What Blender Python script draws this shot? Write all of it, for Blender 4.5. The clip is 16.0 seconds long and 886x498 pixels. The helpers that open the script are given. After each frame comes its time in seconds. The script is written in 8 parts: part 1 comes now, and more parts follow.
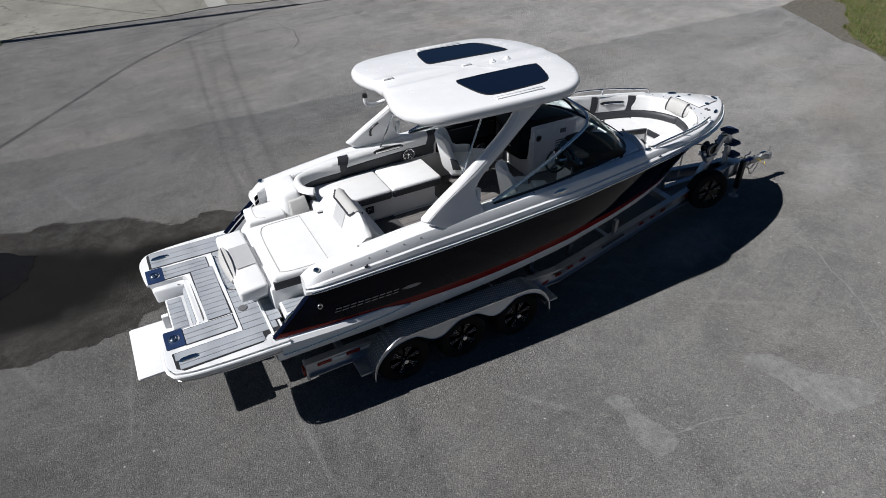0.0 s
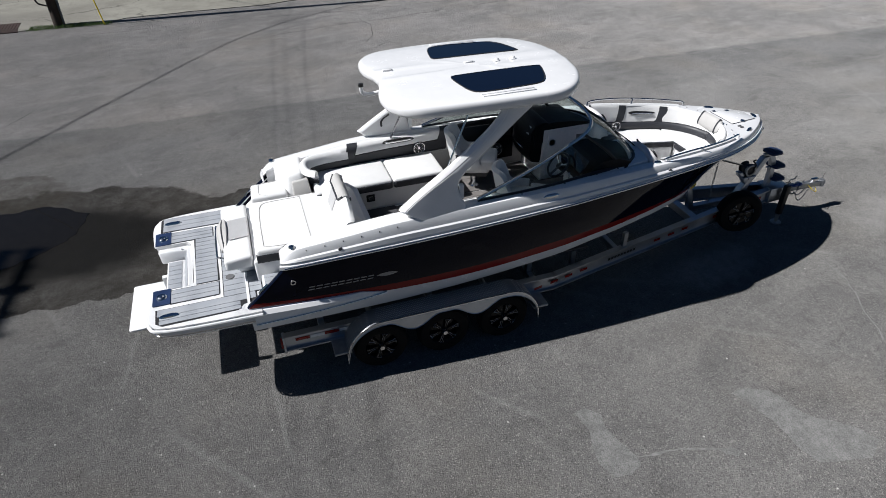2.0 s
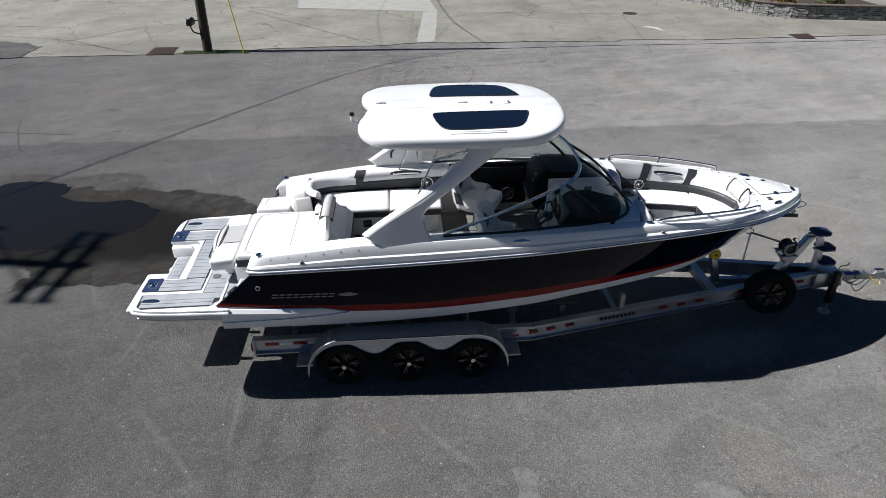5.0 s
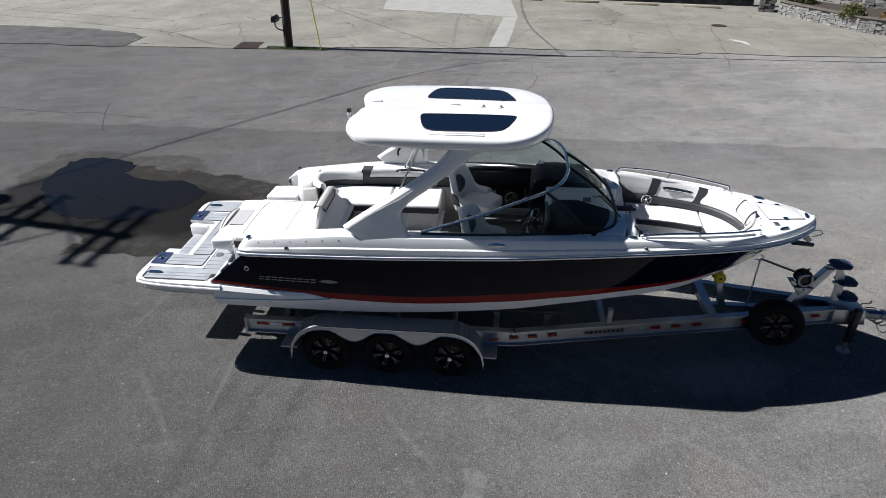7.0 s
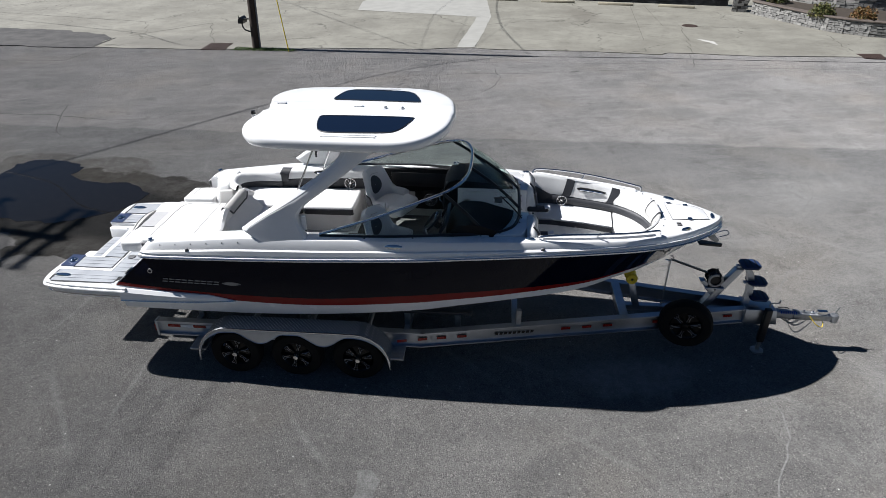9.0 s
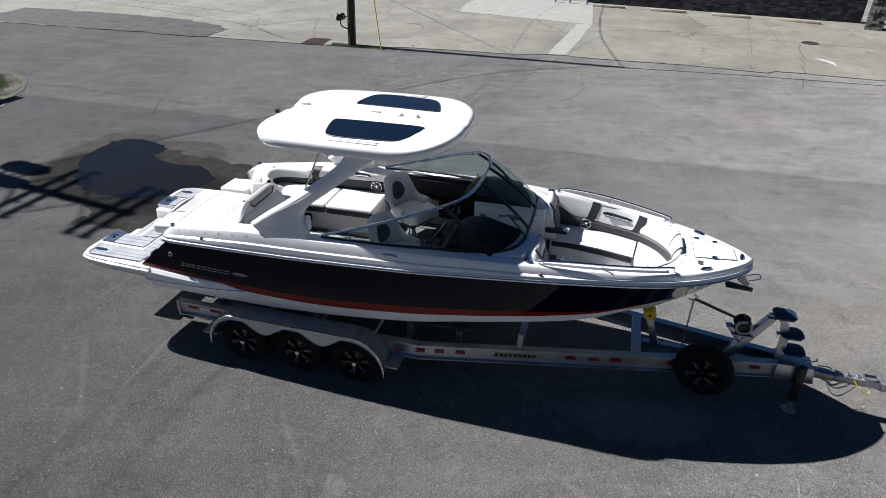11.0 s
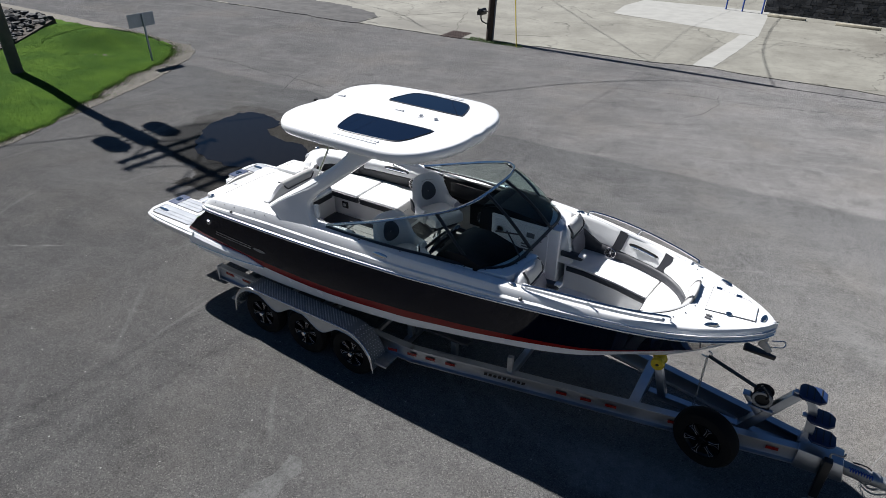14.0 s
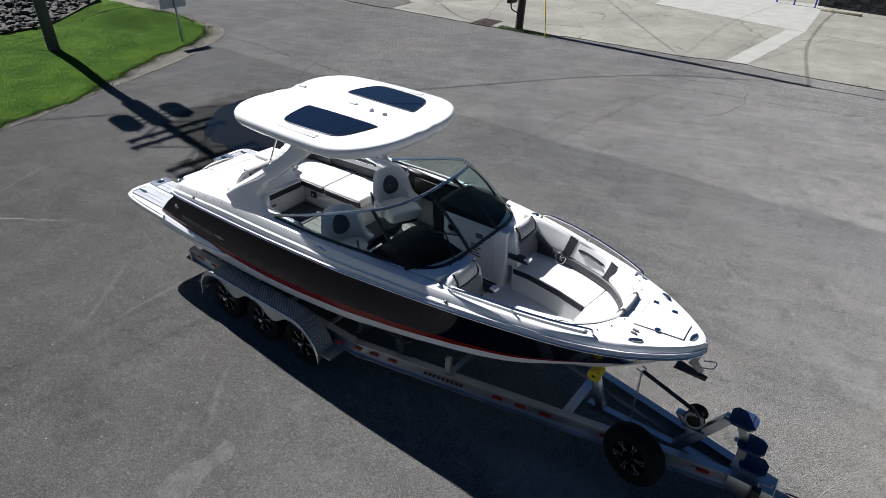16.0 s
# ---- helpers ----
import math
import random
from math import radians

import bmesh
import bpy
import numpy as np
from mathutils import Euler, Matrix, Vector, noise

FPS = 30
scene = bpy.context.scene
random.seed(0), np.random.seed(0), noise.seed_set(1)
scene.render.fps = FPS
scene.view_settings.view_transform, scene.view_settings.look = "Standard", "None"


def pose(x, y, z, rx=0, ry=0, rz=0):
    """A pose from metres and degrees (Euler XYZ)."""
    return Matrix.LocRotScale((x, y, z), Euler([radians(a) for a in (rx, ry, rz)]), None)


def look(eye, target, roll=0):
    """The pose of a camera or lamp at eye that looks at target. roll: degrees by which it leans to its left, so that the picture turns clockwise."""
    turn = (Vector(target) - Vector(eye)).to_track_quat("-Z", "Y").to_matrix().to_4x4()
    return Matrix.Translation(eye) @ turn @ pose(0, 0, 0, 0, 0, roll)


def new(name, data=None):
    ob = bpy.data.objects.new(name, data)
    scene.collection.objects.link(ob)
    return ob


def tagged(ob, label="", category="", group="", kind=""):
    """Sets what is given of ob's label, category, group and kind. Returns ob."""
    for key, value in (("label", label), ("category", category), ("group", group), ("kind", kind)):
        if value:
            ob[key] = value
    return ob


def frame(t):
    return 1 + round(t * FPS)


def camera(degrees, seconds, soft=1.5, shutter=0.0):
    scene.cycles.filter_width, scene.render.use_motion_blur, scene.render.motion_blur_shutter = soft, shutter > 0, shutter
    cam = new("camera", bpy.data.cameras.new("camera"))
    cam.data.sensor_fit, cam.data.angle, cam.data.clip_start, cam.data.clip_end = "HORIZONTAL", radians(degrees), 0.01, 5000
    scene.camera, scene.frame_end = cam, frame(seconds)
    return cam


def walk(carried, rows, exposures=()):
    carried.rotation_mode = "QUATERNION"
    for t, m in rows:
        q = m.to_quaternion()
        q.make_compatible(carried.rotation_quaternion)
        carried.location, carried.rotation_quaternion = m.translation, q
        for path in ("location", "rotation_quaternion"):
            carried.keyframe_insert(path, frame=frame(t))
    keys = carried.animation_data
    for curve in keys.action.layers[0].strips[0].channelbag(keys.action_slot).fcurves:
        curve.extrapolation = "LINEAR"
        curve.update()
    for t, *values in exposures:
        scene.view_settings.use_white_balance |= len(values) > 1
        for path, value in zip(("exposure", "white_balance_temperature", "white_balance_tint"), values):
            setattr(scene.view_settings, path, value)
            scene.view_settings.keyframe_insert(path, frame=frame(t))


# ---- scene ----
cam = camera(71.6, 16.0, soft=0.55)
METRES, EYE, TILT, LEAN, TURN = 10.3, 6.015, 0.0, 0.0, -28.2
ROWS = [
    (0.0, 0.0, 0.0, 0.0, -0.63, -35.69, 0.87),
    (0.5, 0.0325, -0.0034, 0.0001, 1.86, -35.61, 0.85),
    (1.0, 0.0642, -0.0054, -0.0005, 4.41, -35.54, 0.83),
    (1.5, 0.0954, -0.0055, -0.0025, 6.99, -35.45, 0.81),
    (2.0, 0.1261, -0.0027, -0.0058, 9.55, -35.34, 0.77),
    (2.5, 0.1571, 0.0029, -0.0087, 12.08, -35.04, 0.74),
    (3.0, 0.1872, 0.008, -0.0114, 14.7, -34.47, 0.69),
    (3.5, 0.2174, 0.015, -0.014, 17.62, -33.46, 0.64),
    (4.0, 0.2502, 0.0225, -0.0156, 19.91, -32.25, 0.6),
    (6.5, 0.4086, 0.0737, -0.0169, 30.91, -30.52, 0.35),
    (7.0, 0.4368, 0.0877, -0.0158, 33.52, -30.48, 0.29),
    (7.5, 0.4633, 0.1017, -0.0147, 35.6, -30.45, 0.26),
    (8.0, 0.4896, 0.1189, -0.015, 34.81, -30.45, 0.33),
    (8.5, 0.5125, 0.135, -0.0153, 33.3, -30.45, 0.35),
    (9.0, 0.5349, 0.1531, -0.0151, 33.21, -30.46, 0.36),
    (11.5, 0.6339, 0.2673, -0.0088, 47.74, -30.3, -0.14),
    (12.0, 0.6524, 0.2911, -0.0085, 50.8, -30.32, -0.22),
    (12.5, 0.6689, 0.3172, -0.008, 53.54, -30.52, -0.3),
    (13.0, 0.6825, 0.3452, -0.0069, 56.01, -30.57, -0.37),
    (13.5, 0.6949, 0.372, -0.0055, 58.58, -30.58, -0.46),
    (14.0, 0.7085, 0.3997, -0.005, 60.37, -30.84, -0.51),
    (14.5, 0.7203, 0.4291, -0.0028, 61.36, -31.51, -0.56),
    (15.0, 0.7311, 0.4595, -0.0001, 62.56, -31.63, -0.59),
    (15.5, 0.7421, 0.4887, 0.0019, 63.85, -31.82, -0.64),
    (16.0, 0.753, 0.5171, 0.0042, 65.63, -32.16, -0.71),
]
walk(cam, [(t, pose(0.63, -6.36, EYE, TILT, LEAN, TURN) @ pose(METRES * x, METRES * y, METRES * z, 90 + pitch, roll, yaw)) for t, x, y, z, yaw, pitch, roll in ROWS], [(0.0, 0.44, 6150, 10), (4.0, 0.74, 6150, 10), (8.0, 0.93, 6150, 10), (11.5, 1.02, 6150, 10), (16.0, 1.06, 6150, 10)])

# ---- world, sun ----
SUN_WAY = Vector((0.97, -0.15, -1.0)).normalized()
world = bpy.data.worlds.new("sky")
scene.world = world
world.use_nodes = True
wn = world.node_tree
sky = wn.nodes.new("ShaderNodeTexSky")
sky.sky_type = "NISHITA"
sky.sun_disc = False
sky.dust_density, sky.ozone_density, sky.air_density = 0.0, 10.0, 1.2
sky.sun_elevation = math.asin(-SUN_WAY.z)
sky.sun_rotation = math.atan2(-SUN_WAY.x, -SUN_WAY.y)
wn.links.new(sky.outputs[0], wn.nodes["Background"].inputs[0])
wn.nodes["Background"].inputs[1].default_value = 0.0168
sun_lamp = bpy.data.lights.new("sun", "SUN")
sun_lamp.energy, sun_lamp.angle, sun_lamp.color = 5.0, radians(0.53), (1.0, 0.96, 0.91)
sun = new("sun", sun_lamp)
sun.matrix_world = look((-20, 5, 22), Vector((-20, 5, 22)) + SUN_WAY)


# ---- materials ----
class Nodes:
    """A short way to write node materials."""

    def __init__(self, name, rough=0.5, metal=0.0, coat=0.0):
        self.mat = bpy.data.materials.new(name)
        self.mat.use_nodes = True
        self.tree = self.mat.node_tree
        self.bsdf = self.tree.nodes["Principled BSDF"]
        self.bsdf.inputs["Roughness"].default_value = rough
        self.bsdf.inputs["Metallic"].default_value = metal
        self.bsdf.inputs["Coat Weight"].default_value = coat
        self.bsdf.inputs["Coat Roughness"].default_value = 0.04
        self.place = self.add("ShaderNodeNewGeometry").outputs["Position"]
        self.local = self.add("ShaderNodeTexCoord").outputs["Object"]

    def add(self, kind):
        return self.tree.nodes.new(kind)

    def link(self, a, b):
        self.tree.links.new(a, b)

    def put(self, slot, value):
        if isinstance(value, (int, float)):
            slot.default_value = value
        elif isinstance(value, tuple):
            slot.default_value = (*value, 1.0)[:4] if slot.type == "RGBA" else value
        else:
            self.link(value, slot)

    def noise(self, scale, detail=4.0, rough=0.55, where=None, distort=0.0):
        n = self.add("ShaderNodeTexNoise")
        n.inputs["Scale"].default_value, n.inputs["Detail"].default_value = scale, detail
        n.inputs["Roughness"].default_value, n.inputs["Distortion"].default_value = rough, distort
        self.link(where or self.place, n.inputs["Vector"])
        return n.outputs["Fac"]

    def cells(self, scale, feature="F1", where=None, out="Distance"):
        n = self.add("ShaderNodeTexVoronoi")
        n.feature = feature
        n.inputs["Scale"].default_value = scale
        self.link(where or self.place, n.inputs["Vector"])
        return n.outputs[out]

    def maths(self, op, a, b=0.0, clamp=False):
        n = self.add("ShaderNodeMath")
        n.operation, n.use_clamp = op, clamp
        self.put(n.inputs[0], a)
        self.put(n.inputs[1], b)
        return n.outputs[0]

    def span(self, value, lo, hi, a=0.0, b=1.0):
        n = self.add("ShaderNodeMapRange")
        n.interpolation_type = "SMOOTHSTEP"
        for slot, v in zip(n.inputs[1:5], (lo, hi, a, b)):
            slot.default_value = v
        self.link(value, n.inputs[0])
        return n.outputs[0]

    def mix(self, fac, a, b, how="MIX"):
        n = self.add("ShaderNodeMix")
        n.data_type, n.blend_type = "RGBA", how
        self.put(n.inputs[0], fac)
        self.put(n.inputs[6], a)
        self.put(n.inputs[7], b)
        return n.outputs[2]

    def moved(self, centre=(0, 0, 0), scale=(1, 1, 1), turn=0.0, where=None):
        n = self.add("ShaderNodeMapping")
        n.vector_type = "TEXTURE"
        n.inputs[1].default_value, n.inputs[2].default_value, n.inputs[3].default_value = centre, (0, 0, radians(turn)), scale
        self.link(where or self.place, n.inputs[0])
        return n.outputs[0]

    def warped(self, scale, amount, where=None):
        n = self.add("ShaderNodeTexNoise")
        n.inputs["Scale"].default_value, n.inputs["Detail"].default_value = scale, 4.0
        self.link(where or self.place, n.inputs["Vector"])
        c = self.add("ShaderNodeVectorMath")
        c.operation = "SUBTRACT"
        self.link(n.outputs["Color"], c.inputs[0])
        c.inputs[1].default_value = (0.5, 0.5, 0.5)
        m = self.add("ShaderNodeVectorMath")
        m.operation = "MULTIPLY_ADD"
        self.link(c.outputs[0], m.inputs[0])
        m.inputs[1].default_value = (amount, amount, 0.0)
        self.link(where or self.place, m.inputs[2])
        return m.outputs[0]

    def blot(self, x, y, rx, ry, turn=0.0, where=None, soft=0.25):
        """1 inside an ellipse on the ground, 0 outside."""
        v = self.moved((x, y, 0), (rx, ry, 1e6), turn, where)
        n = self.add("ShaderNodeVectorMath")
        n.operation = "LENGTH"
        self.link(v, n.inputs[0])
        return self.span(n.outputs["Value"], 1.0 - soft, 1.0 + soft, 1.0, 0.0)

    def bump(self, height, strength=0.3, distance=0.01):
        n = self.add("ShaderNodeBump")
        n.inputs["Strength"].default_value, n.inputs["Distance"].default_value = strength, distance
        self.link(height, n.inputs["Height"])
        self.link(n.outputs[0], self.bsdf.inputs["Normal"])

    def done(self, colour=None, rough=None):
        if colour is not None:
            self.put(self.bsdf.inputs["Base Color"], colour)
        if rough is not None:
            self.put(self.bsdf.inputs["Roughness"], rough)
        return self.mat


def plain(name, colour, rough=0.5, metal=0.0, coat=0.0, vary=0.08, scale=6.0, grain=0.0, grain_scale=300.0, ior=1.45):
    """One base colour with soft stains and wear at two scales, and a fine grain in relief."""
    m = Nodes(name, rough, metal, coat)
    a, b = m.noise(scale, 5), m.noise(scale * 9, 3)
    f = m.maths("ADD", m.span(a, 0.3, 0.7), m.maths("MULTIPLY", b, 0.4))
    dark = tuple(c * (1 - vary) for c in colour)
    light = tuple(min(1.0, c * (1 + vary)) for c in colour)
    c = m.mix(m.maths("MULTIPLY", f, 0.75, True), dark, light)
    if grain:
        m.bump(m.noise(grain_scale, 2), grain, 0.002)
    m.bsdf.inputs["IOR"].default_value = ior
    return m.done(c, m.span(a, 0.2, 0.8, max(0.02, rough - 0.06), rough + (0.08 if rough > 0.1 else 0.01)))


WHITE = plain("white_gelcoat", (0.71, 0.712, 0.716), 0.22, coat=0.5, vary=0.02)
VINYL = plain("white_vinyl", (0.63, 0.63, 0.627), 0.5, vary=0.035, grain=0.25, grain_scale=450)
VINYL_GREY = plain("grey_vinyl", (0.390, 0.382, 0.370), 0.52, vary=0.05, grain=0.3, grain_scale=450)
VINYL_SLATE = plain("slate_vinyl", (0.050, 0.053, 0.064), 0.5, vary=0.1, grain=0.3, grain_scale=450)
VINYL_DARK = plain("charcoal_vinyl", (0.024, 0.0255, 0.031), 0.5, vary=0.12, grain=0.3, grain_scale=450)
NAVY = plain("navy_gelcoat", (0.0016, 0.0026, 0.009), 0.05, vary=0.1, scale=1.5, ior=1.24)
RED = plain("red_gelcoat", (0.164, 0.0086, 0.007), 0.15, ior=1.25, vary=0.06)
RIM_BLACK = plain("gloss_black_rim", (0.004, 0.004, 0.0042), 0.2, vary=0.2, ior=1.3)
MACHINED = plain("machined_spoke_edge", (0.46, 0.46, 0.47), 0.35, 0.6, vary=0.05)
BLACK = plain("black_plastic", (0.012, 0.012, 0.013), 0.4, vary=0.2, grain=0.2)
DASH = plain("black_dash", (0.004, 0.0043, 0.0052), 0.55, vary=0.2, grain=0.25, ior=1.3)
RUBBER = plain("tyre_rubber", (0.0042, 0.0042, 0.0043), 0.85, vary=0.25, grain=0.3, ior=1.3)
CHROME = plain("polished_steel", (0.637, 0.637, 0.646), 0.12, 1.0, vary=0.05)
ALU = plain("mill_aluminium", (0.408, 0.438, 0.484), 0.34, 1.0, vary=0.12, scale=3.0, grain=0.15)
GALV = plain("galvanised_steel", (0.357, 0.365, 0.374), 0.5, 0.9, vary=0.2, scale=14.0, grain=0.15)
BLUE_PAD = plain("dark_blue_pad", (0.0125, 0.0273, 0.078), 0.45, vary=0.12)
REFLECTOR = plain("red_reflector", (0.234, 0.0109, 0.0078), 0.25, vary=0.1)
SILVER = plain("silver_print", (0.234, 0.238, 0.242), 0.35, 0.5, vary=0.05)
GREY_PRINT = plain("grey_print", (0.109, 0.109, 0.113), 0.5, vary=0.1)
YELLOW = plain("yellow_plastic", (0.62, 0.46, 0.02), 0.45, vary=0.1)
BLUE_PAINT = plain("blue_paint", (0.02, 0.06, 0.30), 0.45, vary=0.1)
SIGN_GREY = plain("sign_aluminium", (0.231, 0.266, 0.301), 0.45, 0.3, vary=0.08)
WOOD_DARK = plain("creosoted_wood", (0.0315, 0.0224, 0.0168), 0.85, vary=0.35, scale=3.0, grain=0.6, grain_scale=60)
WOOD_GREY = plain("weathered_pole_wood", (0.0735, 0.0686, 0.0644), 0.85, vary=0.3, scale=3.0, grain=0.6, grain_scale=60)
IRON = plain("rusty_iron", (0.034, 0.020, 0.016), 0.8, 0.2, vary=0.35, scale=20)
CAR_STOP = plain("parking_stop_concrete", (0.294, 0.266, 0.203), 0.9, vary=0.15, grain=0.5, grain_scale=80)
STEEL_GREY = plain("grey_tank_paint", (0.112, 0.119, 0.126), 0.5, vary=0.12)
AMBER = plain("brass_plate", (0.30, 0.20, 0.06), 0.3, 1.0, vary=0.1)


def teak_mat():
    m = Nodes("grey_foam_decking", 0.75)
    fine = m.noise(420, 2)
    c = m.mix(m.span(m.noise(5, 5), 0.3, 0.7), (0.259, 0.277, 0.302), (0.310, 0.324, 0.346))
    c = m.mix(m.maths("MULTIPLY", fine, 0.25), c, (0.24, 0.255, 0.28))
    m.bump(fine, 0.3, 0.002)
    return m.done(c)


TEAK = teak_mat()
TEAK_COCKPIT = plain("brown_grey_foam_decking", (0.125, 0.117, 0.112), 0.8, vary=0.15, scale=8.0, grain=0.4)
TEAK_DARK = plain("charcoal_foam_decking", (0.0468, 0.0468, 0.0507), 0.8, vary=0.15, grain=0.4)
SEAM = plain("black_deck_seam", (0.0156, 0.0156, 0.0179), 0.7, vary=0.1)


def quilt_mat(name, a, b):
    m = Nodes(name, 0.55)
    v = m.add("ShaderNodeTexBrick")
    v.inputs["Scale"].default_value = 9.0
    m.link(m.moved((0, 0, 0), (1, 1, 1), 45), v.inputs["Vector"])
    c = m.mix(m.noise(8, 4), a, b)
    m.bump(v.outputs["Fac"], 0.5, 0.006)
    return m.done(c)


QUILT = quilt_mat("quilted_grey_vinyl", (0.336, 0.336, 0.340), (0.40, 0.40, 0.404))
QUILT_DARK = quilt_mat("quilted_slate_vinyl", (0.085, 0.088, 0.11), (0.11, 0.114, 0.14))


def tread_mat():
    """Diamond plate: raised lozenges in rows."""
    m = Nodes("diamond_plate_aluminium", 0.42, 0.55)
    a = m.add("ShaderNodeTexVoronoi")
    a.inputs["Scale"].default_value = 1.0
    a.inputs["Randomness"].default_value = 0.0
    m.link(m.moved((0, 0, 0), (0.036, 0.024, 0.036), 45), a.inputs["Vector"])
    lug = m.span(a.outputs["Distance"], 0.18, 0.36, 1.0, 0.0)
    c = m.mix(m.noise(6, 5), (0.15, 0.16, 0.175), (0.22, 0.23, 0.245))
    c = m.mix(m.maths("MULTIPLY", lug, 0.9), c, (0.62, 0.64, 0.66))
    m.bump(lug, 0.8, 0.006)
    return m.done(c)


TREAD = tread_mat()


def glass_mat(name, tint, rough=0.0):
    m = Nodes(name, rough)
    m.bsdf.inputs["Transmission Weight"].default_value = 1.0
    m.bsdf.inputs["IOR"].default_value = 1.09
    return m.done(tint)


GLASS = glass_mat("tinted_windscreen", (0.80, 0.91, 0.895))
ROOF_GLASS = plain("dark_roof_glass", (0.003, 0.006, 0.016), 0.02, vary=0.05, ior=1.5)


def asphalt_mat():
    m = Nodes("worn_asphalt", 0.85)
    m.bsdf.inputs["Diffuse Roughness"].default_value = 0.8
    broad = m.noise(0.22, 6, 0.62)
    mid = m.noise(0.9, 7, 0.70, distort=0.7)
    drag = m.noise(1.0, 6, 0.72, m.moved((0, 0, 0), (2.6, 0.45, 1), 14, m.warped(0.5, 0.8)))
    fine = m.noise(55, 5, 0.8)
    clump = m.noise(9, 6, 0.75)
    blotch = m.noise(1.9, 6, 0.68, distort=0.5)
    grit = m.add("ShaderNodeSeparateColor")
    m.link(m.cells(90, out="Color"), grit.inputs[0])
    dome = m.cells(90)
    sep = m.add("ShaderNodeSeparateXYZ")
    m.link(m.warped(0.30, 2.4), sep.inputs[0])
    edge = m.add("ShaderNodeSeparateXYZ")
    m.link(m.warped(0.9, 0.55), edge.inputs[0])
    c = m.mix(m.span(broad, 0.34, 0.66), (0.084, 0.0847, 0.0868), (0.118, 0.118, 0.120))
    c = m.mix(m.span(mid, 0.38, 0.72, 0.0, 0.55), c, (0.154, 0.154, 0.155))
    c = m.mix(m.span(drag, 0.46, 0.72, 0.0, 0.34), c, (0.189, 0.188, 0.187))
    c = m.mix(m.span(drag, 0.28, 0.48, 0.22, 0.0), c, (0.0595, 0.0602, 0.063))
    c = m.mix(m.span(m.noise(0.33, 5, 0.6, m.moved((7, 3, 0))), 0.45, 0.70, 0.0, 0.45), c, (0.143, 0.134, 0.123))
    # pale wear and back-scattered sunlight are put into the colour towards the bow, and it lightens towards the street;
    # the street is a lighter, smoother course that ends at a ragged seam
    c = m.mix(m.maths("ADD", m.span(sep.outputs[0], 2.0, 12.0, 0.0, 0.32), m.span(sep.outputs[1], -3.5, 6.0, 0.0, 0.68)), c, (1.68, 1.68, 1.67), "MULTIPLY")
    line = m.maths("SUBTRACT", edge.outputs[1], m.maths("ADD", 8.35, m.maths("MULTIPLY", edge.outputs[0], -0.012)))
    street = m.span(line, -0.06, 0.14)
    c = m.mix(m.maths("MULTIPLY", street, 0.7), c, (1.60, 1.55, 1.51), "MULTIPLY")
    seam_dark = m.maths("MULTIPLY", m.span(line, -1.6, -0.05), m.maths("SUBTRACT", 1.0, street))
    c = m.mix(m.maths("MULTIPLY", seam_dark, 0.12), c, (0.10, 0.10, 0.102))
    c = m.mix(m.span(blotch, 0.54, 0.68, 0.0, 0.34), c, (0.189, 0.188, 0.185))
    c = m.mix(m.span(blotch, 0.32, 0.46, 0.30, 0.0), c, (0.0595, 0.0588, 0.0581))
    c = m.mix(m.span(clump, 0.50, 0.70, 0.0, 0.24), c, (0.231, 0.231, 0.230))
    c = m.mix(m.span(clump, 0.32, 0.48, 0.27, 0.0), c, (0.0525, 0.0532, 0.0553))
    # chippings: dark pits, pale stones
    c = m.mix(m.span(fine, 0.46, 0.68, 0.0, 0.32), c, (0.252, 0.252, 0.248))
    c = m.mix(m.span(fine, 0.30, 0.48, 0.45, 0.0), c, (0.035, 0.035, 0.0357))
    c = m.mix(m.span(grit.outputs[0], 0.05, 0.60, 0.44, 0.0), c, (0.021, 0.021, 0.0217))
    c = m.mix(m.span(grit.outputs[1], 0.86, 1.0, 0.0, 0.42), c, (0.350, 0.346, 0.336))
    speck = m.add("ShaderNodeSeparateColor")
    m.link(m.cells(24, out="Color"), speck.inputs[0])
    core = m.span(m.cells(24), 0.10, 0.45, 1.0, 0.0)
    c = m.mix(m.maths("MULTIPLY", core, m.span(speck.outputs[0], 0.86, 0.98, 0.0, 0.5)), c, (0.30, 0.298, 0.29))
    c = m.mix(m.maths("MULTIPLY", core, m.span(speck.outputs[1], 0.84, 0.98, 0.0, 0.6)), c, (0.030, 0.030, 0.030))
    # a warmer, slightly brighter tint over the yard, weaker towards the street
    c = m.mix(m.span(sep.outputs[1], 2.0, 9.0, 1.0, 0.35), c, (1.105, 1.078, 1.035), "MULTIPLY")
    # rare pale crumbs
    crumb = m.add("ShaderNodeSeparateColor")
    m.link(m.cells(8, out="Color"), crumb.inputs[0])
    dot = m.maths("MULTIPLY", m.span(m.cells(8), 0.07, 0.11, 1.0, 0.0), m.span(crumb.outputs[2], 0.985, 0.988))
    c = m.mix(dot, c, (0.420, 0.413, 0.392))
    # bleached patches in the yard
    w = m.warped(1.6, 0.8)
    w3 = m.warped(5.0, 0.35, w)
    pale = m.blot(8.3, -0.9, 0.7, 0.4, 10, w3, 0.4)
    for spot in ((12.5, -0.5, 1.2, 0.45, 20), (14.5, 2.4, 2.0, 0.6, -10), (13.0, 5.5, 1.8, 0.8, 30), (17.5, 5.0, 1.5, 0.5, 10), (11.0, 3.2, 1.0, 0.3, -25), (16.4, 3.4, 0.8, 0.35, 10)):
        pale = m.maths("MAXIMUM", pale, m.maths("MULTIPLY", m.blot(*spot, w3, 0.6), 0.5))
    pale = m.maths("MULTIPLY", pale, m.span(m.noise(7, 5, 0.75), 0.30, 0.62, 0.35, 1.0))
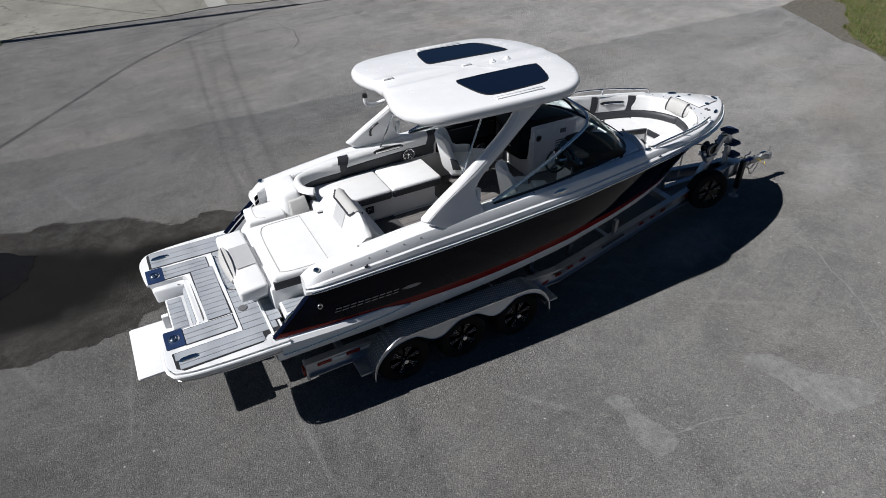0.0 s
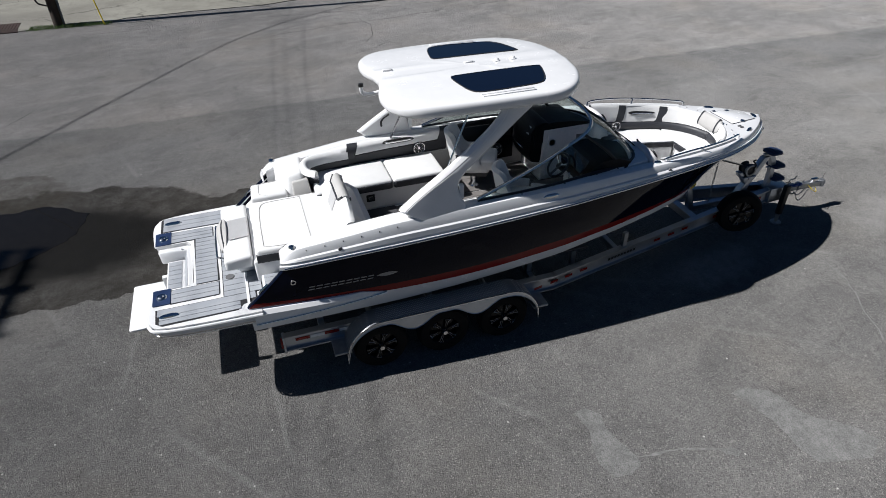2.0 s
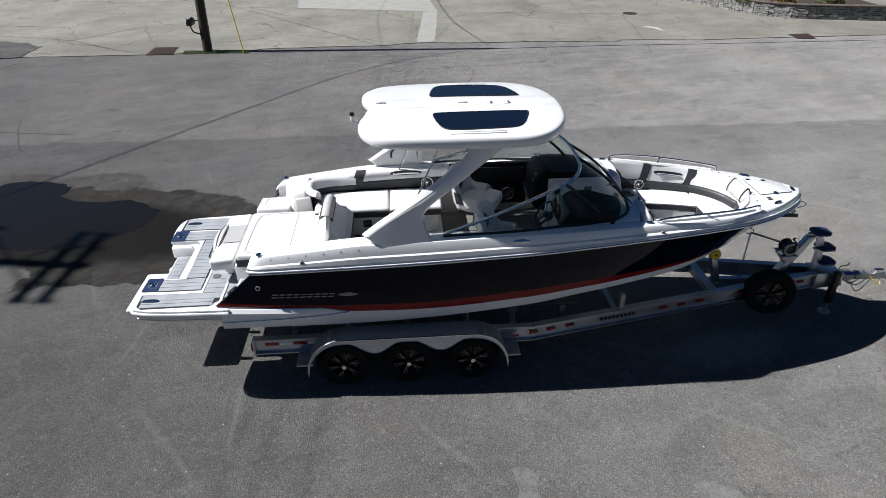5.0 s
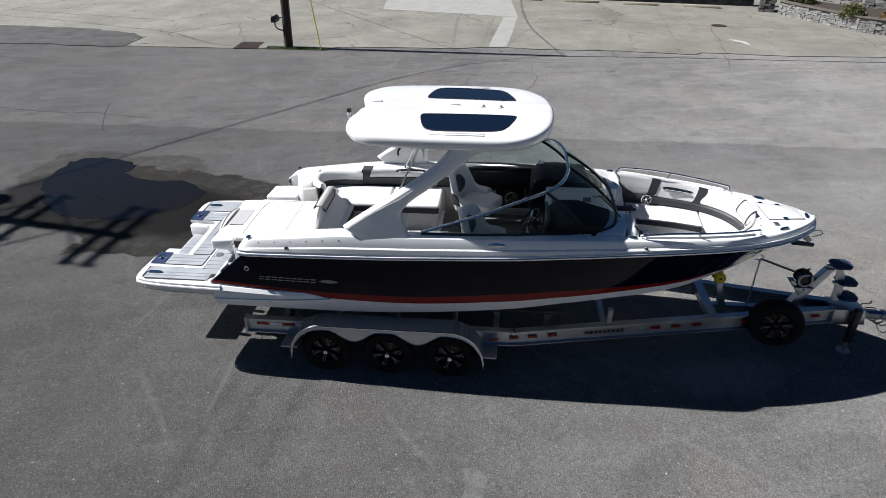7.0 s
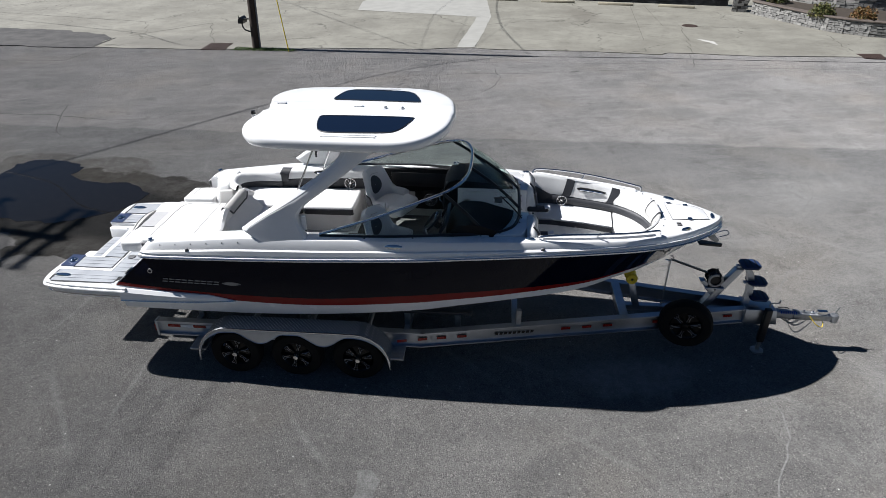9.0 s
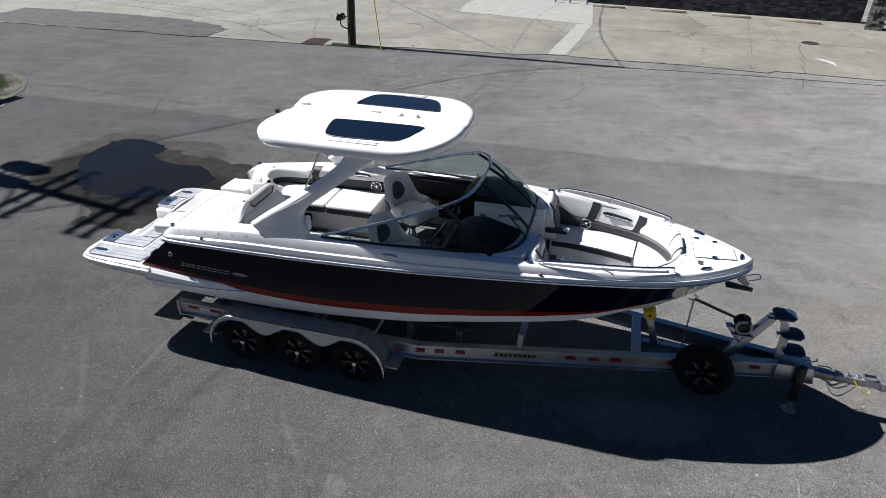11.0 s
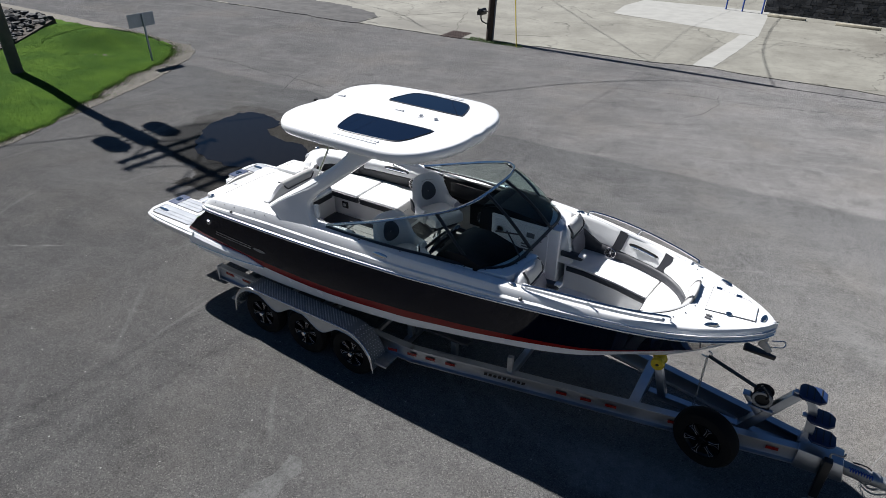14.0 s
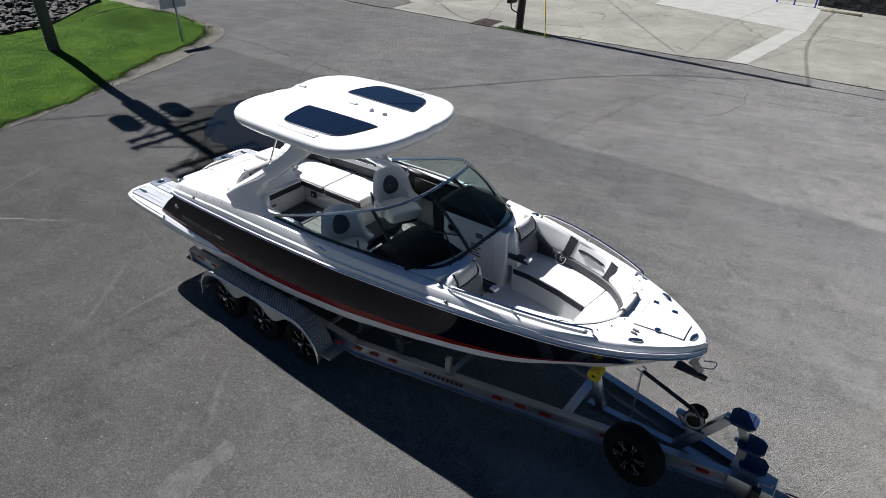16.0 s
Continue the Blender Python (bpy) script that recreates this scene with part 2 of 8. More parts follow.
    c = m.mix(m.maths("MULTIPLY", pale, 0.45), c, (0.35, 0.348, 0.34))
    # faint scuffs of turning tyres
    for cx, cy, often in ((15.0, -1.0, 0.55), (9.6, 6.0, 0.34), (19.0, 12.0, 0.41)):
        arc = m.add("ShaderNodeVectorMath")
        arc.operation = "LENGTH"
        m.link(m.moved((cx, cy, 0), (1, 1, 1e6), 0, m.warped(0.6, 0.35)), arc.inputs[0])
        ripple = m.maths("ABSOLUTE", m.maths("SUBTRACT", m.maths("FRACT", m.maths("MULTIPLY", arc.outputs["Value"], often)), 0.5))
        scuff = m.maths("MULTIPLY", m.span(ripple, 0.0, 0.030, 1.0, 0.0), m.span(m.noise(0.45, 3, 0.5, m.moved((cx, 3 * cy, 0))), 0.50, 0.64))
        c = m.mix(m.maths("MULTIPLY", scuff, 0.14), c, (0.36, 0.358, 0.35))
    # damp ground behind the stern, with a wetter middle and a tide line
    w2 = m.warped(22.0, 0.10, m.warped(5.0, 0.24, m.warped(1.1, 1.1)))
    damp = m.blot(-1.5, 3.45, 3.0, 1.75, -12, w2, 0.035)
    for spot in ((-3.5, 3.9, 1.7, 1.55, 0), (1.2, 3.2, 1.6, 1.0, -10), (-1.4, 1.85, 1.7, 0.45, 4)):
        damp = m.maths("MAXIMUM", damp, m.blot(*spot, w2, 0.04))
    c = m.mix(m.maths("MULTIPLY", damp, m.span(m.noise(2.2, 6, 0.75), 0.3, 0.7, 0.58, 0.88)), c, (0.020, 0.0175, 0.0135))
    rim = m.maths("MAXIMUM", m.blot(-5.1, 5.2, 1.25, 1.2, 20, w2, 0.08), m.blot(-3.3, 5.4, 1.5, 0.9, -8, w2, 0.08))
    c = m.mix(m.maths("MULTIPLY", rim, m.span(m.noise(2.6, 6, 0.75), 0.3, 0.7, 0.20, 0.62)), c, (0.045, 0.040, 0.031))
    w4 = m.warped(0.8, 1.3)
    wet = m.blot(-2.2, 3.45, 2.6, 1.15, -8, w4, 0.22)
    wet = m.maths("MAXIMUM", wet, m.blot(-4.6, 4.0, 1.4, 1.5, 0, w4, 0.2))
    wet = m.maths("MAXIMUM", wet, m.blot(0.9, 3.1, 1.8, 0.65, -10, w4, 0.3))
    c = m.mix(m.maths("MULTIPLY", wet, 0.93), c, (0.0062, 0.0056, 0.0050))
    # hairline cracks
    crack = m.cells(0.21, "DISTANCE_TO_EDGE", m.warped(1.7, 0.9))
    hair = m.maths("MULTIPLY", m.span(crack, 0.0, 0.005, 1.0, 0.0), m.span(m.noise(0.4, 2), 0.50, 0.58))
    hair = m.maths("MULTIPLY", hair, m.span(sep.outputs[1], 5.0, 8.0))
    c = m.mix(m.maths("MULTIPLY", hair, 0.2), c, (0.05, 0.049, 0.048))
    h = m.maths("ADD", m.maths("MULTIPLY", m.maths("SUBTRACT", 0.6, dome), 0.8), m.maths("MULTIPLY", grit.outputs[0], 0.7))
    m.bump(m.maths("SUBTRACT", m.maths("ADD", h, m.maths("MULTIPLY", fine, 0.6)), m.maths("MULTIPLY", hair, 2.0)), 0.9, 0.012)
    r = m.mix(wet, (0.92, 0.92, 0.92), (0.6, 0.6, 0.6))
    m.bsdf.inputs["IOR"].default_value = 1.16
    return m.done(c, r)


ASPHALT = asphalt_mat()


def slurry_mat():
    """Thin cement slurry dried on the chippings, worn through in places."""
    m = Nodes("dried_cement_slurry", 0.92)
    m.bsdf.inputs["Diffuse Roughness"].default_value = 0.8
    fine = m.noise(55, 5, 0.8)
    worn = m.noise(5, 6, 0.78)
    grit = m.add("ShaderNodeSeparateColor")
    m.link(m.cells(90, out="Color"), grit.inputs[0])
    c = m.mix(m.span(worn, 0.36, 0.64), (0.150, 0.149, 0.145), (0.215, 0.213, 0.207))
    c = m.mix(m.span(fine, 0.30, 0.50, 0.42, 0.0), c, (0.050, 0.050, 0.049))
    c = m.mix(m.span(fine, 0.50, 0.68, 0.0, 0.4), c, (0.29, 0.287, 0.28))
    c = m.mix(m.span(grit.outputs[0], 0.05, 0.60, 0.36, 0.0), c, (0.045, 0.045, 0.044))
    m.bump(m.maths("ADD", fine, grit.outputs[0]), 0.9, 0.012)
    m.bsdf.inputs["IOR"].default_value = 1.16
    return m.done(c)


SLURRY = slurry_mat()
CRACK = plain("open_crack_shadowed_dirt", (0.028, 0.0266, 0.0245), 0.95, vary=0.4, scale=9.0, grain=0.5, grain_scale=60)
SCUFF = plain("chalky_scuff", (0.164, 0.162, 0.157), 0.92, vary=0.35, scale=16.0, grain=0.6, grain_scale=90)


def concrete_mat():
    m = Nodes("aged_concrete", 0.9)
    c = m.mix(m.span(m.noise(0.35, 6, 0.65), 0.32, 0.68), (0.1425, 0.1366, 0.1163), (0.2157, 0.2101, 0.1795))
    c = m.mix(m.span(m.noise(2.2, 6, 0.7, distort=0.8), 0.45, 0.75, 0.0, 0.6), c, (0.0997, 0.0943, 0.0794))
    c = m.mix(m.span(m.noise(0.8, 7, 0.78), 0.50, 0.66, 0.0, 0.45), c, (0.098, 0.092, 0.076))
    c = m.mix(m.maths("MULTIPLY", m.blot(10.5, 27.2, 0.7, 2.2, 8, m.warped(0.9, 1.2), 0.6), 0.5), c, (0.075, 0.066, 0.055))
    c = m.mix(m.maths("MULTIPLY", m.blot(-7.5, 19.6, 3.4, 1.3, 0, m.warped(0.9, 1.2), 0.5), 0.6), c, (0.088, 0.083, 0.074))
    fine = m.noise(60, 3, 0.7)
    c = m.mix(m.maths("MULTIPLY", fine, 0.35), c, (0.1615, 0.1528, 0.1256))
    crack = m.cells(0.19, "DISTANCE_TO_EDGE", m.warped(1.3, 1.2))
    hair = m.maths("MULTIPLY", m.span(crack, 0.0, 0.008, 1.0, 0.0), m.span(m.noise(0.5, 2), 0.42, 0.56))
    c = m.mix(m.maths("MULTIPLY", hair, 0.8), c, (0.0475, 0.0430, 0.0353))
    m.bump(m.maths("SUBTRACT", fine, m.maths("MULTIPLY", hair, 2.0)), 0.4, 0.01)
    return m.done(c)


CONCRETE = concrete_mat()
NEW_CONCRETE = plain("pale_concrete", (0.259, 0.256, 0.238), 0.9, vary=0.1, scale=1.5, grain=0.4, grain_scale=70)
PATCH = plain("dark_asphalt_patch", (0.047, 0.045, 0.044), 0.9, vary=0.55, scale=1.6, grain=0.6, grain_scale=60)
def stone_mat():
    m = Nodes("grey_ledge_stone", 0.88)
    own = m.add("ShaderNodeObjectInfo").outputs["Random"]
    c = m.mix(own, (0.137, 0.135, 0.130), (0.288, 0.281, 0.266))
    c = m.mix(m.span(m.noise(9, 5, 0.7), 0.4, 0.7, 0.0, 0.5), c, (0.108, 0.107, 0.101))
    m.bump(m.noise(30, 5, 0.7), 0.8, 0.02)
    return m.done(c)


STONE = stone_mat()
# dark stone for the building wall, with the wall's shade put into the colour
STONE_SHADED = plain("shade_toned_wall_stone", (0.048, 0.049, 0.053), 0.85, vary=0.6, scale=3.0, grain=0.7, grain_scale=40)
JOINT = plain("dirt_filled_joint", (0.0805, 0.0756, 0.0644), 0.95, vary=0.4, scale=9.0, grain=0.5, grain_scale=60)
FADED_PAINT = plain("faded_white_paint", (0.364, 0.357, 0.336), 0.9, vary=0.25, scale=14.0, grain=0.4, grain_scale=60)
MORTAR = plain("dark_mortar", (0.0525, 0.049, 0.0455), 0.95, vary=0.2, grain=0.5, grain_scale=60)
CAPSTONE = plain("brown_capstone", (0.091, 0.0735, 0.063), 0.85, vary=0.25, scale=4.0, grain=0.5, grain_scale=40)
ROCK = plain("dark_riprap", (0.035, 0.035, 0.0364), 0.85, vary=0.5, scale=3.0, grain=0.8, grain_scale=25)
GRAVEL = plain("roadside_gravel", (0.092, 0.083, 0.068), 0.92, vary=0.55, scale=9.0, grain=1.0, grain_scale=60)
SOIL = plain("garden_soil", (0.035, 0.0266, 0.0196), 0.95, vary=0.3, scale=8.0, grain=0.8, grain_scale=50)
WATER = plain("shallow_water", (0.0075, 0.0068, 0.006), 0.03, vary=0.1, ior=1.27)


def grass_mat():
    m = Nodes("mown_grass", 1.0)
    m.bsdf.inputs["IOR"].default_value = 1.15
    c = m.mix(m.span(m.noise(0.7, 6, 0.72), 0.36, 0.64), (0.019, 0.050, 0.0040), (0.052, 0.098, 0.0095))
    c = m.mix(m.span(m.noise(45, 3, 0.8), 0.35, 0.75, 0.0, 0.6), c, (0.050, 0.102, 0.0095))
    c = m.mix(m.span(m.noise(1.7, 5, 0.7), 0.62, 0.78, 0.0, 0.5), c, (0.101, 0.108, 0.0288))
    m.bump(m.noise(60, 4, 0.8), 0.8, 0.03)
    return m.done(c)


GRASS = grass_mat()
DRY_TURF = plain("dry_turf", (0.070, 0.068, 0.026), 0.95, vary=0.6, scale=2.5, grain=0.8, grain_scale=60)


def blade_mat(name, a, b):
    m = Nodes(name, 0.6)
    r = m.add("ShaderNodeNewGeometry").outputs["Random Per Island"]
    return m.done(m.mix(r, a, b))


CHIPS = blade_mat("loose_chippings", (0.050, 0.046, 0.039), (0.125, 0.114, 0.096))
BLADES = blade_mat("grass_blades", (0.027, 0.072, 0.005), (0.068, 0.132, 0.011))
DRY_BLADES = blade_mat("dry_grass_blades", (0.060, 0.082, 0.014), (0.170, 0.145, 0.055))
LEAVES = blade_mat("shrub_leaves", (0.036, 0.0648, 0.0108), (0.115, 0.0936, 0.0216))
LEAVES_RED = blade_mat("reddish_shrub_leaves", (0.072, 0.0648, 0.0144), (0.187, 0.0792, 0.0216))


# ---- mesh helpers ----
def join(bm, other):
    me = bpy.data.meshes.new("t")
    other.to_mesh(me)
    other.free()
    bm.from_mesh(me)
    bpy.data.meshes.remove(me)
    return bm


def part(name, bm, material, parent=None, label="", smooth=35):
    """Links a bmesh as one mesh object, under a thing or a part if one is given."""
    bmesh.ops.recalc_face_normals(bm, faces=bm.faces)
    me = bpy.data.meshes.new(name)
    bm.to_mesh(me)
    bm.free()
    for m in material if isinstance(material, (list, tuple)) else (material,):
        me.materials.append(m)
    if smooth:
        me.shade_smooth()
        me.set_sharp_from_angle(angle=radians(smooth))
    ob = new(name, me)
    if parent is not None:
        ob.parent = parent
        if parent.type == "EMPTY" or parent.location.length > 0:
            ob.matrix_parent_inverse = parent.matrix_basis.inverted()
    if label:
        ob["label"] = label
    return ob


def thing(name, at, label, category, group=""):
    """An Empty at the base of a thing; its parts are given in world places."""
    ob = new(name)
    ob.empty_display_size = 0.2
    ob.location = at
    return tagged(ob, label, category, group)


def prism(outline, z0, z1, bevel=0.0, seg=2, low=None):
    """An upright prism over an outline; z0 and z1 are numbers or functions of x and y. low: an outline of its own for the foot."""
    bm = bmesh.new()
    f0 = z0 if callable(z0) else (lambda x, y: z0)
    f1 = z1 if callable(z1) else (lambda x, y: z1)
    bot = [bm.verts.new((x, y, f0(x, y))) for x, y in (low or outline)]
    top = [bm.verts.new((x, y, f1(x, y))) for x, y in outline]
    bm.faces.new(bot[::-1])
    bm.faces.new(top)
    n = len(outline)
    for i in range(n):
        bm.faces.new((bot[i], bot[(i + 1) % n], top[(i + 1) % n], top[i]))
    if bevel:
        bmesh.ops.bevel(bm, geom=bm.edges[:], offset=bevel, segments=seg, profile=0.5, affect="EDGES", clamp_overlap=True)
    return bm


def block(x0, x1, y0, y1, z0, z1, bevel=0.0, seg=2):
    return prism([(x0, y0), (x1, y0), (x1, y1), (x0, y1)], z0, z1, bevel, seg)


def hexa(c, bevel=0.0, seg=3):
    """A six-sided body from eight corners: four below, four above, both in the same order."""
    bm = bmesh.new()
    v = [bm.verts.new(p) for p in c]
    for f in ((3, 2, 1, 0), (4, 5, 6, 7), (0, 1, 5, 4), (1, 2, 6, 5), (2, 3, 7, 6), (3, 0, 4, 7)):
        bm.faces.new([v[i] for i in f])
    if bevel:
        bmesh.ops.bevel(bm, geom=bm.edges[:], offset=bevel, segments=seg, profile=0.5, affect="EDGES", clamp_overlap=True)
    return bm


def plate(pts, way, bevel=0.0, seg=2):
    """A flat polygon in space, given a thickness along way."""
    bm = bmesh.new()
    a = [bm.verts.new(p) for p in pts]
    b = [bm.verts.new(Vector(p) + Vector(way)) for p in pts]
    bm.faces.new(a)
    bm.faces.new(b[::-1])
    n = len(pts)
    for i in range(n):
        bm.faces.new((a[i], b[i], b[(i + 1) % n], a[(i + 1) % n]))
    if bevel:
        bmesh.ops.bevel(bm, geom=bm.edges[:], offset=bevel, segments=seg, profile=0.5, affect="EDGES", clamp_overlap=True)
    return bm


def curve(pts, n=8, closed=False):
    """A smooth line through points (Catmull-Rom), n steps to each stretch."""
    p = [np.array(q, float) for q in pts]
    m = len(p)
    out = []
    for i in range(m if closed else m - 1):
        if closed:
            a, b, c, d = p[i - 1], p[i], p[(i + 1) % m], p[(i + 2) % m]
        else:
            a, b, c, d = p[max(i - 1, 0)], p[i], p[i + 1], p[min(i + 2, m - 1)]
        for k in range(n):
            t = k / n
            out.append(0.5 * (2 * b + (c - a) * t + (2 * a - 5 * b + 4 * c - d) * t * t + (3 * b - a - 3 * c + d) * t**3))
    if not closed:
        out.append(p[-1])
    return [tuple(float(v) for v in q) for q in out]


def loft(rows, close=False, ends=False):
    """Skin through rows of points. close: each row is a ring. ends: lids on first and last ring."""
    bm = bmesh.new()
    v = [[bm.verts.new(p) for p in row] for row in rows]
    n = len(rows[0])
    for a, b in zip(v, v[1:]):
        for i in range(n if close else n - 1):
            j = (i + 1) % n
            bm.faces.new((a[i], a[j], b[j], b[i]))
    if ends:
        bm.faces.new(v[0][::-1])
        bm.faces.new(v[-1])
    bmesh.ops.remove_doubles(bm, verts=bm.verts, dist=0.0004)
    return bm


def tube(pts, r, n=8, closed=False):
    p = [Vector(q) for q in pts]
    m = len(p)
    rows, side = [], None
    for i in range(m):
        way = (p[(i + 1) % m] - p[i - 1]) if closed else (p[min(i + 1, m - 1)] - p[max(i - 1, 0)])
        way.normalize()
        if side is None:
            side = way.orthogonal().normalized()
        side = (side - way * side.dot(way)).normalized()
        up = way.cross(side)
        rr = r[i] if isinstance(r, (list, tuple)) else r
        rows.append([p[i] + rr * (math.cos(2 * math.pi * k / n) * side + math.sin(2 * math.pi * k / n) * up) for k in range(n)])
    if closed:
        rows.append(rows[0])
    return loft(rows, True, not closed)


def lathe(profile, at, axis="y", n=32):
    """Turns a profile of (radius, along) about an axis through at."""
    rows = []
    for k in range(n + 1):
        a = 2 * math.pi * k / n
        row = []
        for r, h in profile:
            u, w = r * math.cos(a), r * math.sin(a)
            q = (u, h, w) if axis == "y" else (u, w, h) if axis == "z" else (h, u, w)
            row.append((at[0] + q[0], at[1] + q[1], at[2] + q[2]))
        rows.append(row)
    return loft(rows)


def smooth_table(xs, ys):
    """A smooth function through a table, free of overshoot."""
    xs, ys = np.array(xs, float), np.array(ys, float)
    d = np.diff(ys) / np.diff(xs)
    s = np.zeros(len(xs))
    s[0], s[-1] = d[0], d[-1]
    for i in range(1, len(xs) - 1):
        s[i] = 0 if d[i - 1] * d[i] <= 0 else 2 * d[i - 1] * d[i] / (d[i - 1] + d[i])

    def f(x):
        x = min(max(x, xs[0]), xs[-1])
        i = int(min(max(np.searchsorted(xs, x) - 1, 0), len(xs) - 2))
        h = xs[i + 1] - xs[i]
        t = (x - xs[i]) / h
        return float(ys[i] * (1 + 2 * t) * (1 - t) ** 2 + s[i] * h * t * (1 - t) ** 2 + ys[i + 1] * t * t * (3 - 2 * t) + s[i + 1] * h * t * t * (t - 1))

    return f


def mirrored(outline):
    """A closed outline from its port half, listed aft to fore."""
    return [(x, -y) for x, y in outline] + [(x, y) for x, y in reversed(outline) if abs(y) > 1e-6]


# ---- the boat: x runs from stern to bow, y to port ----
boat = thing("motor_boat", (0, 0, 0), "white and navy-black sports boat with hardtop, standing on a trailer", "boat")

half_beam = smooth_table((1.2, 1.75, 2.5, 3.2, 4.0, 5.2, 6.0, 6.8, 7.5, 8.1, 8.6, 8.95, 9.18, 9.30), (1.18, 1.22, 1.26, 1.28, 1.29, 1.28, 1.23, 1.135, 1.0, 0.84, 0.63, 0.40, 0.19, 0.0))
sheer = smooth_table((1.2, 1.75, 2.5, 3.2, 4.0, 5.2, 6.0, 6.8, 7.5, 8.1, 8.6, 9.3), (1.79, 1.81, 1.845, 1.87, 1.90, 1.95, 1.985, 2.0, 1.99, 1.97, 1.955, 1.94))
deck_z = smooth_table((1.2, 1.75, 2.5, 3.2, 4.0, 5.2, 6.0, 6.8, 7.5, 8.1, 8.6, 9.3), (1.97, 2.0, 2.08, 2.15, 2.17, 2.19, 2.19, 2.17, 2.13, 2.10, 2.08, 2.06))
coaming = smooth_table((1.2, 1.75, 2.5, 3.2, 4.0, 5.2, 6.0, 6.6, 7.0, 7.5, 7.97, 8.25, 8.40, 8.47), (0.93, 0.96, 1.0, 1.03, 1.05, 1.06, 1.03, 0.97, 0.94, 0.86, 0.70, 0.48, 0.24, 0.0))
chine_y = smooth_table((1.2, 3.0, 5.2, 6.0, 6.7, 7.1, 7.5, 7.9, 8.2, 8.5, 8.8, 9.05, 9.28), (1.13, 1.16, 1.13, 1.07, 0.94, 0.83, 0.70, 0.51, 0.34, 0.14, 0.03, 0.01, 0.0))
chine_z = smooth_table((1.2, 3.0, 3.9, 5.2, 6.0, 6.7, 7.1, 7.5, 7.9, 8.2, 8.5, 8.8, 9.05, 9.28), (0.95, 0.96, 0.99, 1.10, 1.21, 1.262, 1.275, 1.31, 1.37, 1.405, 1.42, 1.585, 1.76, 1.93))
keel_z = smooth_table((1.2, 5.2, 6.3, 7.2, 7.8, 8.2, 8.5, 8.7, 9.0, 9.28), (0.53, 0.56, 0.68, 0.88, 1.03, 1.13, 1.31, 1.45, 1.70, 1.93))
stripe_top = smooth_table((1.2, 2.0, 3.0, 3.8, 5.2, 6.0, 6.7, 7.1, 7.5, 7.9, 8.2, 8.5, 8.8, 9.28), (1.415, 1.365, 1.32, 1.31, 1.40, 1.445, 1.45, 1.445, 1.445, 1.46, 1.47, 1.462, 1.61, 1.938))
stripe_low = smooth_table((1.2, 2.0, 3.0, 3.8, 5.2, 6.0, 6.7, 7.1, 7.5, 7.9, 8.2, 8.5, 8.8, 9.28), (1.36, 1.315, 1.21, 1.185, 1.265, 1.335, 1.365, 1.38, 1.40, 1.43, 1.45, 1.455, 1.605, 1.936))


def side_y(x, z):
    """Half the hull's width at a height on its side, with a little flare."""
    zc, zs = chine_z(x), sheer(x)
    t = min(max((z - zc) / max(zs - zc, 1e-3), 0.0), 1.0)
    swell = 0.055 * math.sin(math.pi * t) * min(1.0, max(0.0, (6.6 - x) / 2.0))
    return chine_y(x) + (half_beam(x) - 0.012 - chine_y(x)) * t ** (0.75 if x < 6.0 else 0.75 + 0.35 * min(1.0, x - 6.0)) + swell


def raked(x, z):
    """The aft end of the hull's sides leans forward."""
    lean = max(0.0, (z - 1.36) * 1.15)
    return x + lean * min(1.0, max(0.0, (3.2 - x) / 1.9))


XS = [1.30 + i * 0.1 for i in range(70)] + [8.3 + i * 0.049 for i in range(20)] + [9.28]


def hull_strip(name, low, high, n, material, label):
    bm = bmesh.new()
    for s in (1, -1):
        rows = []
        for x in XS:
            a, b = low(x), high(x)
            row = []
            for k in range(n + 1):
                z = a + (b - a) * k / n
                row.append((raked(x, z), s * side_y(x, z), z))
            rows.append(row)
        join(bm, loft(rows))
    return part(name, bm, material, boat, label)


hull_side = hull_strip("hull_side", stripe_top, sheer, 8, NAVY, "glossy navy-black hull side")
hull_strip("hull_stripe", stripe_low, stripe_top, 2, RED, "dark red stripe along the hull")
lower = hull_strip("hull_lower_side", chine_z, stripe_low, 3, WHITE, "white lower hull side")
rows = []
for x in XS:
    yc, zc, zk = chine_y(x), chine_z(x), keel_z(x)
    half = [(yc, zc), (yc - 0.05 * min(1, yc * 4), zc - 0.012), (yc * 0.55, zk + (zc - zk) * 0.52), (yc * 0.53, zk + (zc - zk) * 0.47), (0.0, zk)]
    rows.append([(x, -y, z) for y, z in half] + [(x, y, z) for y, z in half[-2::-1]])
bottom = loft(rows)
join(bottom, plate([(1.30, -1.13, 1.36), (1.30, -1.1, 0.95), (1.30, 0, 0.53), (1.30, 1.1, 0.95), (1.30, 1.13, 1.36)], (0.03, 0, 0)))
part("hull_bottom", bottom, WHITE, boat, "white planing hull bottom")

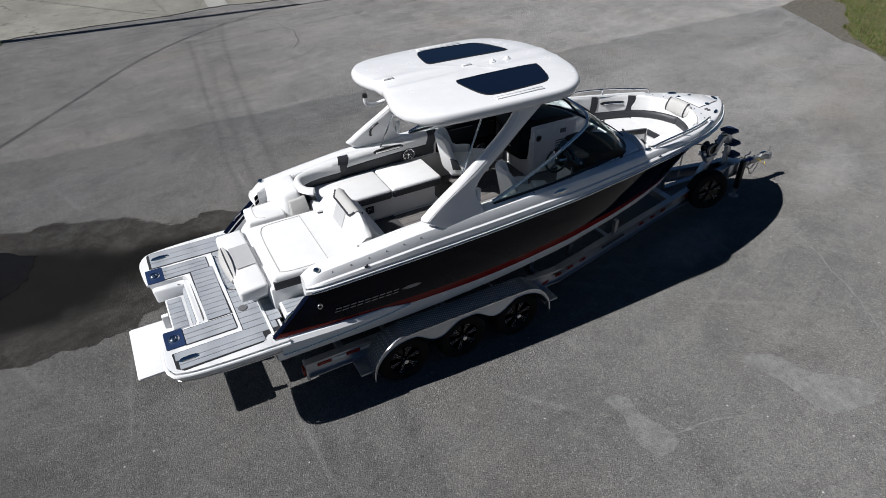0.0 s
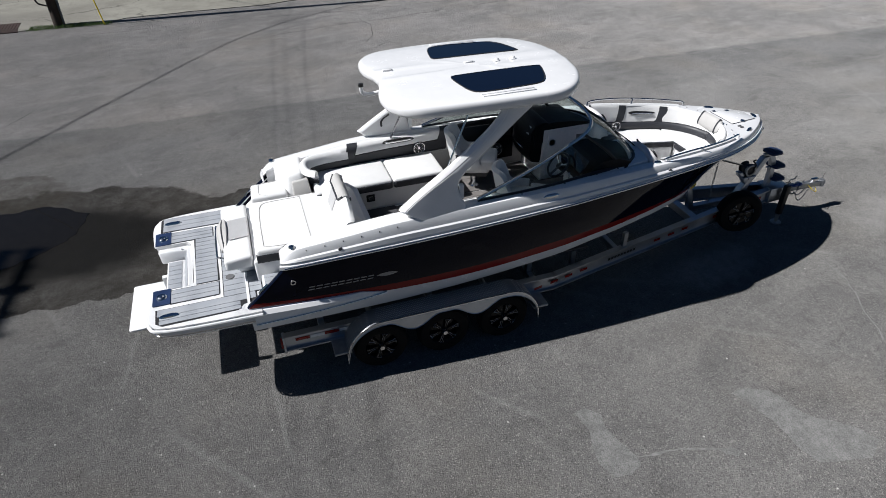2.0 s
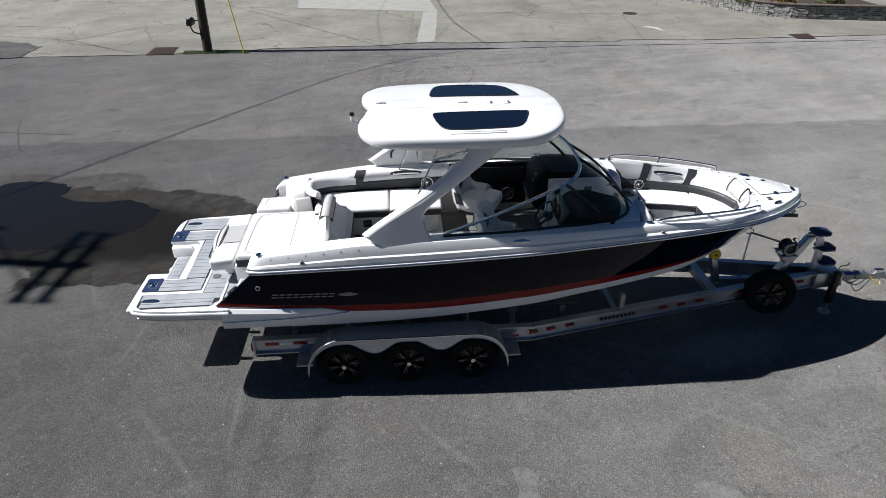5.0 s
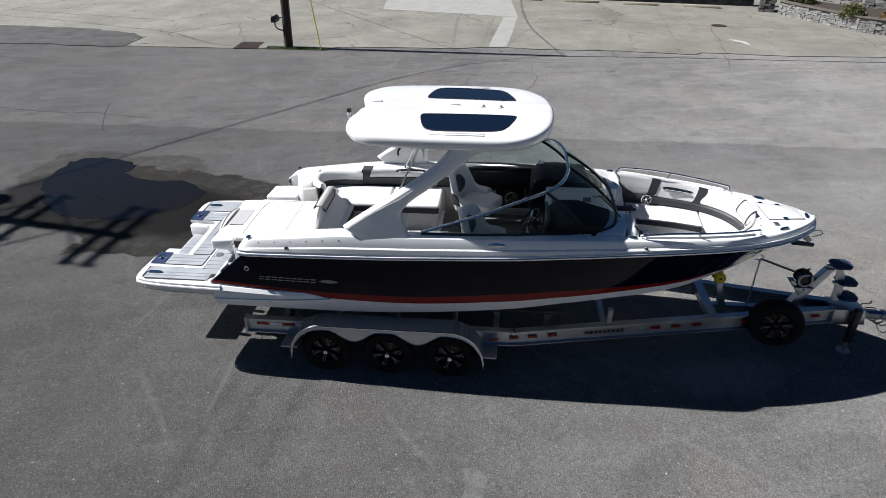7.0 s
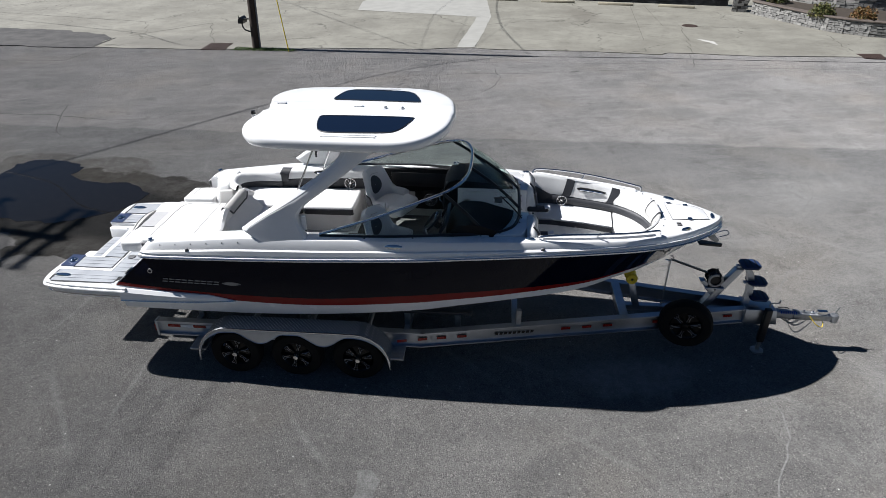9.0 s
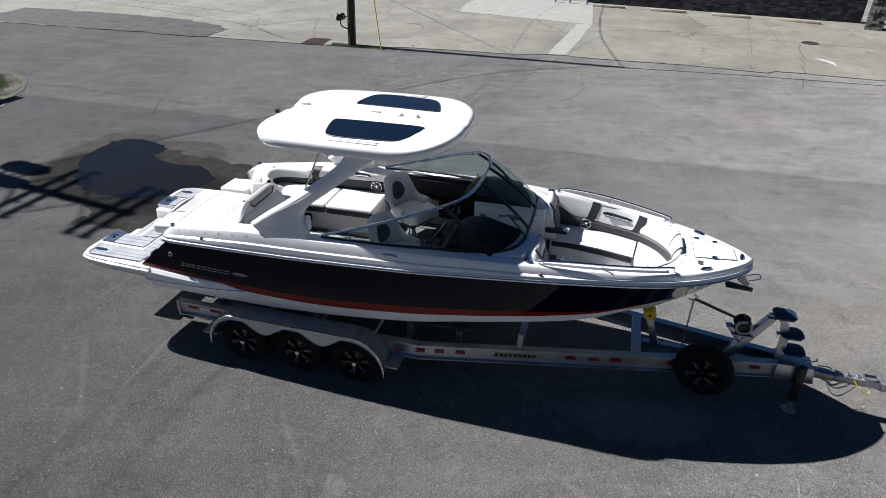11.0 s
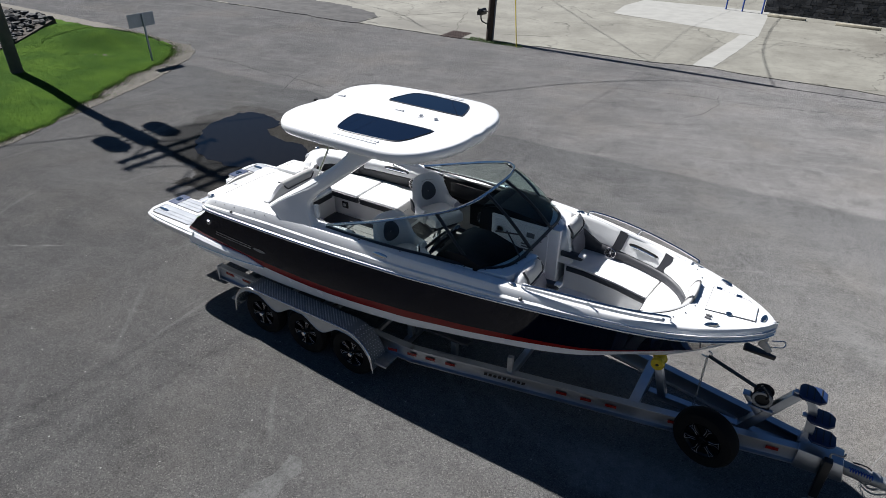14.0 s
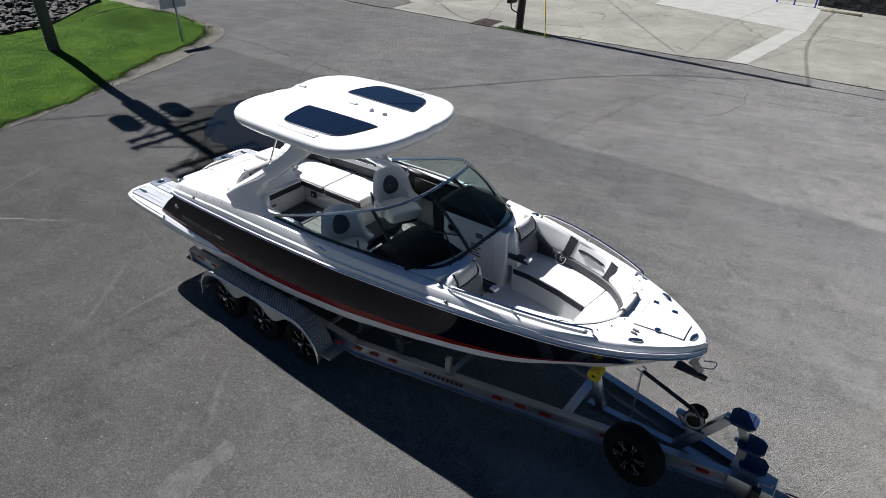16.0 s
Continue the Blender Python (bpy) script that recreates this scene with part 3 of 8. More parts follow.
# the deck moulding with its stepped side, and the liner inside it
for s in (1, -1):
    rows, liner = [], []
    for x in [1.72 + i * 0.08 for i in range(79)] + [8.05 + i * 0.028 for i in range(45)]:
        b, zs, zd = half_beam(x), sheer(x), deck_z(x)
        bi = coaming(x) if x < 8.47 else 0.0
        round_end = math.sqrt(max(0.0, 1 - (1 - min(1.0, (x - 1.70) / 0.30)) ** 2))
        zd = zs + (zd - zs) * (0.22 + 0.78 * round_end)
        b -= 0.05 * (1 - round_end)
        h = zd - zs
        prof = [(b - 0.03, zs - 0.03), (b + 0.016, zs - 0.012), (b + 0.018, zs + 0.030), (b - 0.008, zs + 0.040), (b - 0.010, zs + 0.060), (b + 0.006, zs + 0.066), (b - 0.004, zs + 0.45 * h),
                (b - 0.026, zs + 0.50 * h), (b - 0.030, zs + 0.58 * h), (b - 0.048, zs + 0.86 * h), (b - 0.062, zs + 0.96 * h), (b - 0.095, zd)]
        prof += [(max(bi, 0.0) + (b - 0.10 - bi) * 0.5, zd + 0.006), (bi + 0.03 if bi > 0.03 else bi, zd + 0.008), (bi, zd - 0.012)]
        row = []
        for y, z in prof:
            y = max(y, 0.0) if x < 9.29 else 0.0
            x2 = x + (0.08 * max(0.0, (z - zs)) / 0.2 if x < 1.9 else 0.0) * max(0.0, (1.9 - x) / 0.18)
            row.append((x2, s * y, z))
        rows.append(row)
        if 1.75 < x < 8.475:
            liner.append([(x, s * bi, zd - 0.014)] + [(x, s * max(min(bi - 0.02, side_y(x, z) - 0.05), 0.0), z) for z in (zd - 0.06, 1.95, 1.8, 1.7, 1.6, 1.5, 1.40)])
    bm = loft(rows)
    low = [(rows[0][0][0] + 0.03, s * 0.98, rows[0][0][2] - 0.05)]
    bm.faces.new([bm.verts.new(p) for p in rows[0] + low])
    part("gunwale", bm, WHITE, boat, "white moulded gunwale with stepped side")
    part("inner_liner", loft(liner), WHITE, boat)
    edge = [(raked(1.30, 1.36 + k * 0.05), s * (side_y(1.3, 1.36 + k * 0.05) + 0.004), 1.36 + k * 0.05) for k in range(10)]
    edge = [(x, y, min(z, sheer(1.8) - 0.004)) for x, y, z in edge]
    join_line = [(x, s * (half_beam(x) + 0.018), sheer(x) + 0.010) for x in [1.78 + i * 0.1 for i in range(72)] + [8.95 + i * 0.02 for i in range(17)]]
    part("rub_rail", tube(join_line, 0.012, 6), CHROME, boat, "thin bright rub rail insert")
    part("stern_quarter", loft([[(x, y, z), (x - 0.012, y - s * 0.03, z), (x + 0.01, y - s * 0.085, z), (x + 0.10, y - s * 0.10, z)] for x, y, z in edge]), NAVY, boat, "glossy navy stern corner")
    part("quarter_wall", loft([[(x + 0.02, y - s * 0.09, z), (x + 0.9, y - s * 0.12, z)] for x, y, z in edge]), WHITE, boat)
    part("quarter_grip", tube([(edge[3][0] - 0.02, edge[3][1] - s * 0.05, edge[3][2]), (edge[4][0] - 0.03, edge[4][1] - s * 0.05, edge[4][2]), (edge[5][0] - 0.02, edge[5][1] - s * 0.05, edge[5][2])], 0.014, 6), CHROME, boat)

# floor
FLOOR = 1.40
floor_rows = [[(x, s * max(0.0, min(coaming(x) - 0.02, side_y(x, FLOOR) - 0.05)), FLOOR) for s in (-1, 1)] for x in [1.75 + i * 0.16 for i in range(39)]]
part("cockpit_floor", loft(floor_rows), WHITE, boat)


def planks(x0, x1, y0, y1, z, wide, parent, material=TEAK, along="x", name="deck_plank"):
    """Foam decking laid in strips with dark seams between."""
    span = (y1 - y0) if along == "x" else (x1 - x0)
    count = max(1, round(abs(span) / wide))
    step = span / count
    for i in range(count):
        g = 0.003
        if along == "x":
            part(name, block(x0, x1, y0 + i * step + g, y0 + (i + 1) * step - g, z, z + 0.005, 0.001, 1), material, parent, smooth=0)
        else:
            part(name, block(x0 + i * step + g, x0 + (i + 1) * step - g, y0, y1, z, z + 0.005, 0.001, 1), material, parent, smooth=0)


deck_mat = part("cockpit_decking", block(2.75, 6.6, -0.88, 0.335, FLOOR + 0.001, FLOOR + 0.004), SEAM, boat, "grey plank-pattern cockpit decking")
planks(2.76, 5.7, -0.87, 0.33, FLOOR + 0.004, 0.135, deck_mat, TEAK_COCKPIT)
planks(5.7, 6.6, -0.30, 0.30, FLOOR + 0.004, 0.15, deck_mat, TEAK_COCKPIT)
port_mat = part("port_decking", block(4.22, 5.70, 0.345, 0.99, FLOOR + 0.001, FLOOR + 0.004), SEAM, boat, "brown-grey decking before the passenger seat")
planks(4.23, 5.69, 0.35, 0.985, FLOOR + 0.004, 0.135, port_mat, TEAK_COCKPIT)
part("dark_deck_insert", block(2.94, 3.45, -0.30, 0.34, FLOOR + 0.012, FLOOR + 0.020, 0.003, 1), TEAK_DARK, boat, "charcoal decking panel behind the sun pad")

# ---- swim platform ----
def rounded(x0, x1, y0, y1, r, n=5, which=(1, 1, 1, 1)):
    """Outline of a rectangle with rounded corners, from the aft starboard corner round."""
    out = []
    for (cx, cy, a), on in zip(((x0, y0, 180), (x1, y0, 270), (x1, y1, 0), (x0, y1, 90)), which):
        rr = r if on else 0.001
        px, py = cx + (rr if cx == x0 else -rr), cy + (rr if cy == y0 else -rr)
        for k in range(n + 1 if on else 1):
            t = radians(a + 90 * k / n)
            out.append((px + rr * math.cos(t), py + rr * math.sin(t)))
    return out


PZ = 1.34
right = curve([(0.235, -0.55), (0.215, -0.75), (0.205, -0.98), (0.235, -1.11), (0.33, -1.195), (0.7, -1.245), (1.45, -1.275)], 4)
notch = curve([(0.60, -0.505), (0.66, -0.50), (0.705, -0.44), (0.695, 0.0), (0.675, 0.40), (0.63, 0.485), (0.57, 0.495)], 4)
shape = notch[::-1] + [(0.24, -0.505)] + right + [(x, -y) for x, y in right][::-1] + [(0.225, 0.495)]
foot = [(x + (0.06 if x < 0.5 else 0.0), y * (0.965 if abs(y) > 1.0 else 1.0)) for x, y in shape]
platform = part("swim_platform", prism(shape, 1.15, PZ, 0.022, 3, low=foot), WHITE, boat, "white swim platform with grey decking")
for s in (1, -1):
    rows = []
    for k in range(25):
        x = 1.35 + k * 0.065
        t = k / 24
        top, low, out = 1.335 - 0.05 * t - 0.07 * max(0, t - 0.8) / 0.2, 1.13 + 0.06 * t, 0.07 * (1 - t**3) + 0.006
        y = side_y(max(x, 1.3), 1.25)
        rows.append([(x, s * (y - 0.02), top + 0.005), (x, s * (y + out * 0.55), top), (x, s * (y + out), top - 0.045), (x, s * (y + out * 0.95), low + 0.03), (x, s * (y + out * 0.6), low), (x, s * (y - 0.03), low)])
    part("hull_sponson", loft(rows), WHITE, boat, "white moulded sponson along the hull")
    line = [(r[3][0], r[3][1] + s * 0.003, r[3][2] - 0.005) for r in rows]
    part("sponson_trim", tube(line, 0.008, 5), CHROME, boat)
    part("sponson_vent", hexa([(2.66, s * 1.20, 1.185), (2.92, s * 1.20, 1.2), (2.92, s * 1.245, 1.2), (2.66, s * 1.25, 1.185), (2.66, s * 1.20, 1.21), (2.92, s * 1.20, 1.215), (2.92, s * 1.245, 1.215), (2.66, s * 1.25, 1.21)], 0.006), CHROME, boat)

rim = [(x, y) for x, y in reversed(right)] + [(0.24, -0.505)]
for s in (1, -1):
    path = [(x, -s * y * 1.008) for x, y in rim[:-1]]
    part("platform_lip", tube([(x - (0.012 if x < 0.3 else 0.0), y, 1.298) for x, y in path], 0.020, 8), WHITE, platform, "rounded white platform lip")
    part("platform_trim", tube([(x + (0.02 if x < 0.5 else 0.0), y * 0.988, 1.205) for x, y in path], 0.008, 5), CHROME, platform, "thin bright platform trim")
zt = PZ + 0.002


def pad_field(outline, strips):
    """One inset of decking: a dark rim, and the strips within it."""
    mx, my = sum(q[0] for q in outline) / len(outline), sum(q[1] for q in outline) / len(outline)
    outline = [(x + math.copysign(0.018, x - mx), y + math.copysign(0.016, y - my)) for x, y in outline]
    strips = [(x0 - 0.020, x1 + 0.020, y0 - 0.018, y1 + 0.018, w) for x0, x1, y0, y1, w in strips]
    base = part("decking_panel", prism(outline, zt, zt + 0.002), SEAM, platform, "grey plank-pattern decking", smooth=0)
    for x0, x1, y0, y1, wide in strips:
        planks(x0, x1, y0, y1, zt + 0.002, wide, base, TEAK)


pad_field(rounded(0.43, 0.945, 0.525, 0.765, 0.03, 3, (0, 0, 1, 1)), [(0.442, 0.933, 0.537, 0.753, 0.075)])
pad_field([(0.755, -0.50), (0.99, -0.50), (0.965, 0.505), (0.73, 0.505)], [(0.752, 0.968, -0.49, 0.495, 0.094)])
pad_field(rounded(0.46, 0.985, -0.79, -0.545, 0.03, 3, (0, 1, 0, 0)), [(0.472, 0.973, -0.778, -0.557, 0.075)])
pad_field(rounded(0.30, 1.47, 0.835, 1.165, 0.06, 4, (0, 0, 0, 1)), [(0.335, 1.46, 0.847, 1.153, 0.10)])
pad_field(rounded(1.055, 1.47, -0.87, 0.80, 0.02, 3), [(1.067, 1.46, -0.858, 0.788, 0.103)])
pad_field([(0.30, -0.885), (1.40, -0.885), (1.40, -1.04), (1.24, -1.06), (1.17, -1.15), (0.38, -1.16), (0.31, -1.10)], [(0.325, 1.38, -0.985, -0.895, 0.10), (0.350, 1.20, -1.135, -1.020, 0.075)])
for yc, xc in ((-0.645, 0.345), (0.65, 0.325)):
    tile = part("corner_pad", prism(rounded(xc - 0.10, xc + 0.10, yc - 0.15, yc + 0.15, 0.015, 3), zt, zt + 0.010, 0.002, 1), BLUE_PAD, platform, "dark blue non-slip corner pad")
    part("pad_cleat", lathe([(0.0, 0.030), (0.02, 0.028), (0.028, 0.016), (0.045, 0.020), (0.058, 0.010), (0.062, 0.0)], (xc, yc, zt + 0.010), "z", 20), CHROME, tile, "round chrome pop-up cleat")
for s in (1, -1):
    bm = lathe([(0.0, 0.016), (0.5, 0.012), (0.85, 0.016), (1.0, 0.0)], (0, 0, 0), "z", 20)
    bmesh.ops.transform(bm, matrix=Matrix.Translation((0.44, s * 1.02, zt + 0.006)) @ Matrix.Diagonal((0.115, 0.035, 1, 1)), verts=bm.verts)
    part("platform_cleat", bm, CHROME, platform, "oval chrome flush cleat")
part("stern_drain", lathe([(0.0, 0.010), (0.05, 0.010), (0.055, 0.003)], (1.13, -0.50, zt + 0.006), "z", 16), GREY_PRINT, platform)
# the lowered step in the notch, its riser and its arms
low_step = part("submersible_step", prism(rounded(0.35, 0.57, -0.42, 0.31, 0.015, 3), 1.13, 1.195, 0.008, 2), WHITE, platform, "white lowered step with grey decking")
planks(0.365, 0.53, -0.40, 0.29, 1.196, 0.098, low_step, TEAK, name="step_plank")
riser = part("step_riser", hexa([(0.575, -0.42, 1.18), (0.66, -0.42, 1.10), (0.66, 0.40, 1.10), (0.575, 0.40, 1.18), (0.635, -0.46, 1.32), (0.69, -0.46, 1.30), (0.68, 0.44, 1.30), (0.62, 0.44, 1.32)], 0.006), WHITE, platform)
part("riser_strip", plate([(0.580, -0.38, 1.20), (0.618, -0.38, 1.285), (0.612, 0.36, 1.285), (0.574, 0.36, 1.20)], (-0.006, 0, 0.003)), TEAK, riser, "grey decking on the riser", smooth=0)
part("step_bracket", hexa([(0.27, 0.36, 1.14), (0.58, 0.33, 1.14), (0.60, 0.485, 1.14), (0.27, 0.485, 1.14), (0.25, 0.40, 1.30), (0.62, 0.38, 1.30), (0.64, 0.492, 1.30), (0.25, 0.492, 1.30)], 0.02), WHITE, platform, "white ladder bracket in the platform notch")
part("bracket_arm", tube([(0.52, 0.37, 1.12), (0.56, 0.41, 1.30)], 0.022, 8), GALV, platform)
part("fold_down_board", prism(rounded(-0.14, 0.34, -0.60, 0.31, 0.03, 3), 0.89, 0.92, 0.008, 2), WHITE, platform, "plain white fold-out boarding board")
for k in (-0.45, 0.15):
    part("board_bracket", block(0.26, 0.34, k - 0.03, k + 0.03, 0.90, 1.10, 0.005, 1), WHITE, platform)

# ---- transom seating, sun pad, lounges ----
def cushion(name, outline, z0, z1, material, label="", bevel=0.035, parent=None, seg=3):
    return part(name, prism(outline, z0, z1, bevel, seg), material, parent or boat, label, smooth=50)


# moulded base under the sun pad, with the walkway on the starboard side
part("transom_moulding", prism([(1.45, -0.72), (2.85, -0.72), (2.85, 0.95), (1.62, 0.95), (1.45, 0.70)], 1.30, 1.64, 0.03, 2), WHITE, boat, "white moulded transom base")
part("transom_port_moulding", prism([(1.50, 0.40), (2.8, 0.40), (2.8, 1.05), (1.66, 1.0)], 1.30, 1.70, 0.03, 2), WHITE, boat)
walk_step = part("walkway_step", block(1.50, 1.98, -1.0, -0.74, 1.34, 1.46, 0.02, 2), WHITE, boat, "moulded step of the side walkway")
planks(1.53, 1.95, -0.97, -0.76, 1.462, 0.07, walk_step, TEAK)
part("walkway_wall", block(1.98, 2.85, -1.02, -0.70, 1.34, 1.62, 0.02, 2), WHITE, boat)
aft_seat = part("transom_seat", hexa([(1.12, -0.66, 1.53), (1.44, -0.66, 1.53), (1.44, 0.62, 1.53), (1.12, 0.62, 1.53), (1.12, -0.66, 1.68), (1.45, -0.66, 1.70), (1.45, 0.62, 1.70), (1.12, 0.62, 1.68)], 0.035), VINYL, boat, "white aft-facing transom seat", smooth=50)
part("quilted_panel", plate([(1.20, -0.22, 1.694), (1.44, -0.22, 1.706), (1.44, 0.24, 1.706), (1.20, 0.24, 1.694)], (0, 0, 0.008), 0.003, 1), QUILT, aft_seat, "grey quilted panel")
rows = []
for k in range(13):
    t = k / 12
    y, e = -0.34 + 0.70 * t, max(0.12, math.sin(math.pi * t)) ** 0.6
    rows.append([(1.14, y, 1.60), (1.12 - 0.055 * e, y, 1.60 + 0.01 * e), (1.11 - 0.055 * e, y, 1.62 + 0.06 * e), (1.13 - 0.02 * e, y, 1.64 + 0.085 * e), (1.15 + 0.03 * e, y, 1.66 + 0.07 * e), (1.17 + 0.03 * e, y, 1.66)])
bolster = part("seat_bolster", loft(rows, True, True), VINYL_GREY, aft_seat, "grey padded edge roll", smooth=60)
part("bolster_trim", tube([(r[3][0] + 0.012, r[3][1], r[3][2] - 0.004) for r in rows], 0.011, 6), VINYL_DARK, bolster, "dark blue piping on the roll")
part("grab_bar", tube(curve([(1.20, 0.38, 1.50), (1.06, 0.38, 1.545), (1.03, 0.32, 1.56), (1.03, -0.28, 1.56), (1.06, -0.34, 1.545), (1.20, -0.34, 1.50)], 5), 0.013, 8), CHROME, aft_seat, "bent chrome grab bar")
part("seat_pedestal", hexa([(1.26, -0.46, 1.35), (1.46, -0.46, 1.35), (1.46, 0.46, 1.35), (1.26, 0.46, 1.35), (1.22, -0.52, 1.53), (1.46, -0.52, 1.53), (1.46, 0.50, 1.53), (1.22, 0.50, 1.53)], 0.02), WHITE, aft_seat)

pad = cushion("sun_pad", [(1.50, -0.74), (2.72, -0.78), (2.72, 0.44), (1.50, 0.44)], 1.60, 1.80, [VINYL], "wide white vinyl sun pad", 0.04)
part("pad_skirt", prism([(1.494, -0.748), (2.80, -0.792), (2.80, -0.70), (1.494, -0.70)], 1.625, 1.735, 0.012, 2), VINYL_DARK, pad, "charcoal side band")


def welt(pts, name="piping", parent=None, material=VINYL_GREY, r=0.0045):
    part(name, tube(pts, r, 5), material, parent)


welt(curve([(1.60, -0.66, 1.802), (1.60, -0.30, 1.802), (1.61, 0.10, 1.802), (1.64, 0.28, 1.802), (1.74, 0.36, 1.802), (2.16, 0.37, 1.802)], 4), parent=pad)
welt([(2.16, -0.74, 1.801), (2.16, 0.42, 1.801)], "pad_seam", pad, VINYL_GREY, 0.004)
welt(curve([(1.60, -0.66, 1.802), (1.75, -0.70, 1.802), (2.14, -0.71, 1.802)], 4), parent=pad)
# the tilting backrest across the sun pad
def back_row(y, grow=0.0):
    """Section of the tilting backrest; the ends drop away and turn in."""
    d = abs(y + 0.16)
    k = min(1.0, max(0.0, (d - 0.34) / 0.28))
    k = k * k * (3 - 2 * k)
    drop, turn = 0.15 * k, -0.05 * k
    prof = [(2.46, 1.79), (2.49, 1.88), (2.545, 2.02), (2.58, 2.10), (2.612, 2.15), (2.66, 2.165), (2.70, 2.13), (2.705, 2.06), (2.675, 1.92), (2.64, 1.79)]
    out = []
    for x, z in prof:
        f = max(0.0, (z - 1.80) / 0.35)
        nx, nz = (-1, 0.4) if x < 2.6 and z < 2.12 else ((1, 0.2) if x > 2.63 and z < 2.15 else (0, 1))
        out.append((x + turn * (1 - f) + nx * grow, y, z - drop * f + nz * grow))
    return out


ys = [-0.79, -0.775, -0.74] + [-0.70 + 0.06 * i for i in range(19)] + [0.42, 0.455, 0.47]
rows = []
for i, y in enumerate(ys):
    r = back_row(y)
    if i in (0, len(ys) - 1):
        r = [(2.60 + (x - 2.60) * 0.72, yy, 1.95 + (z - 1.95) * 0.72) for x, yy, z in r]
    elif i in (1, len(ys) - 2):
        r = [(2.60 + (x - 2.60) * 0.92, yy, 1.95 + (z - 1.95) * 0.92) for x, yy, z in r]
    rows.append(r)
back = part("sun_pad_backrest", loft(rows, True, True), VINYL, boat, "white tilting backrest of the sun pad", smooth=38)
head = [back_row(-0.47 + 0.062 * i, 0.014)[3:8] for i in range(11)]
for i, r in enumerate(head):
    e = min(i, 10 - i)
    if e == 0:
        head[i] = r[1:2] + r[1:4] + r[3:4]
hr = part("backrest_headroll", loft(head), VINYL_GREY, back, "silver-grey head roll", smooth=60)
part("headroll_trim", tube(curve([head[0][1]] + [h[0] for h in head[1:-1]] + [head[-1][1]], 2), 0.014, 6), VINYL_DARK, hr, "dark piping under the head roll")
part("headroll_trim", tube(curve([head[0][3]] + [h[4] for h in head[1:-1]] + [head[-1][3]], 2), 0.012, 6), VINYL_DARK, hr)
quilt_rows = [[(x - 0.006, y, z + 0.003) for x, y, z in back_row(-0.30 + 0.05 * i)[0:4]] for i in range(7)]
part("quilted_panel", loft([r[1:] for r in quilt_rows]), QUILT, back, "grey quilted panel", smooth=60)
part("backrest_zip", tube([(x + 0.004, y, z) for x, y, z in [back_row(-0.70 + 0.06 * i)[8] for i in range(19)]], 0.010, 5), VINYL_DARK, back)
part("backrest_prop", hexa([(2.60, -0.66, 1.78), (2.90, -0.60, 1.78), (2.90, 0.30, 1.78), (2.60, 0.36, 1.78), (2.66, -0.60, 2.02), (2.70, -0.58, 2.02), (2.70, 0.28, 2.02), (2.66, 0.30, 2.02)], 0.02), VINYL, back, smooth=60)
for y in (-0.70, 0.47):
    part("backrest_hinge", hexa([(2.44, y - 0.02, 1.77), (2.60, y - 0.02, 1.77), (2.60, y + 0.02, 1.77), (2.44, y + 0.02, 1.77), (2.52, y - 0.02, 1.90), (2.60, y - 0.02, 1.90), (2.60, y + 0.02, 1.90), (2.52, y + 0.02, 1.90)], 0.008), WHITE, back)

# port quarter: flat cushion and raised corner moulding
port_pad = cushion("quarter_cushion", [(1.54, 0.47), (2.02, 0.47), (2.02, 0.90), (1.56, 0.86)], 1.68, 1.83, VINYL, "white port quarter cushion", 0.03)
welt(curve([(1.76, 0.50, 1.832), (1.66, 0.56, 1.832), (1.66, 0.76, 1.832), (1.70, 0.84, 1.832), (1.98, 0.86, 1.832)], 4), parent=port_pad)
part("quarter_base", prism([(1.55, 0.48), (2.4, 0.48), (2.4, 0.98), (1.62, 0.94)], 1.34, 1.70, 0.02, 2), WHITE, boat)
corner = part("quarter_corner", hexa([(2.02, 0.50, 1.70), (2.30, 0.48, 1.70), (2.30, 1.02, 1.80), (1.86, 1.04, 1.80), (2.06, 0.62, 2.00), (2.26, 0.60, 2.05), (2.30, 1.0, 2.09), (1.90, 1.02, 2.04)], 0.045, 3), VINYL, boat, "white moulded corner bolster", smooth=50)
part("corner_speaker_panel", hexa([(2.10, 0.475, 1.74), (2.34, 0.46, 1.74), (2.34, 0.52, 1.74), (2.10, 0.53, 1.74), (2.10, 0.55, 1.93), (2.32, 0.53, 1.96), (2.32, 0.60, 1.96), (2.10, 0.61, 1.93)], 0.02), VINYL_GREY, corner)

# port lounge
lounge_base = part("lounge_base", prism([(2.55, 0.37), (4.08, 0.37), (4.16, 0.42), (4.18, 1.0), (2.55, 1.0)], FLOOR, 1.74, 0.03, 2), VINYL, boat, "white front of the port lounge")
part("base_latch", block(3.06, 3.18, 0.350, 0.372, 1.53, 1.64, 0.008, 1), BLACK, lounge_base, "black recessed latch")
part("latch_ring", block(3.09, 3.15, 0.344, 0.352, 1.555, 1.615, 0.003, 1), CHROME, lounge_base)
for a, b in ((2.38, 3.44), (3.45, 4.20)):
    c = cushion("lounge_cushion", [(a, 0.30), (b, 0.30), (b, 0.93), (a, 0.93)], 1.71, 1.85, VINYL, "white lounge seat cushion", 0.035)
    part("cushion_band", prism(rounded(a + 0.004, b - 0.004, 0.286, 0.60, 0.035, 3), 1.722, 1.815, 0.012, 2), VINYL_DARK, c, "charcoal front band")
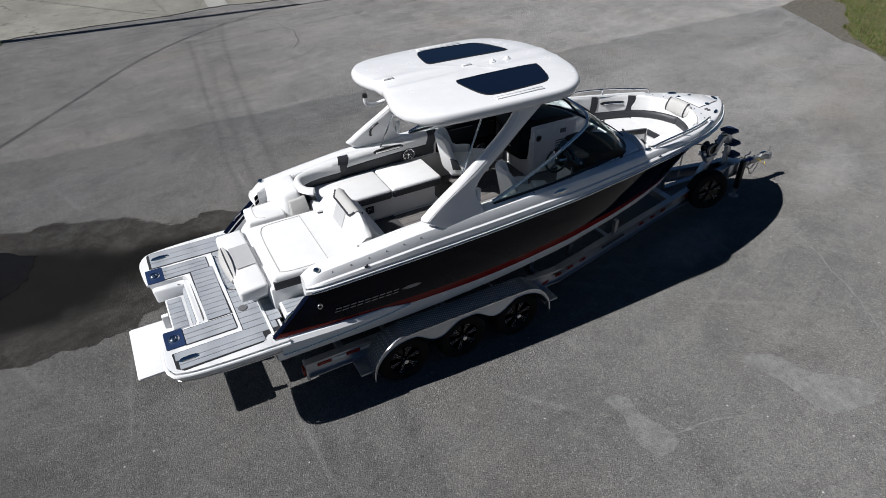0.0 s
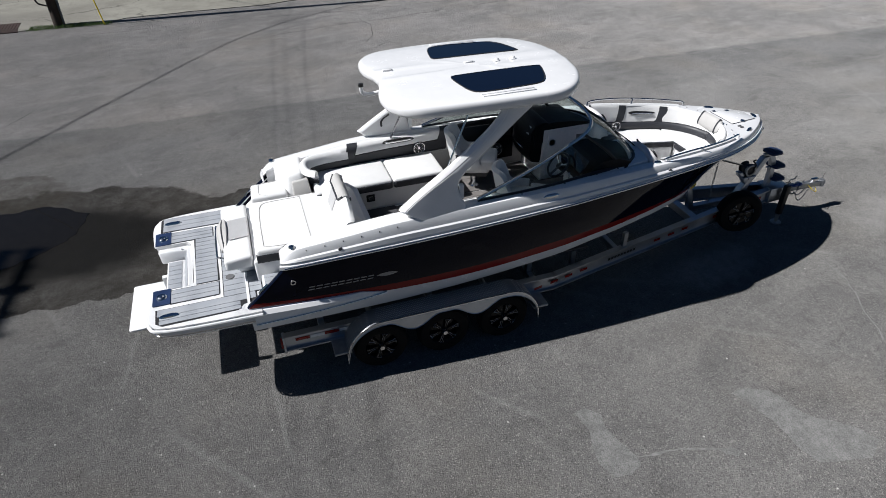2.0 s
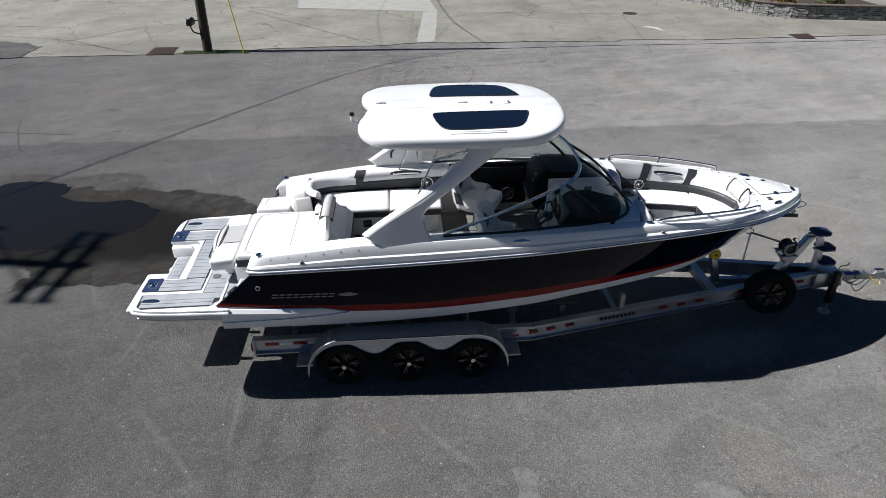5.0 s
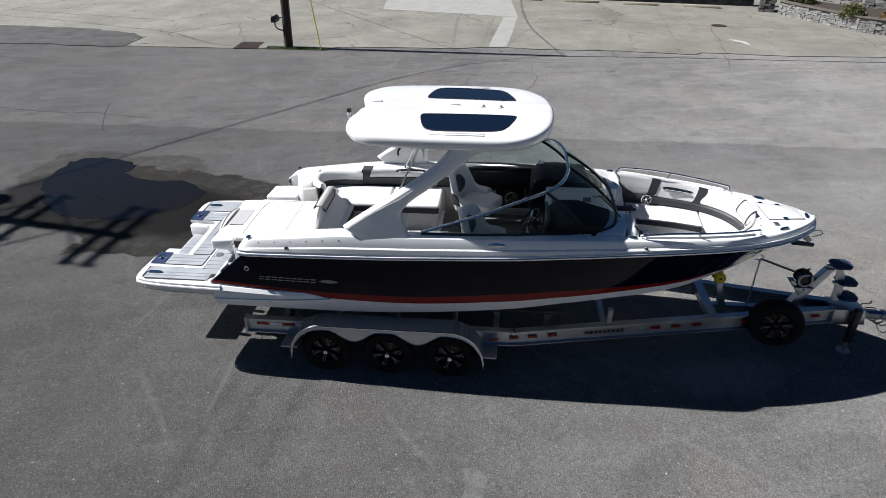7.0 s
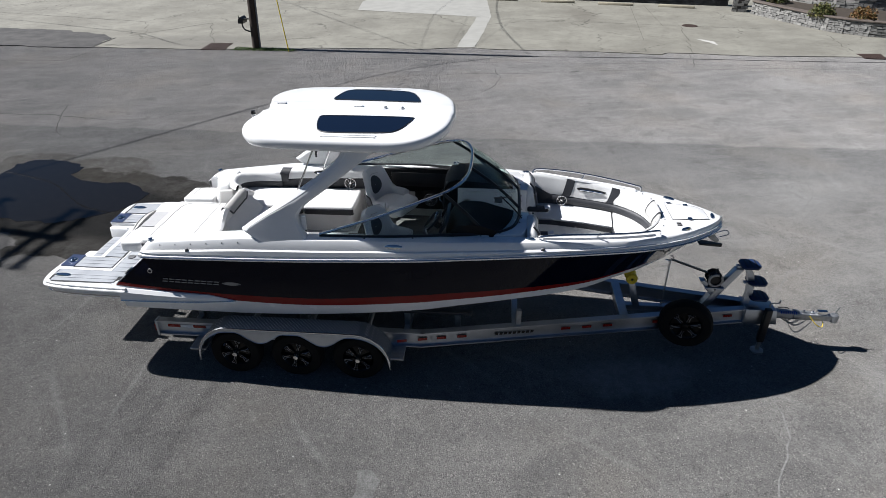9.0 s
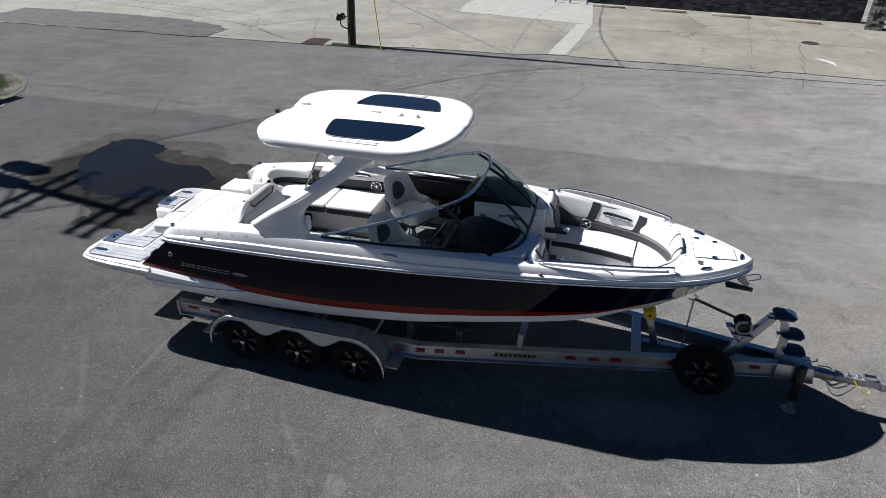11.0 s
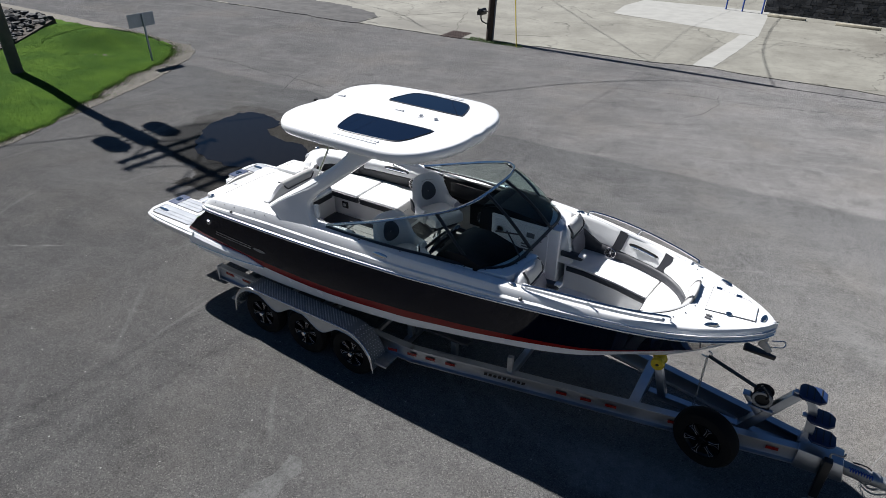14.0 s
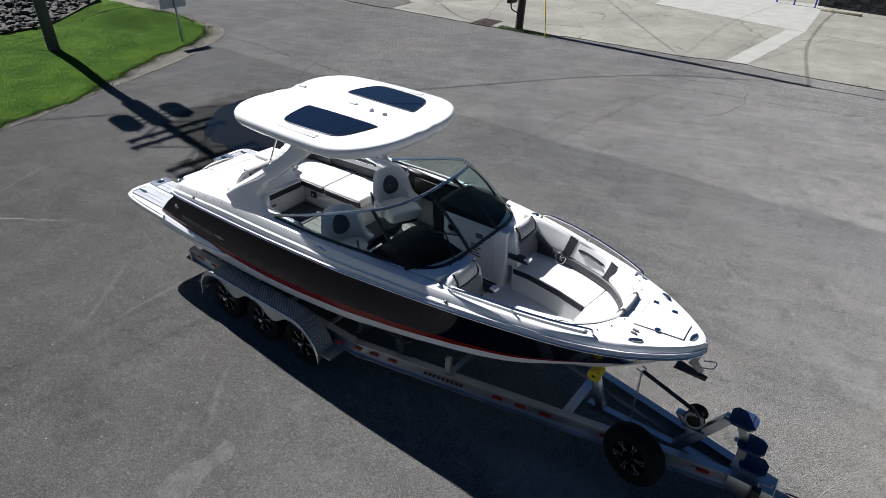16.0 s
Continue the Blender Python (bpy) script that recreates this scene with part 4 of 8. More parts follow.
# curved aft corner of the lounge
bend = curve([(2.95, 0.995), (2.75, 0.985), (2.55, 0.96), (2.38, 0.90), (2.30, 0.80), (2.29, 0.66), (2.34, 0.55), (2.43, 0.49)], 4)
wrap_up, wrap_low = [], []
for k, (x, y) in enumerate(bend):
    xa, ya = bend[max(k - 1, 0)]
    xb, yb = bend[min(k + 1, len(bend) - 1)]
    d = math.hypot(xb - xa, yb - ya)
    nx, ny = -(yb - ya) / d, (xb - xa) / d
    drop = 0.03 * max(0.0, (0.75 - y) / 0.25)
    wrap_up.append([(x + nx * o, y + ny * o, z - drop) for o, z in ((-0.05, 2.03), (-0.02, 2.085), (0.03, 2.095), (0.07, 2.05), (0.082, 1.96), (0.05, 1.94))])
    wrap_low.append([(x + nx * o, y + ny * o, z - drop) for o, z in ((0.03, 1.955), (0.064, 1.945), (0.075, 1.88), (0.05, 1.83))])
part("lounge_corner_roll", loft(wrap_up), VINYL, boat, "white curved corner bolster", smooth=60)
part("lounge_corner_back", loft(wrap_low), VINYL_DARK, boat, "curved charcoal corner backrest", smooth=60)
# short bench behind the sun pad's backrest
bench = part("aft_bench", prism(rounded(2.60, 2.935, -0.60, 0.32, 0.04, 3), 1.68, 1.82, 0.03, 3), VINYL, boat, "white bench cushion behind the sun pad", smooth=50)
part("cushion_band", prism(rounded(2.70, 2.945, -0.605, 0.30, 0.04, 3), 1.70, 1.785, 0.012, 2), VINYL_DARK, bench, "charcoal front band")
part("bench_front", block(2.60, 2.915, -0.66, 0.36, FLOOR, 1.69, 0.02, 2), VINYL, bench)
part("bench_latch", block(2.914, 2.922, -0.30, -0.22, 1.56, 1.60, 0.003, 1), GREY_PRINT, bench)
# side bolsters along the port coaming
for s in (1, -1):
    up, low = [], []
    for i in range(21):
        x = 2.45 + i * 0.10
        y, zd = coaming(x), deck_z(x)
        up.append([(x, s * (y + 0.005), zd - 0.01), (x, s * (y - 0.05), zd - 0.02), (x, s * (y - 0.085), zd - 0.06), (x, s * (y - 0.075), zd - 0.16), (x, s * (y - 0.02), zd - 0.18)])
        low.append([(x, s * (y - 0.02), zd - 0.175), (x, s * (y - 0.062), zd - 0.18), (x, s * (y - 0.062), 1.86), (x, s * (y - 0.03), 1.82)])
    upper = part("coaming_bolster", loft(up), VINYL, boat, "white padded coaming bolster", smooth=50)
    band = part("coaming_band", loft(low), VINYL_DARK, boat, "charcoal padded side band")
    yb = s * 0.972
    part("handle_recess", plate([(x, yb - s * 0.003, z) for x, z in curve([(3.47, 2.10), (3.54, 2.128), (3.71, 2.134), (3.88, 2.128), (3.94, 2.10), (3.88, 2.076), (3.71, 2.072), (3.54, 2.074)], 3, True)], (0, -s * 0.022, 0)), BLACK, upper, "dark recess behind the handle")
    part("pocket_handle", tube(curve([(3.52, yb - s * 0.02, 2.09), (3.55, yb - s * 0.035, 2.10), (3.71, yb - s * 0.04, 2.106), (3.87, yb - s * 0.035, 2.106), (3.90, yb - s * 0.02, 2.095)], 4), 0.016, 8), CHROME, upper, "chrome grab handle in the bolster")
    for x in (2.98, 4.38) if s > 0 else ():
        y, zd = coaming(x), deck_z(x)
        q = [[(x + d + b, y - o, z) for b, o, z in ((0.06, -0.01, zd + 0.004), (0.05, 0.055, zd - 0.012), (0.03, 0.092, zd - 0.06), (0.0, 0.084, zd - 0.16), (-0.01, 0.072, zd - 0.20))] for d in (-0.075, 0.075)]
        part("bolster_strap", loft(q), VINYL_DARK, upper, "charcoal strap over the bolster", smooth=60)


def speaker(x, y, z, s, parent, r=0.085):
    ob = part("speaker", lathe([(r * 0.25, 0.010), (r * 0.55, 0.004), (r * 0.85, 0.012), (r, 0.018), (r * 1.08, 0.004), (r * 1.1, 0.0)], (x, y, z), "y", 24) if s < 0 else lathe([(r * 0.25, -0.010), (r * 0.55, -0.004), (r * 0.85, -0.012), (r, -0.018), (r * 1.08, -0.004), (r * 1.1, 0.0)], (x, y, z), "y", 24), BLACK, parent, "round speaker with chrome grille")
    for k in range(8):
        a = 2 * math.pi * k / 8 + 0.3
        bend = [(x + r * q * math.cos(a + w), y - s * (0.012 + 0.008 * q), z + r * q * math.sin(a + w)) for q, w in ((0.22, 0.0), (0.5, 0.35), (0.72, 0.15), (0.97, 0.45))]
        part("grille_spoke", tube(bend, 0.0032, 5), CHROME, ob)
    part("grille_hub", lathe([(0.0, -s * 0.016), (r * 0.18, -s * 0.014), (r * 0.24, 0.0)], (x, y, z), "y", 14), CHROME, ob)
    part("grille_ring", tube([(x + r * math.cos(2 * math.pi * k / 24), y - s * 0.018, z + r * math.sin(2 * math.pi * k / 24)) for k in range(24)], 0.005, 6, True), CHROME, ob)
    return ob


speaker(4.02, 0.975, 1.93, 1, boat)

# ---- hardtop ----
half = [(3.27, 0.0), (3.225, 0.22), (3.165, 0.46), (3.17, 0.66), (3.23, 0.82), (3.37, 0.98), (3.62, 1.065), (4.2, 1.105), (4.8, 1.11), (5.15, 1.085), (5.38, 0.97), (5.55, 0.76), (5.67, 0.45), (5.715, 0.0)]
ring = curve(half, 5)
ring = [(x, -y) for x, y in ring] + [(x, y) for x, y in reversed(ring)][1:-1]
CX = 4.45


def roof_z(x, y):
    """Upper face of the hardtop."""
    u = abs(y)
    return 3.435 - 0.030 * u * u - 0.010 * (x - 4.3) ** 2 + 0.012 * math.exp(-((u - 0.16) / 0.05) ** 2)


rows = []
for sc, dz in ((0.86, -0.19), (0.955, -0.185), (0.985, -0.165), (0.998, -0.125), (1.0, -0.085), (0.997, -0.050), (0.988, -0.022), (0.972, -0.007), (0.95, -0.001)):
    rows.append([(CX + (x - CX) * sc, y * sc, roof_z(CX + (x - CX) * 0.94, y * 0.94) + 0.8 * dz) for x, y in ring])
for sc in (0.8, 0.65, 0.5, 0.35, 0.2, 0.08):
    rows.append([(CX + (x - CX) * sc, y * sc, roof_z(CX + (x - CX) * sc, y * sc)) for x, y in ring])
hardtop = part("hardtop", loft(rows, True, True), WHITE, boat, "white moulded hardtop with two dark roof windows", smooth=50)
for s in (1, -1):
    out = curve([(4.06, s * 0.42), (4.10, s * 0.66), (4.17, s * 0.83), (4.32, s * 0.875), (4.65, s * 0.865), (4.98, s * 0.83), (5.10, s * 0.72), (5.17, s * 0.54), (5.215, s * 0.37), (5.17, s * 0.315), (4.7, s * 0.315), (4.14, s * 0.33), (4.075, s * 0.36)], 4, True)
    part("roof_window", prism(out, lambda x, y: roof_z(x, y) - 0.01, lambda x, y: roof_z(x, y) + 0.007), ROOF_GLASS, hardtop, "dark tinted roof window", smooth=30)
    rim = [(x, y, roof_z(x, y) + 0.006) for x, y in out]
    part("window_seal", tube(rim, 0.006, 5, True), BLACK, hardtop)
    for k in (0, 1):
        yy = s * (0.935 + 0.05 * k)
        part("roof_rail", hexa([(4.22, yy - 0.013, roof_z(4.22, yy) - 0.01), (4.86, yy - 0.013, roof_z(4.86, yy) - 0.01), (4.86, yy + 0.013, roof_z(4.86, yy) - 0.01), (4.22, yy + 0.013, roof_z(4.22, yy) - 0.01), (4.22, yy - 0.012, roof_z(4.22, yy) + 0.012), (4.86, yy - 0.012, roof_z(4.86, yy) + 0.012), (4.86, yy + 0.012, roof_z(4.86, yy) + 0.012), (4.22, yy + 0.012, roof_z(4.22, yy) + 0.012)], 0.005, 2), WHITE, hardtop)
for s in (1, -1):
    yy = s * 0.96
    bed_z = [roof_z(4.24, yy), roof_z(4.84, yy)]
    part("rail_bed", hexa([(4.22, yy - 0.036, bed_z[0] - 0.01), (4.86, yy - 0.036, bed_z[1] - 0.01), (4.86, yy + 0.036, bed_z[1] - 0.014), (4.22, yy + 0.036, bed_z[0] - 0.014), (4.23, yy - 0.034, bed_z[0] + 0.007), (4.85, yy - 0.034, bed_z[1] + 0.007), (4.85, yy + 0.034, bed_z[1] + 0.004), (4.23, yy + 0.034, bed_z[0] + 0.004)]), WHITE, hardtop)
for x, y in ((3.42, 0.13), (4.45, 0.06)):
    part("roof_fitting", block(x - 0.06, x + 0.06, y - 0.02, y + 0.02, roof_z(x, y) - 0.01, roof_z(x, y) + 0.018, 0.006, 2), WHITE, hardtop)
for x in (4.80, 5.02):
    part("horn_cover", lathe([(0.0, 0.035), (0.02, 0.032), (0.034, 0.012), (0.036, -0.01)], (x, 0.02, roof_z(x, 0)), "z", 14), WHITE, hardtop)
    part("horn_foot", block(x - 0.05, x + 0.02, -0.03, 0.03, roof_z(x, 0) - 0.01, roof_z(x, 0) + 0.008, 0.004, 1), WHITE, hardtop)
part("stern_light_arm", tube(curve([(3.30, 0.0, 3.24), (3.16, 0.0, 3.22), (3.07, 0.0, 3.26), (3.06, 0.0, 3.34)], 4), 0.026, 10), WHITE, hardtop)
part("stern_light", lathe([(0.0, 0.045), (0.028, 0.04), (0.032, 0.02), (0.032, 0.0)], (3.06, 0.0, 3.33), "z", 14), BLACK, hardtop, "black all-round stern light")

# ---- arms that carry the hardtop ----
arm_aft = curve([(3.42, 2.07), (3.17, 2.235), (3.20, 2.29), (3.42, 2.445), (3.62, 2.575), (3.85, 2.73), (4.05, 2.87), (4.25, 3.02), (4.40, 3.16), (4.46, 3.25)], 3)
arm_fore = curve([(3.98, 2.07), (3.975, 2.16), (3.915, 2.28), (3.88, 2.38), (3.885, 2.46), (3.99, 2.585), (4.19, 2.735), (4.42, 2.91), (4.62, 3.065), (4.86, 3.25)], 3)
for s in (1, -1):
    rows = []
    for (ax, az), (fx, fz) in zip(arm_aft, arm_fore):
        u = Vector((fx - ax, 0, fz - az))
        L = u.length
        u.normalize()
        k = (0.5 * (az + fz) - 2.1) / 1.1
        yo, thick = 1.238 - 0.20 * k, 0.135 - 0.035 * k
        row = []
        for d, dy in ((0.0, 0.55), (0.012, 0.32), (0.050, 0.06), (0.058, 0.035), (0.068, 0.045), (0.078, 0.0), (-0.075, -0.02), (-0.03, 0.06), (-0.004, 0.25), (0.0 - 1e-4, 0.72), (-0.02, 0.95), (-0.05, 1.0), (0.06, 1.0), (0.02, 0.85)):
            q = Vector((ax, 0, az)) + u * (d if d >= 0 else L + d)
            row.append((q.x, s * (yo - thick * dy), q.z))
        rows.append(row)
    arm = part("hardtop_arm", loft(rows, True, True), WHITE, boat, "white raked hardtop support arm", smooth=26)
    slot = [(3.50, s * 1.066, 2.31), (3.50, s * 1.060, 2.38), (3.54, s * 1.054, 2.44), (3.62, s * 1.048, 2.485)]
    part("arm_slot", tube(curve(slot, 4), 0.016, 6), BLACK, arm)
    part("arm_latch", block(3.90, 3.96, *sorted((s * 1.06, s * 1.12)), 2.24, 2.42, 0.012, 2), WHITE, arm)
    strut = part("gas_strut", tube([(4.10, s * 0.90, 3.24), (3.60, s * 1.0, 2.13)], 0.011, 8), CHROME, hardtop, "slim steel gas strut")
    part("strut_joint", lathe([(0.0, -0.03), (0.026, -0.02), (0.03, 0.0), (0.026, 0.02), (0.0, 0.03)], (4.10, s * 0.90, 3.23), "z", 10), GALV, hardtop)

# ---- windscreen ----
low_half = [(4.12, 1.135, 2.185), (5.0, 1.13, 2.205), (5.76, 1.04, 2.215), (6.22, 0.97, 2.215), (6.47, 0.80, 2.215), (6.56, 0.55, 2.225), (6.575, 0.30, 2.235), (6.58, 0.0, 2.24)]
top_half = [(4.12, 1.13, 2.20), (4.80, 1.07, 2.42), (5.36, 0.97, 2.61), (5.66, 0.87, 2.70), (5.82, 0.70, 2.74), (5.90, 0.46, 2.755), (5.925, 0.24, 2.76), (5.93, 0.0, 2.765)]
LOW = curve(low_half, 6)
TOP = curve(top_half, 6)
LOW = [(x, -y, z) for x, y, z in LOW] + [(x, y, z) for x, y, z in reversed(LOW)][1:]
TOP = [(x, -y, z) for x, y, z in TOP] + [(x, y, z) for x, y, z in reversed(TOP)][1:]
screen = part("windscreen", tube(TOP, 0.021, 8), CHROME, boat, "wrap-round tinted windscreen with polished top rail")
N = len(LOW)


def bowed(i, t):
    a, b = Vector(LOW[i]), Vector(TOP[i])
    out = Vector((0.5, 0.9 * (1 if a.y > 0 else -1) * min(1, abs(a.y)), 0.6)) * 0.05 * math.sin(math.pi * t) * min(1.0, (b - a).length)
    return a.lerp(b, t) + out


cuts = [0, 17, 36, 48, N - 18, N - 1]
for a, b in zip(cuts, cuts[1:]):
    rows = [[bowed(i, t / 5) for t in range(6)] for i in range(a, b + 1)]
    for row in rows:
        row += [p - Vector((0.5, 0.9 * (1 if p.y > 0 else -1) * min(1, abs(p.y)), 0.6)).normalized() * 0.006 for p in row[::-1]]
    g = part("glass_pane", loft(rows, True, True), GLASS, screen, "clear tinted glass pane")
    g.visible_shadow = False
part("screen_base", tube([(x, y, z - 0.008) for x, y, z in LOW], 0.022, 6), BLACK, screen, "black windscreen base strip")
for c in cuts[1:-1]:
    part("mullion", tube([bowed(c, t / 6) for t in range(7)], 0.021, 6), BLACK, screen, "black windscreen mullion")
for i in range(4, N - 4, 4):
    p = Vector(LOW[i])
    part("screen_screw", lathe([(0.0, 0.006), (0.010, 0.004), (0.012, 0.0)], (p.x + 0.03 * (1 if abs(p.y) < 0.75 else 0), p.y * 1.035, p.z - 0.012), "z", 8), BLACK, screen)
part("wiper", tube(curve([(6.60, -0.62, 2.25), (6.5, -0.55, 2.34), (6.32, -0.45, 2.47)], 4), 0.009, 6), BLACK, screen, "black wiper arm")
part("wiper_blade", tube([(6.46, -0.35, 2.41), (6.24, -0.58, 2.50)], 0.010, 6), BLACK, screen)

# ---- consoles and dash ----
for s in (1, -1):
    out = [(5.72, s * 0.33), (6.70, s * 0.33), (6.72, s * 0.62), (6.60, s * 0.96), (6.2, s * 1.02), (5.72, s * 1.05)]
    part("console", prism(out, FLOOR, lambda x, y: 2.205, 0.02, 2), WHITE, boat, "white moulded console")
    rows = []
    for k in range(9):
        y = 0.34 + k * 0.085
        e = 1 - 0.35 * (k / 8) ** 3
        g = 0.13 if s < 0 else 0.0
        low = 0.0 if s < 0 else 0.07
        rows.append([(5.60 + 0.5 * g, s * y, 1.98), (5.56 + 0.7 * g, s * y, 2.14), (5.60 + g, s * y, 2.26 - 0.5 * low), (5.70 + g, s * y, 2.35 - 0.2 * g - low), (5.86 + g, s * y, 2.375 - 0.3 * g - low), (6.10, s * y, 2.33 - 0.6 * low), (6.32 * (1 - 0.012 * (1 - e)), s * y, 2.265), (6.50 - 0.25 * (k / 8) ** 2, s * y, 2.215), (6.50 - 0.25 * (k / 8) ** 2, s * y, 2.19)])
    bm = loft(rows)
    lid = [rows[0], rows[-1]]
    for r in lid:
        bm.faces.new([bm.verts.new(p) for p in r])
    part("dashboard", bm, DASH, boat, "black moulded dashboard under the windscreen")
part("head_door", block(5.78, 6.55, 0.316, 0.334, 1.46, 2.16, 0.006, 1), WHITE, boat, "white compartment door beside the walkway")
door = boat.children[-1]
part("door_plate", lathe([(0.0, 0.004), (0.045, 0.004), (0.05, 0.0)], (5.86, 0.312, 2.0), "y", 18), GALV, door, "round steel latch plate")
for i in range(5):
    part("label_bar", block(6.18, 6.34 - 0.02 * (i % 3), 0.311, 0.315, 1.72 + i * 0.04, 1.738 + i * 0.04), GREY_PRINT, door, smooth=0)
part("label_block", block(6.25, 6.36, 0.311, 0.315, 2.0, 2.07), GREY_PRINT, door, smooth=0)
# helm
wheel_c = Vector((5.46, -0.62, 2.17))
axis = Vector((-0.75, 0, 0.66)).normalized()
e1 = Vector((0, 1, 0))
e2 = axis.cross(e1)
helm = part("steering_wheel", tube([wheel_c + 0.17 * (math.cos(a) * e1 + math.sin(a) * e2) for a in [2 * math.pi * k / 28 for k in range(28)]], 0.016, 8, True), BLACK, boat, "black steering wheel with chrome spokes")
for k in range(3):
    a = 2 * math.pi * k / 3 + math.pi / 2
    part("wheel_spoke", tube([wheel_c - axis * 0.03, wheel_c + 0.16 * (math.cos(a) * e1 + math.sin(a) * e2)], 0.016, 6), CHROME if k else GREY_PRINT, helm)
part("wheel_hub", tube([wheel_c - axis * 0.12, wheel_c - axis * 0.01], 0.045, 12), BLACK, helm)
part("helm_display", hexa([(5.57, -0.98, 2.20), (5.60, -0.98, 2.17), (5.60, -0.45, 2.17), (5.57, -0.45, 2.20), (5.66, -0.98, 2.36), (5.70, -0.98, 2.35), (5.70, -0.45, 2.35), (5.66, -0.45, 2.36)], 0.01), ROOF_GLASS, boat, "dark helm display")
part("throttle_base", block(5.34, 5.56, -1.02, -0.93, 1.98, 2.10, 0.02, 2), BLACK, boat)
part("throttle_lever", tube([(5.44, -0.97, 2.10), (5.42, -0.97, 2.24)], 0.014, 8), CHROME, boat)
# port glovebox wall and galley front
part("port_dash_panel", hexa([(4.50, 1.02, 1.80), (5.62, 0.98, 1.80), (5.62, 1.09, 1.80), (4.50, 1.09, 1.80), (4.50, 1.04, 2.17), (5.60, 1.02, 2.20), (5.60, 1.09, 2.20), (4.50, 1.09, 2.17)], 0.03), DASH, boat, "black side panel with glovebox")
part("glovebox_lid", plate([(4.66, 1.018, 1.90), (5.50, 0.985, 1.90), (5.50, 1.0, 2.12), (4.66, 1.028, 2.12)], (0, -0.014, 0), 0.006, 2), BLACK, boat)
part("port_side_wall", block(4.22, 5.72, 1.0, 1.08, FLOOR, 1.80, 0.02, 2), VINYL_GREY, boat)
part("speaker_panel", block(5.02, 5.55, 0.985, 1.01, 1.52, 1.84, 0.02, 2), DASH, boat, "black panel round the speaker")
speaker(5.26, 0.982, 1.69, 1, boat, 0.10)
rows = []
for k in range(11):
    t = k / 10
    y = 0.36 + 0.62 * t
    e = math.sin(math.pi * min(1.0, 0.12 + 0.76 * t)) ** 0.6
    rows.append([(5.70, y, 1.66 + 0.05 * (1 - e)), (5.60 - 0.06 * e, y, 1.72), (5.58 - 0.10 * e, y, 1.84), (5.57 - 0.07 * e, y, 2.02), (5.55 - 0.03 * e, y, 2.16 + 0.04 * e), (5.60, y, 2.25 + 0.05 * e), (5.72, y, 2.30 + 0.03 * e), (5.80, y, 2.30)])
pod = part("passenger_dash", loft(rows, False, True), DASH, boat, "black rounded passenger dash", smooth=60)
part("dash_screen", plate([(5.535, 0.50, 2.10), (5.535, 0.78, 2.10), (5.60, 0.78, 2.27), (5.60, 0.50, 2.27)], (-0.012, 0, 0.006), 0.004, 1), BLUE_PAD, pod, "dark blue screen on the dash")
part("dash_tablet", plate([(5.528, 0.42, 2.13), (5.528, 0.50, 2.13), (5.575, 0.50, 2.24), (5.575, 0.42, 2.24)], (-0.012, 0, 0.006), 0.004, 1), SIGN_GREY, pod, "small pale display")
part("dash_rail", tube(curve([(5.49, 0.50, 1.90), (5.45, 0.52, 1.93), (5.45, 0.84, 1.93), (5.49, 0.86, 1.90)], 4), 0.012, 8), CHROME, pod)
part("cup_holder", lathe([(0.03, 0.0), (0.036, 0.012), (0.045, 0.012), (0.048, 0.0)], (5.66, 0.90, 2.335), "z", 18), CHROME, pod)


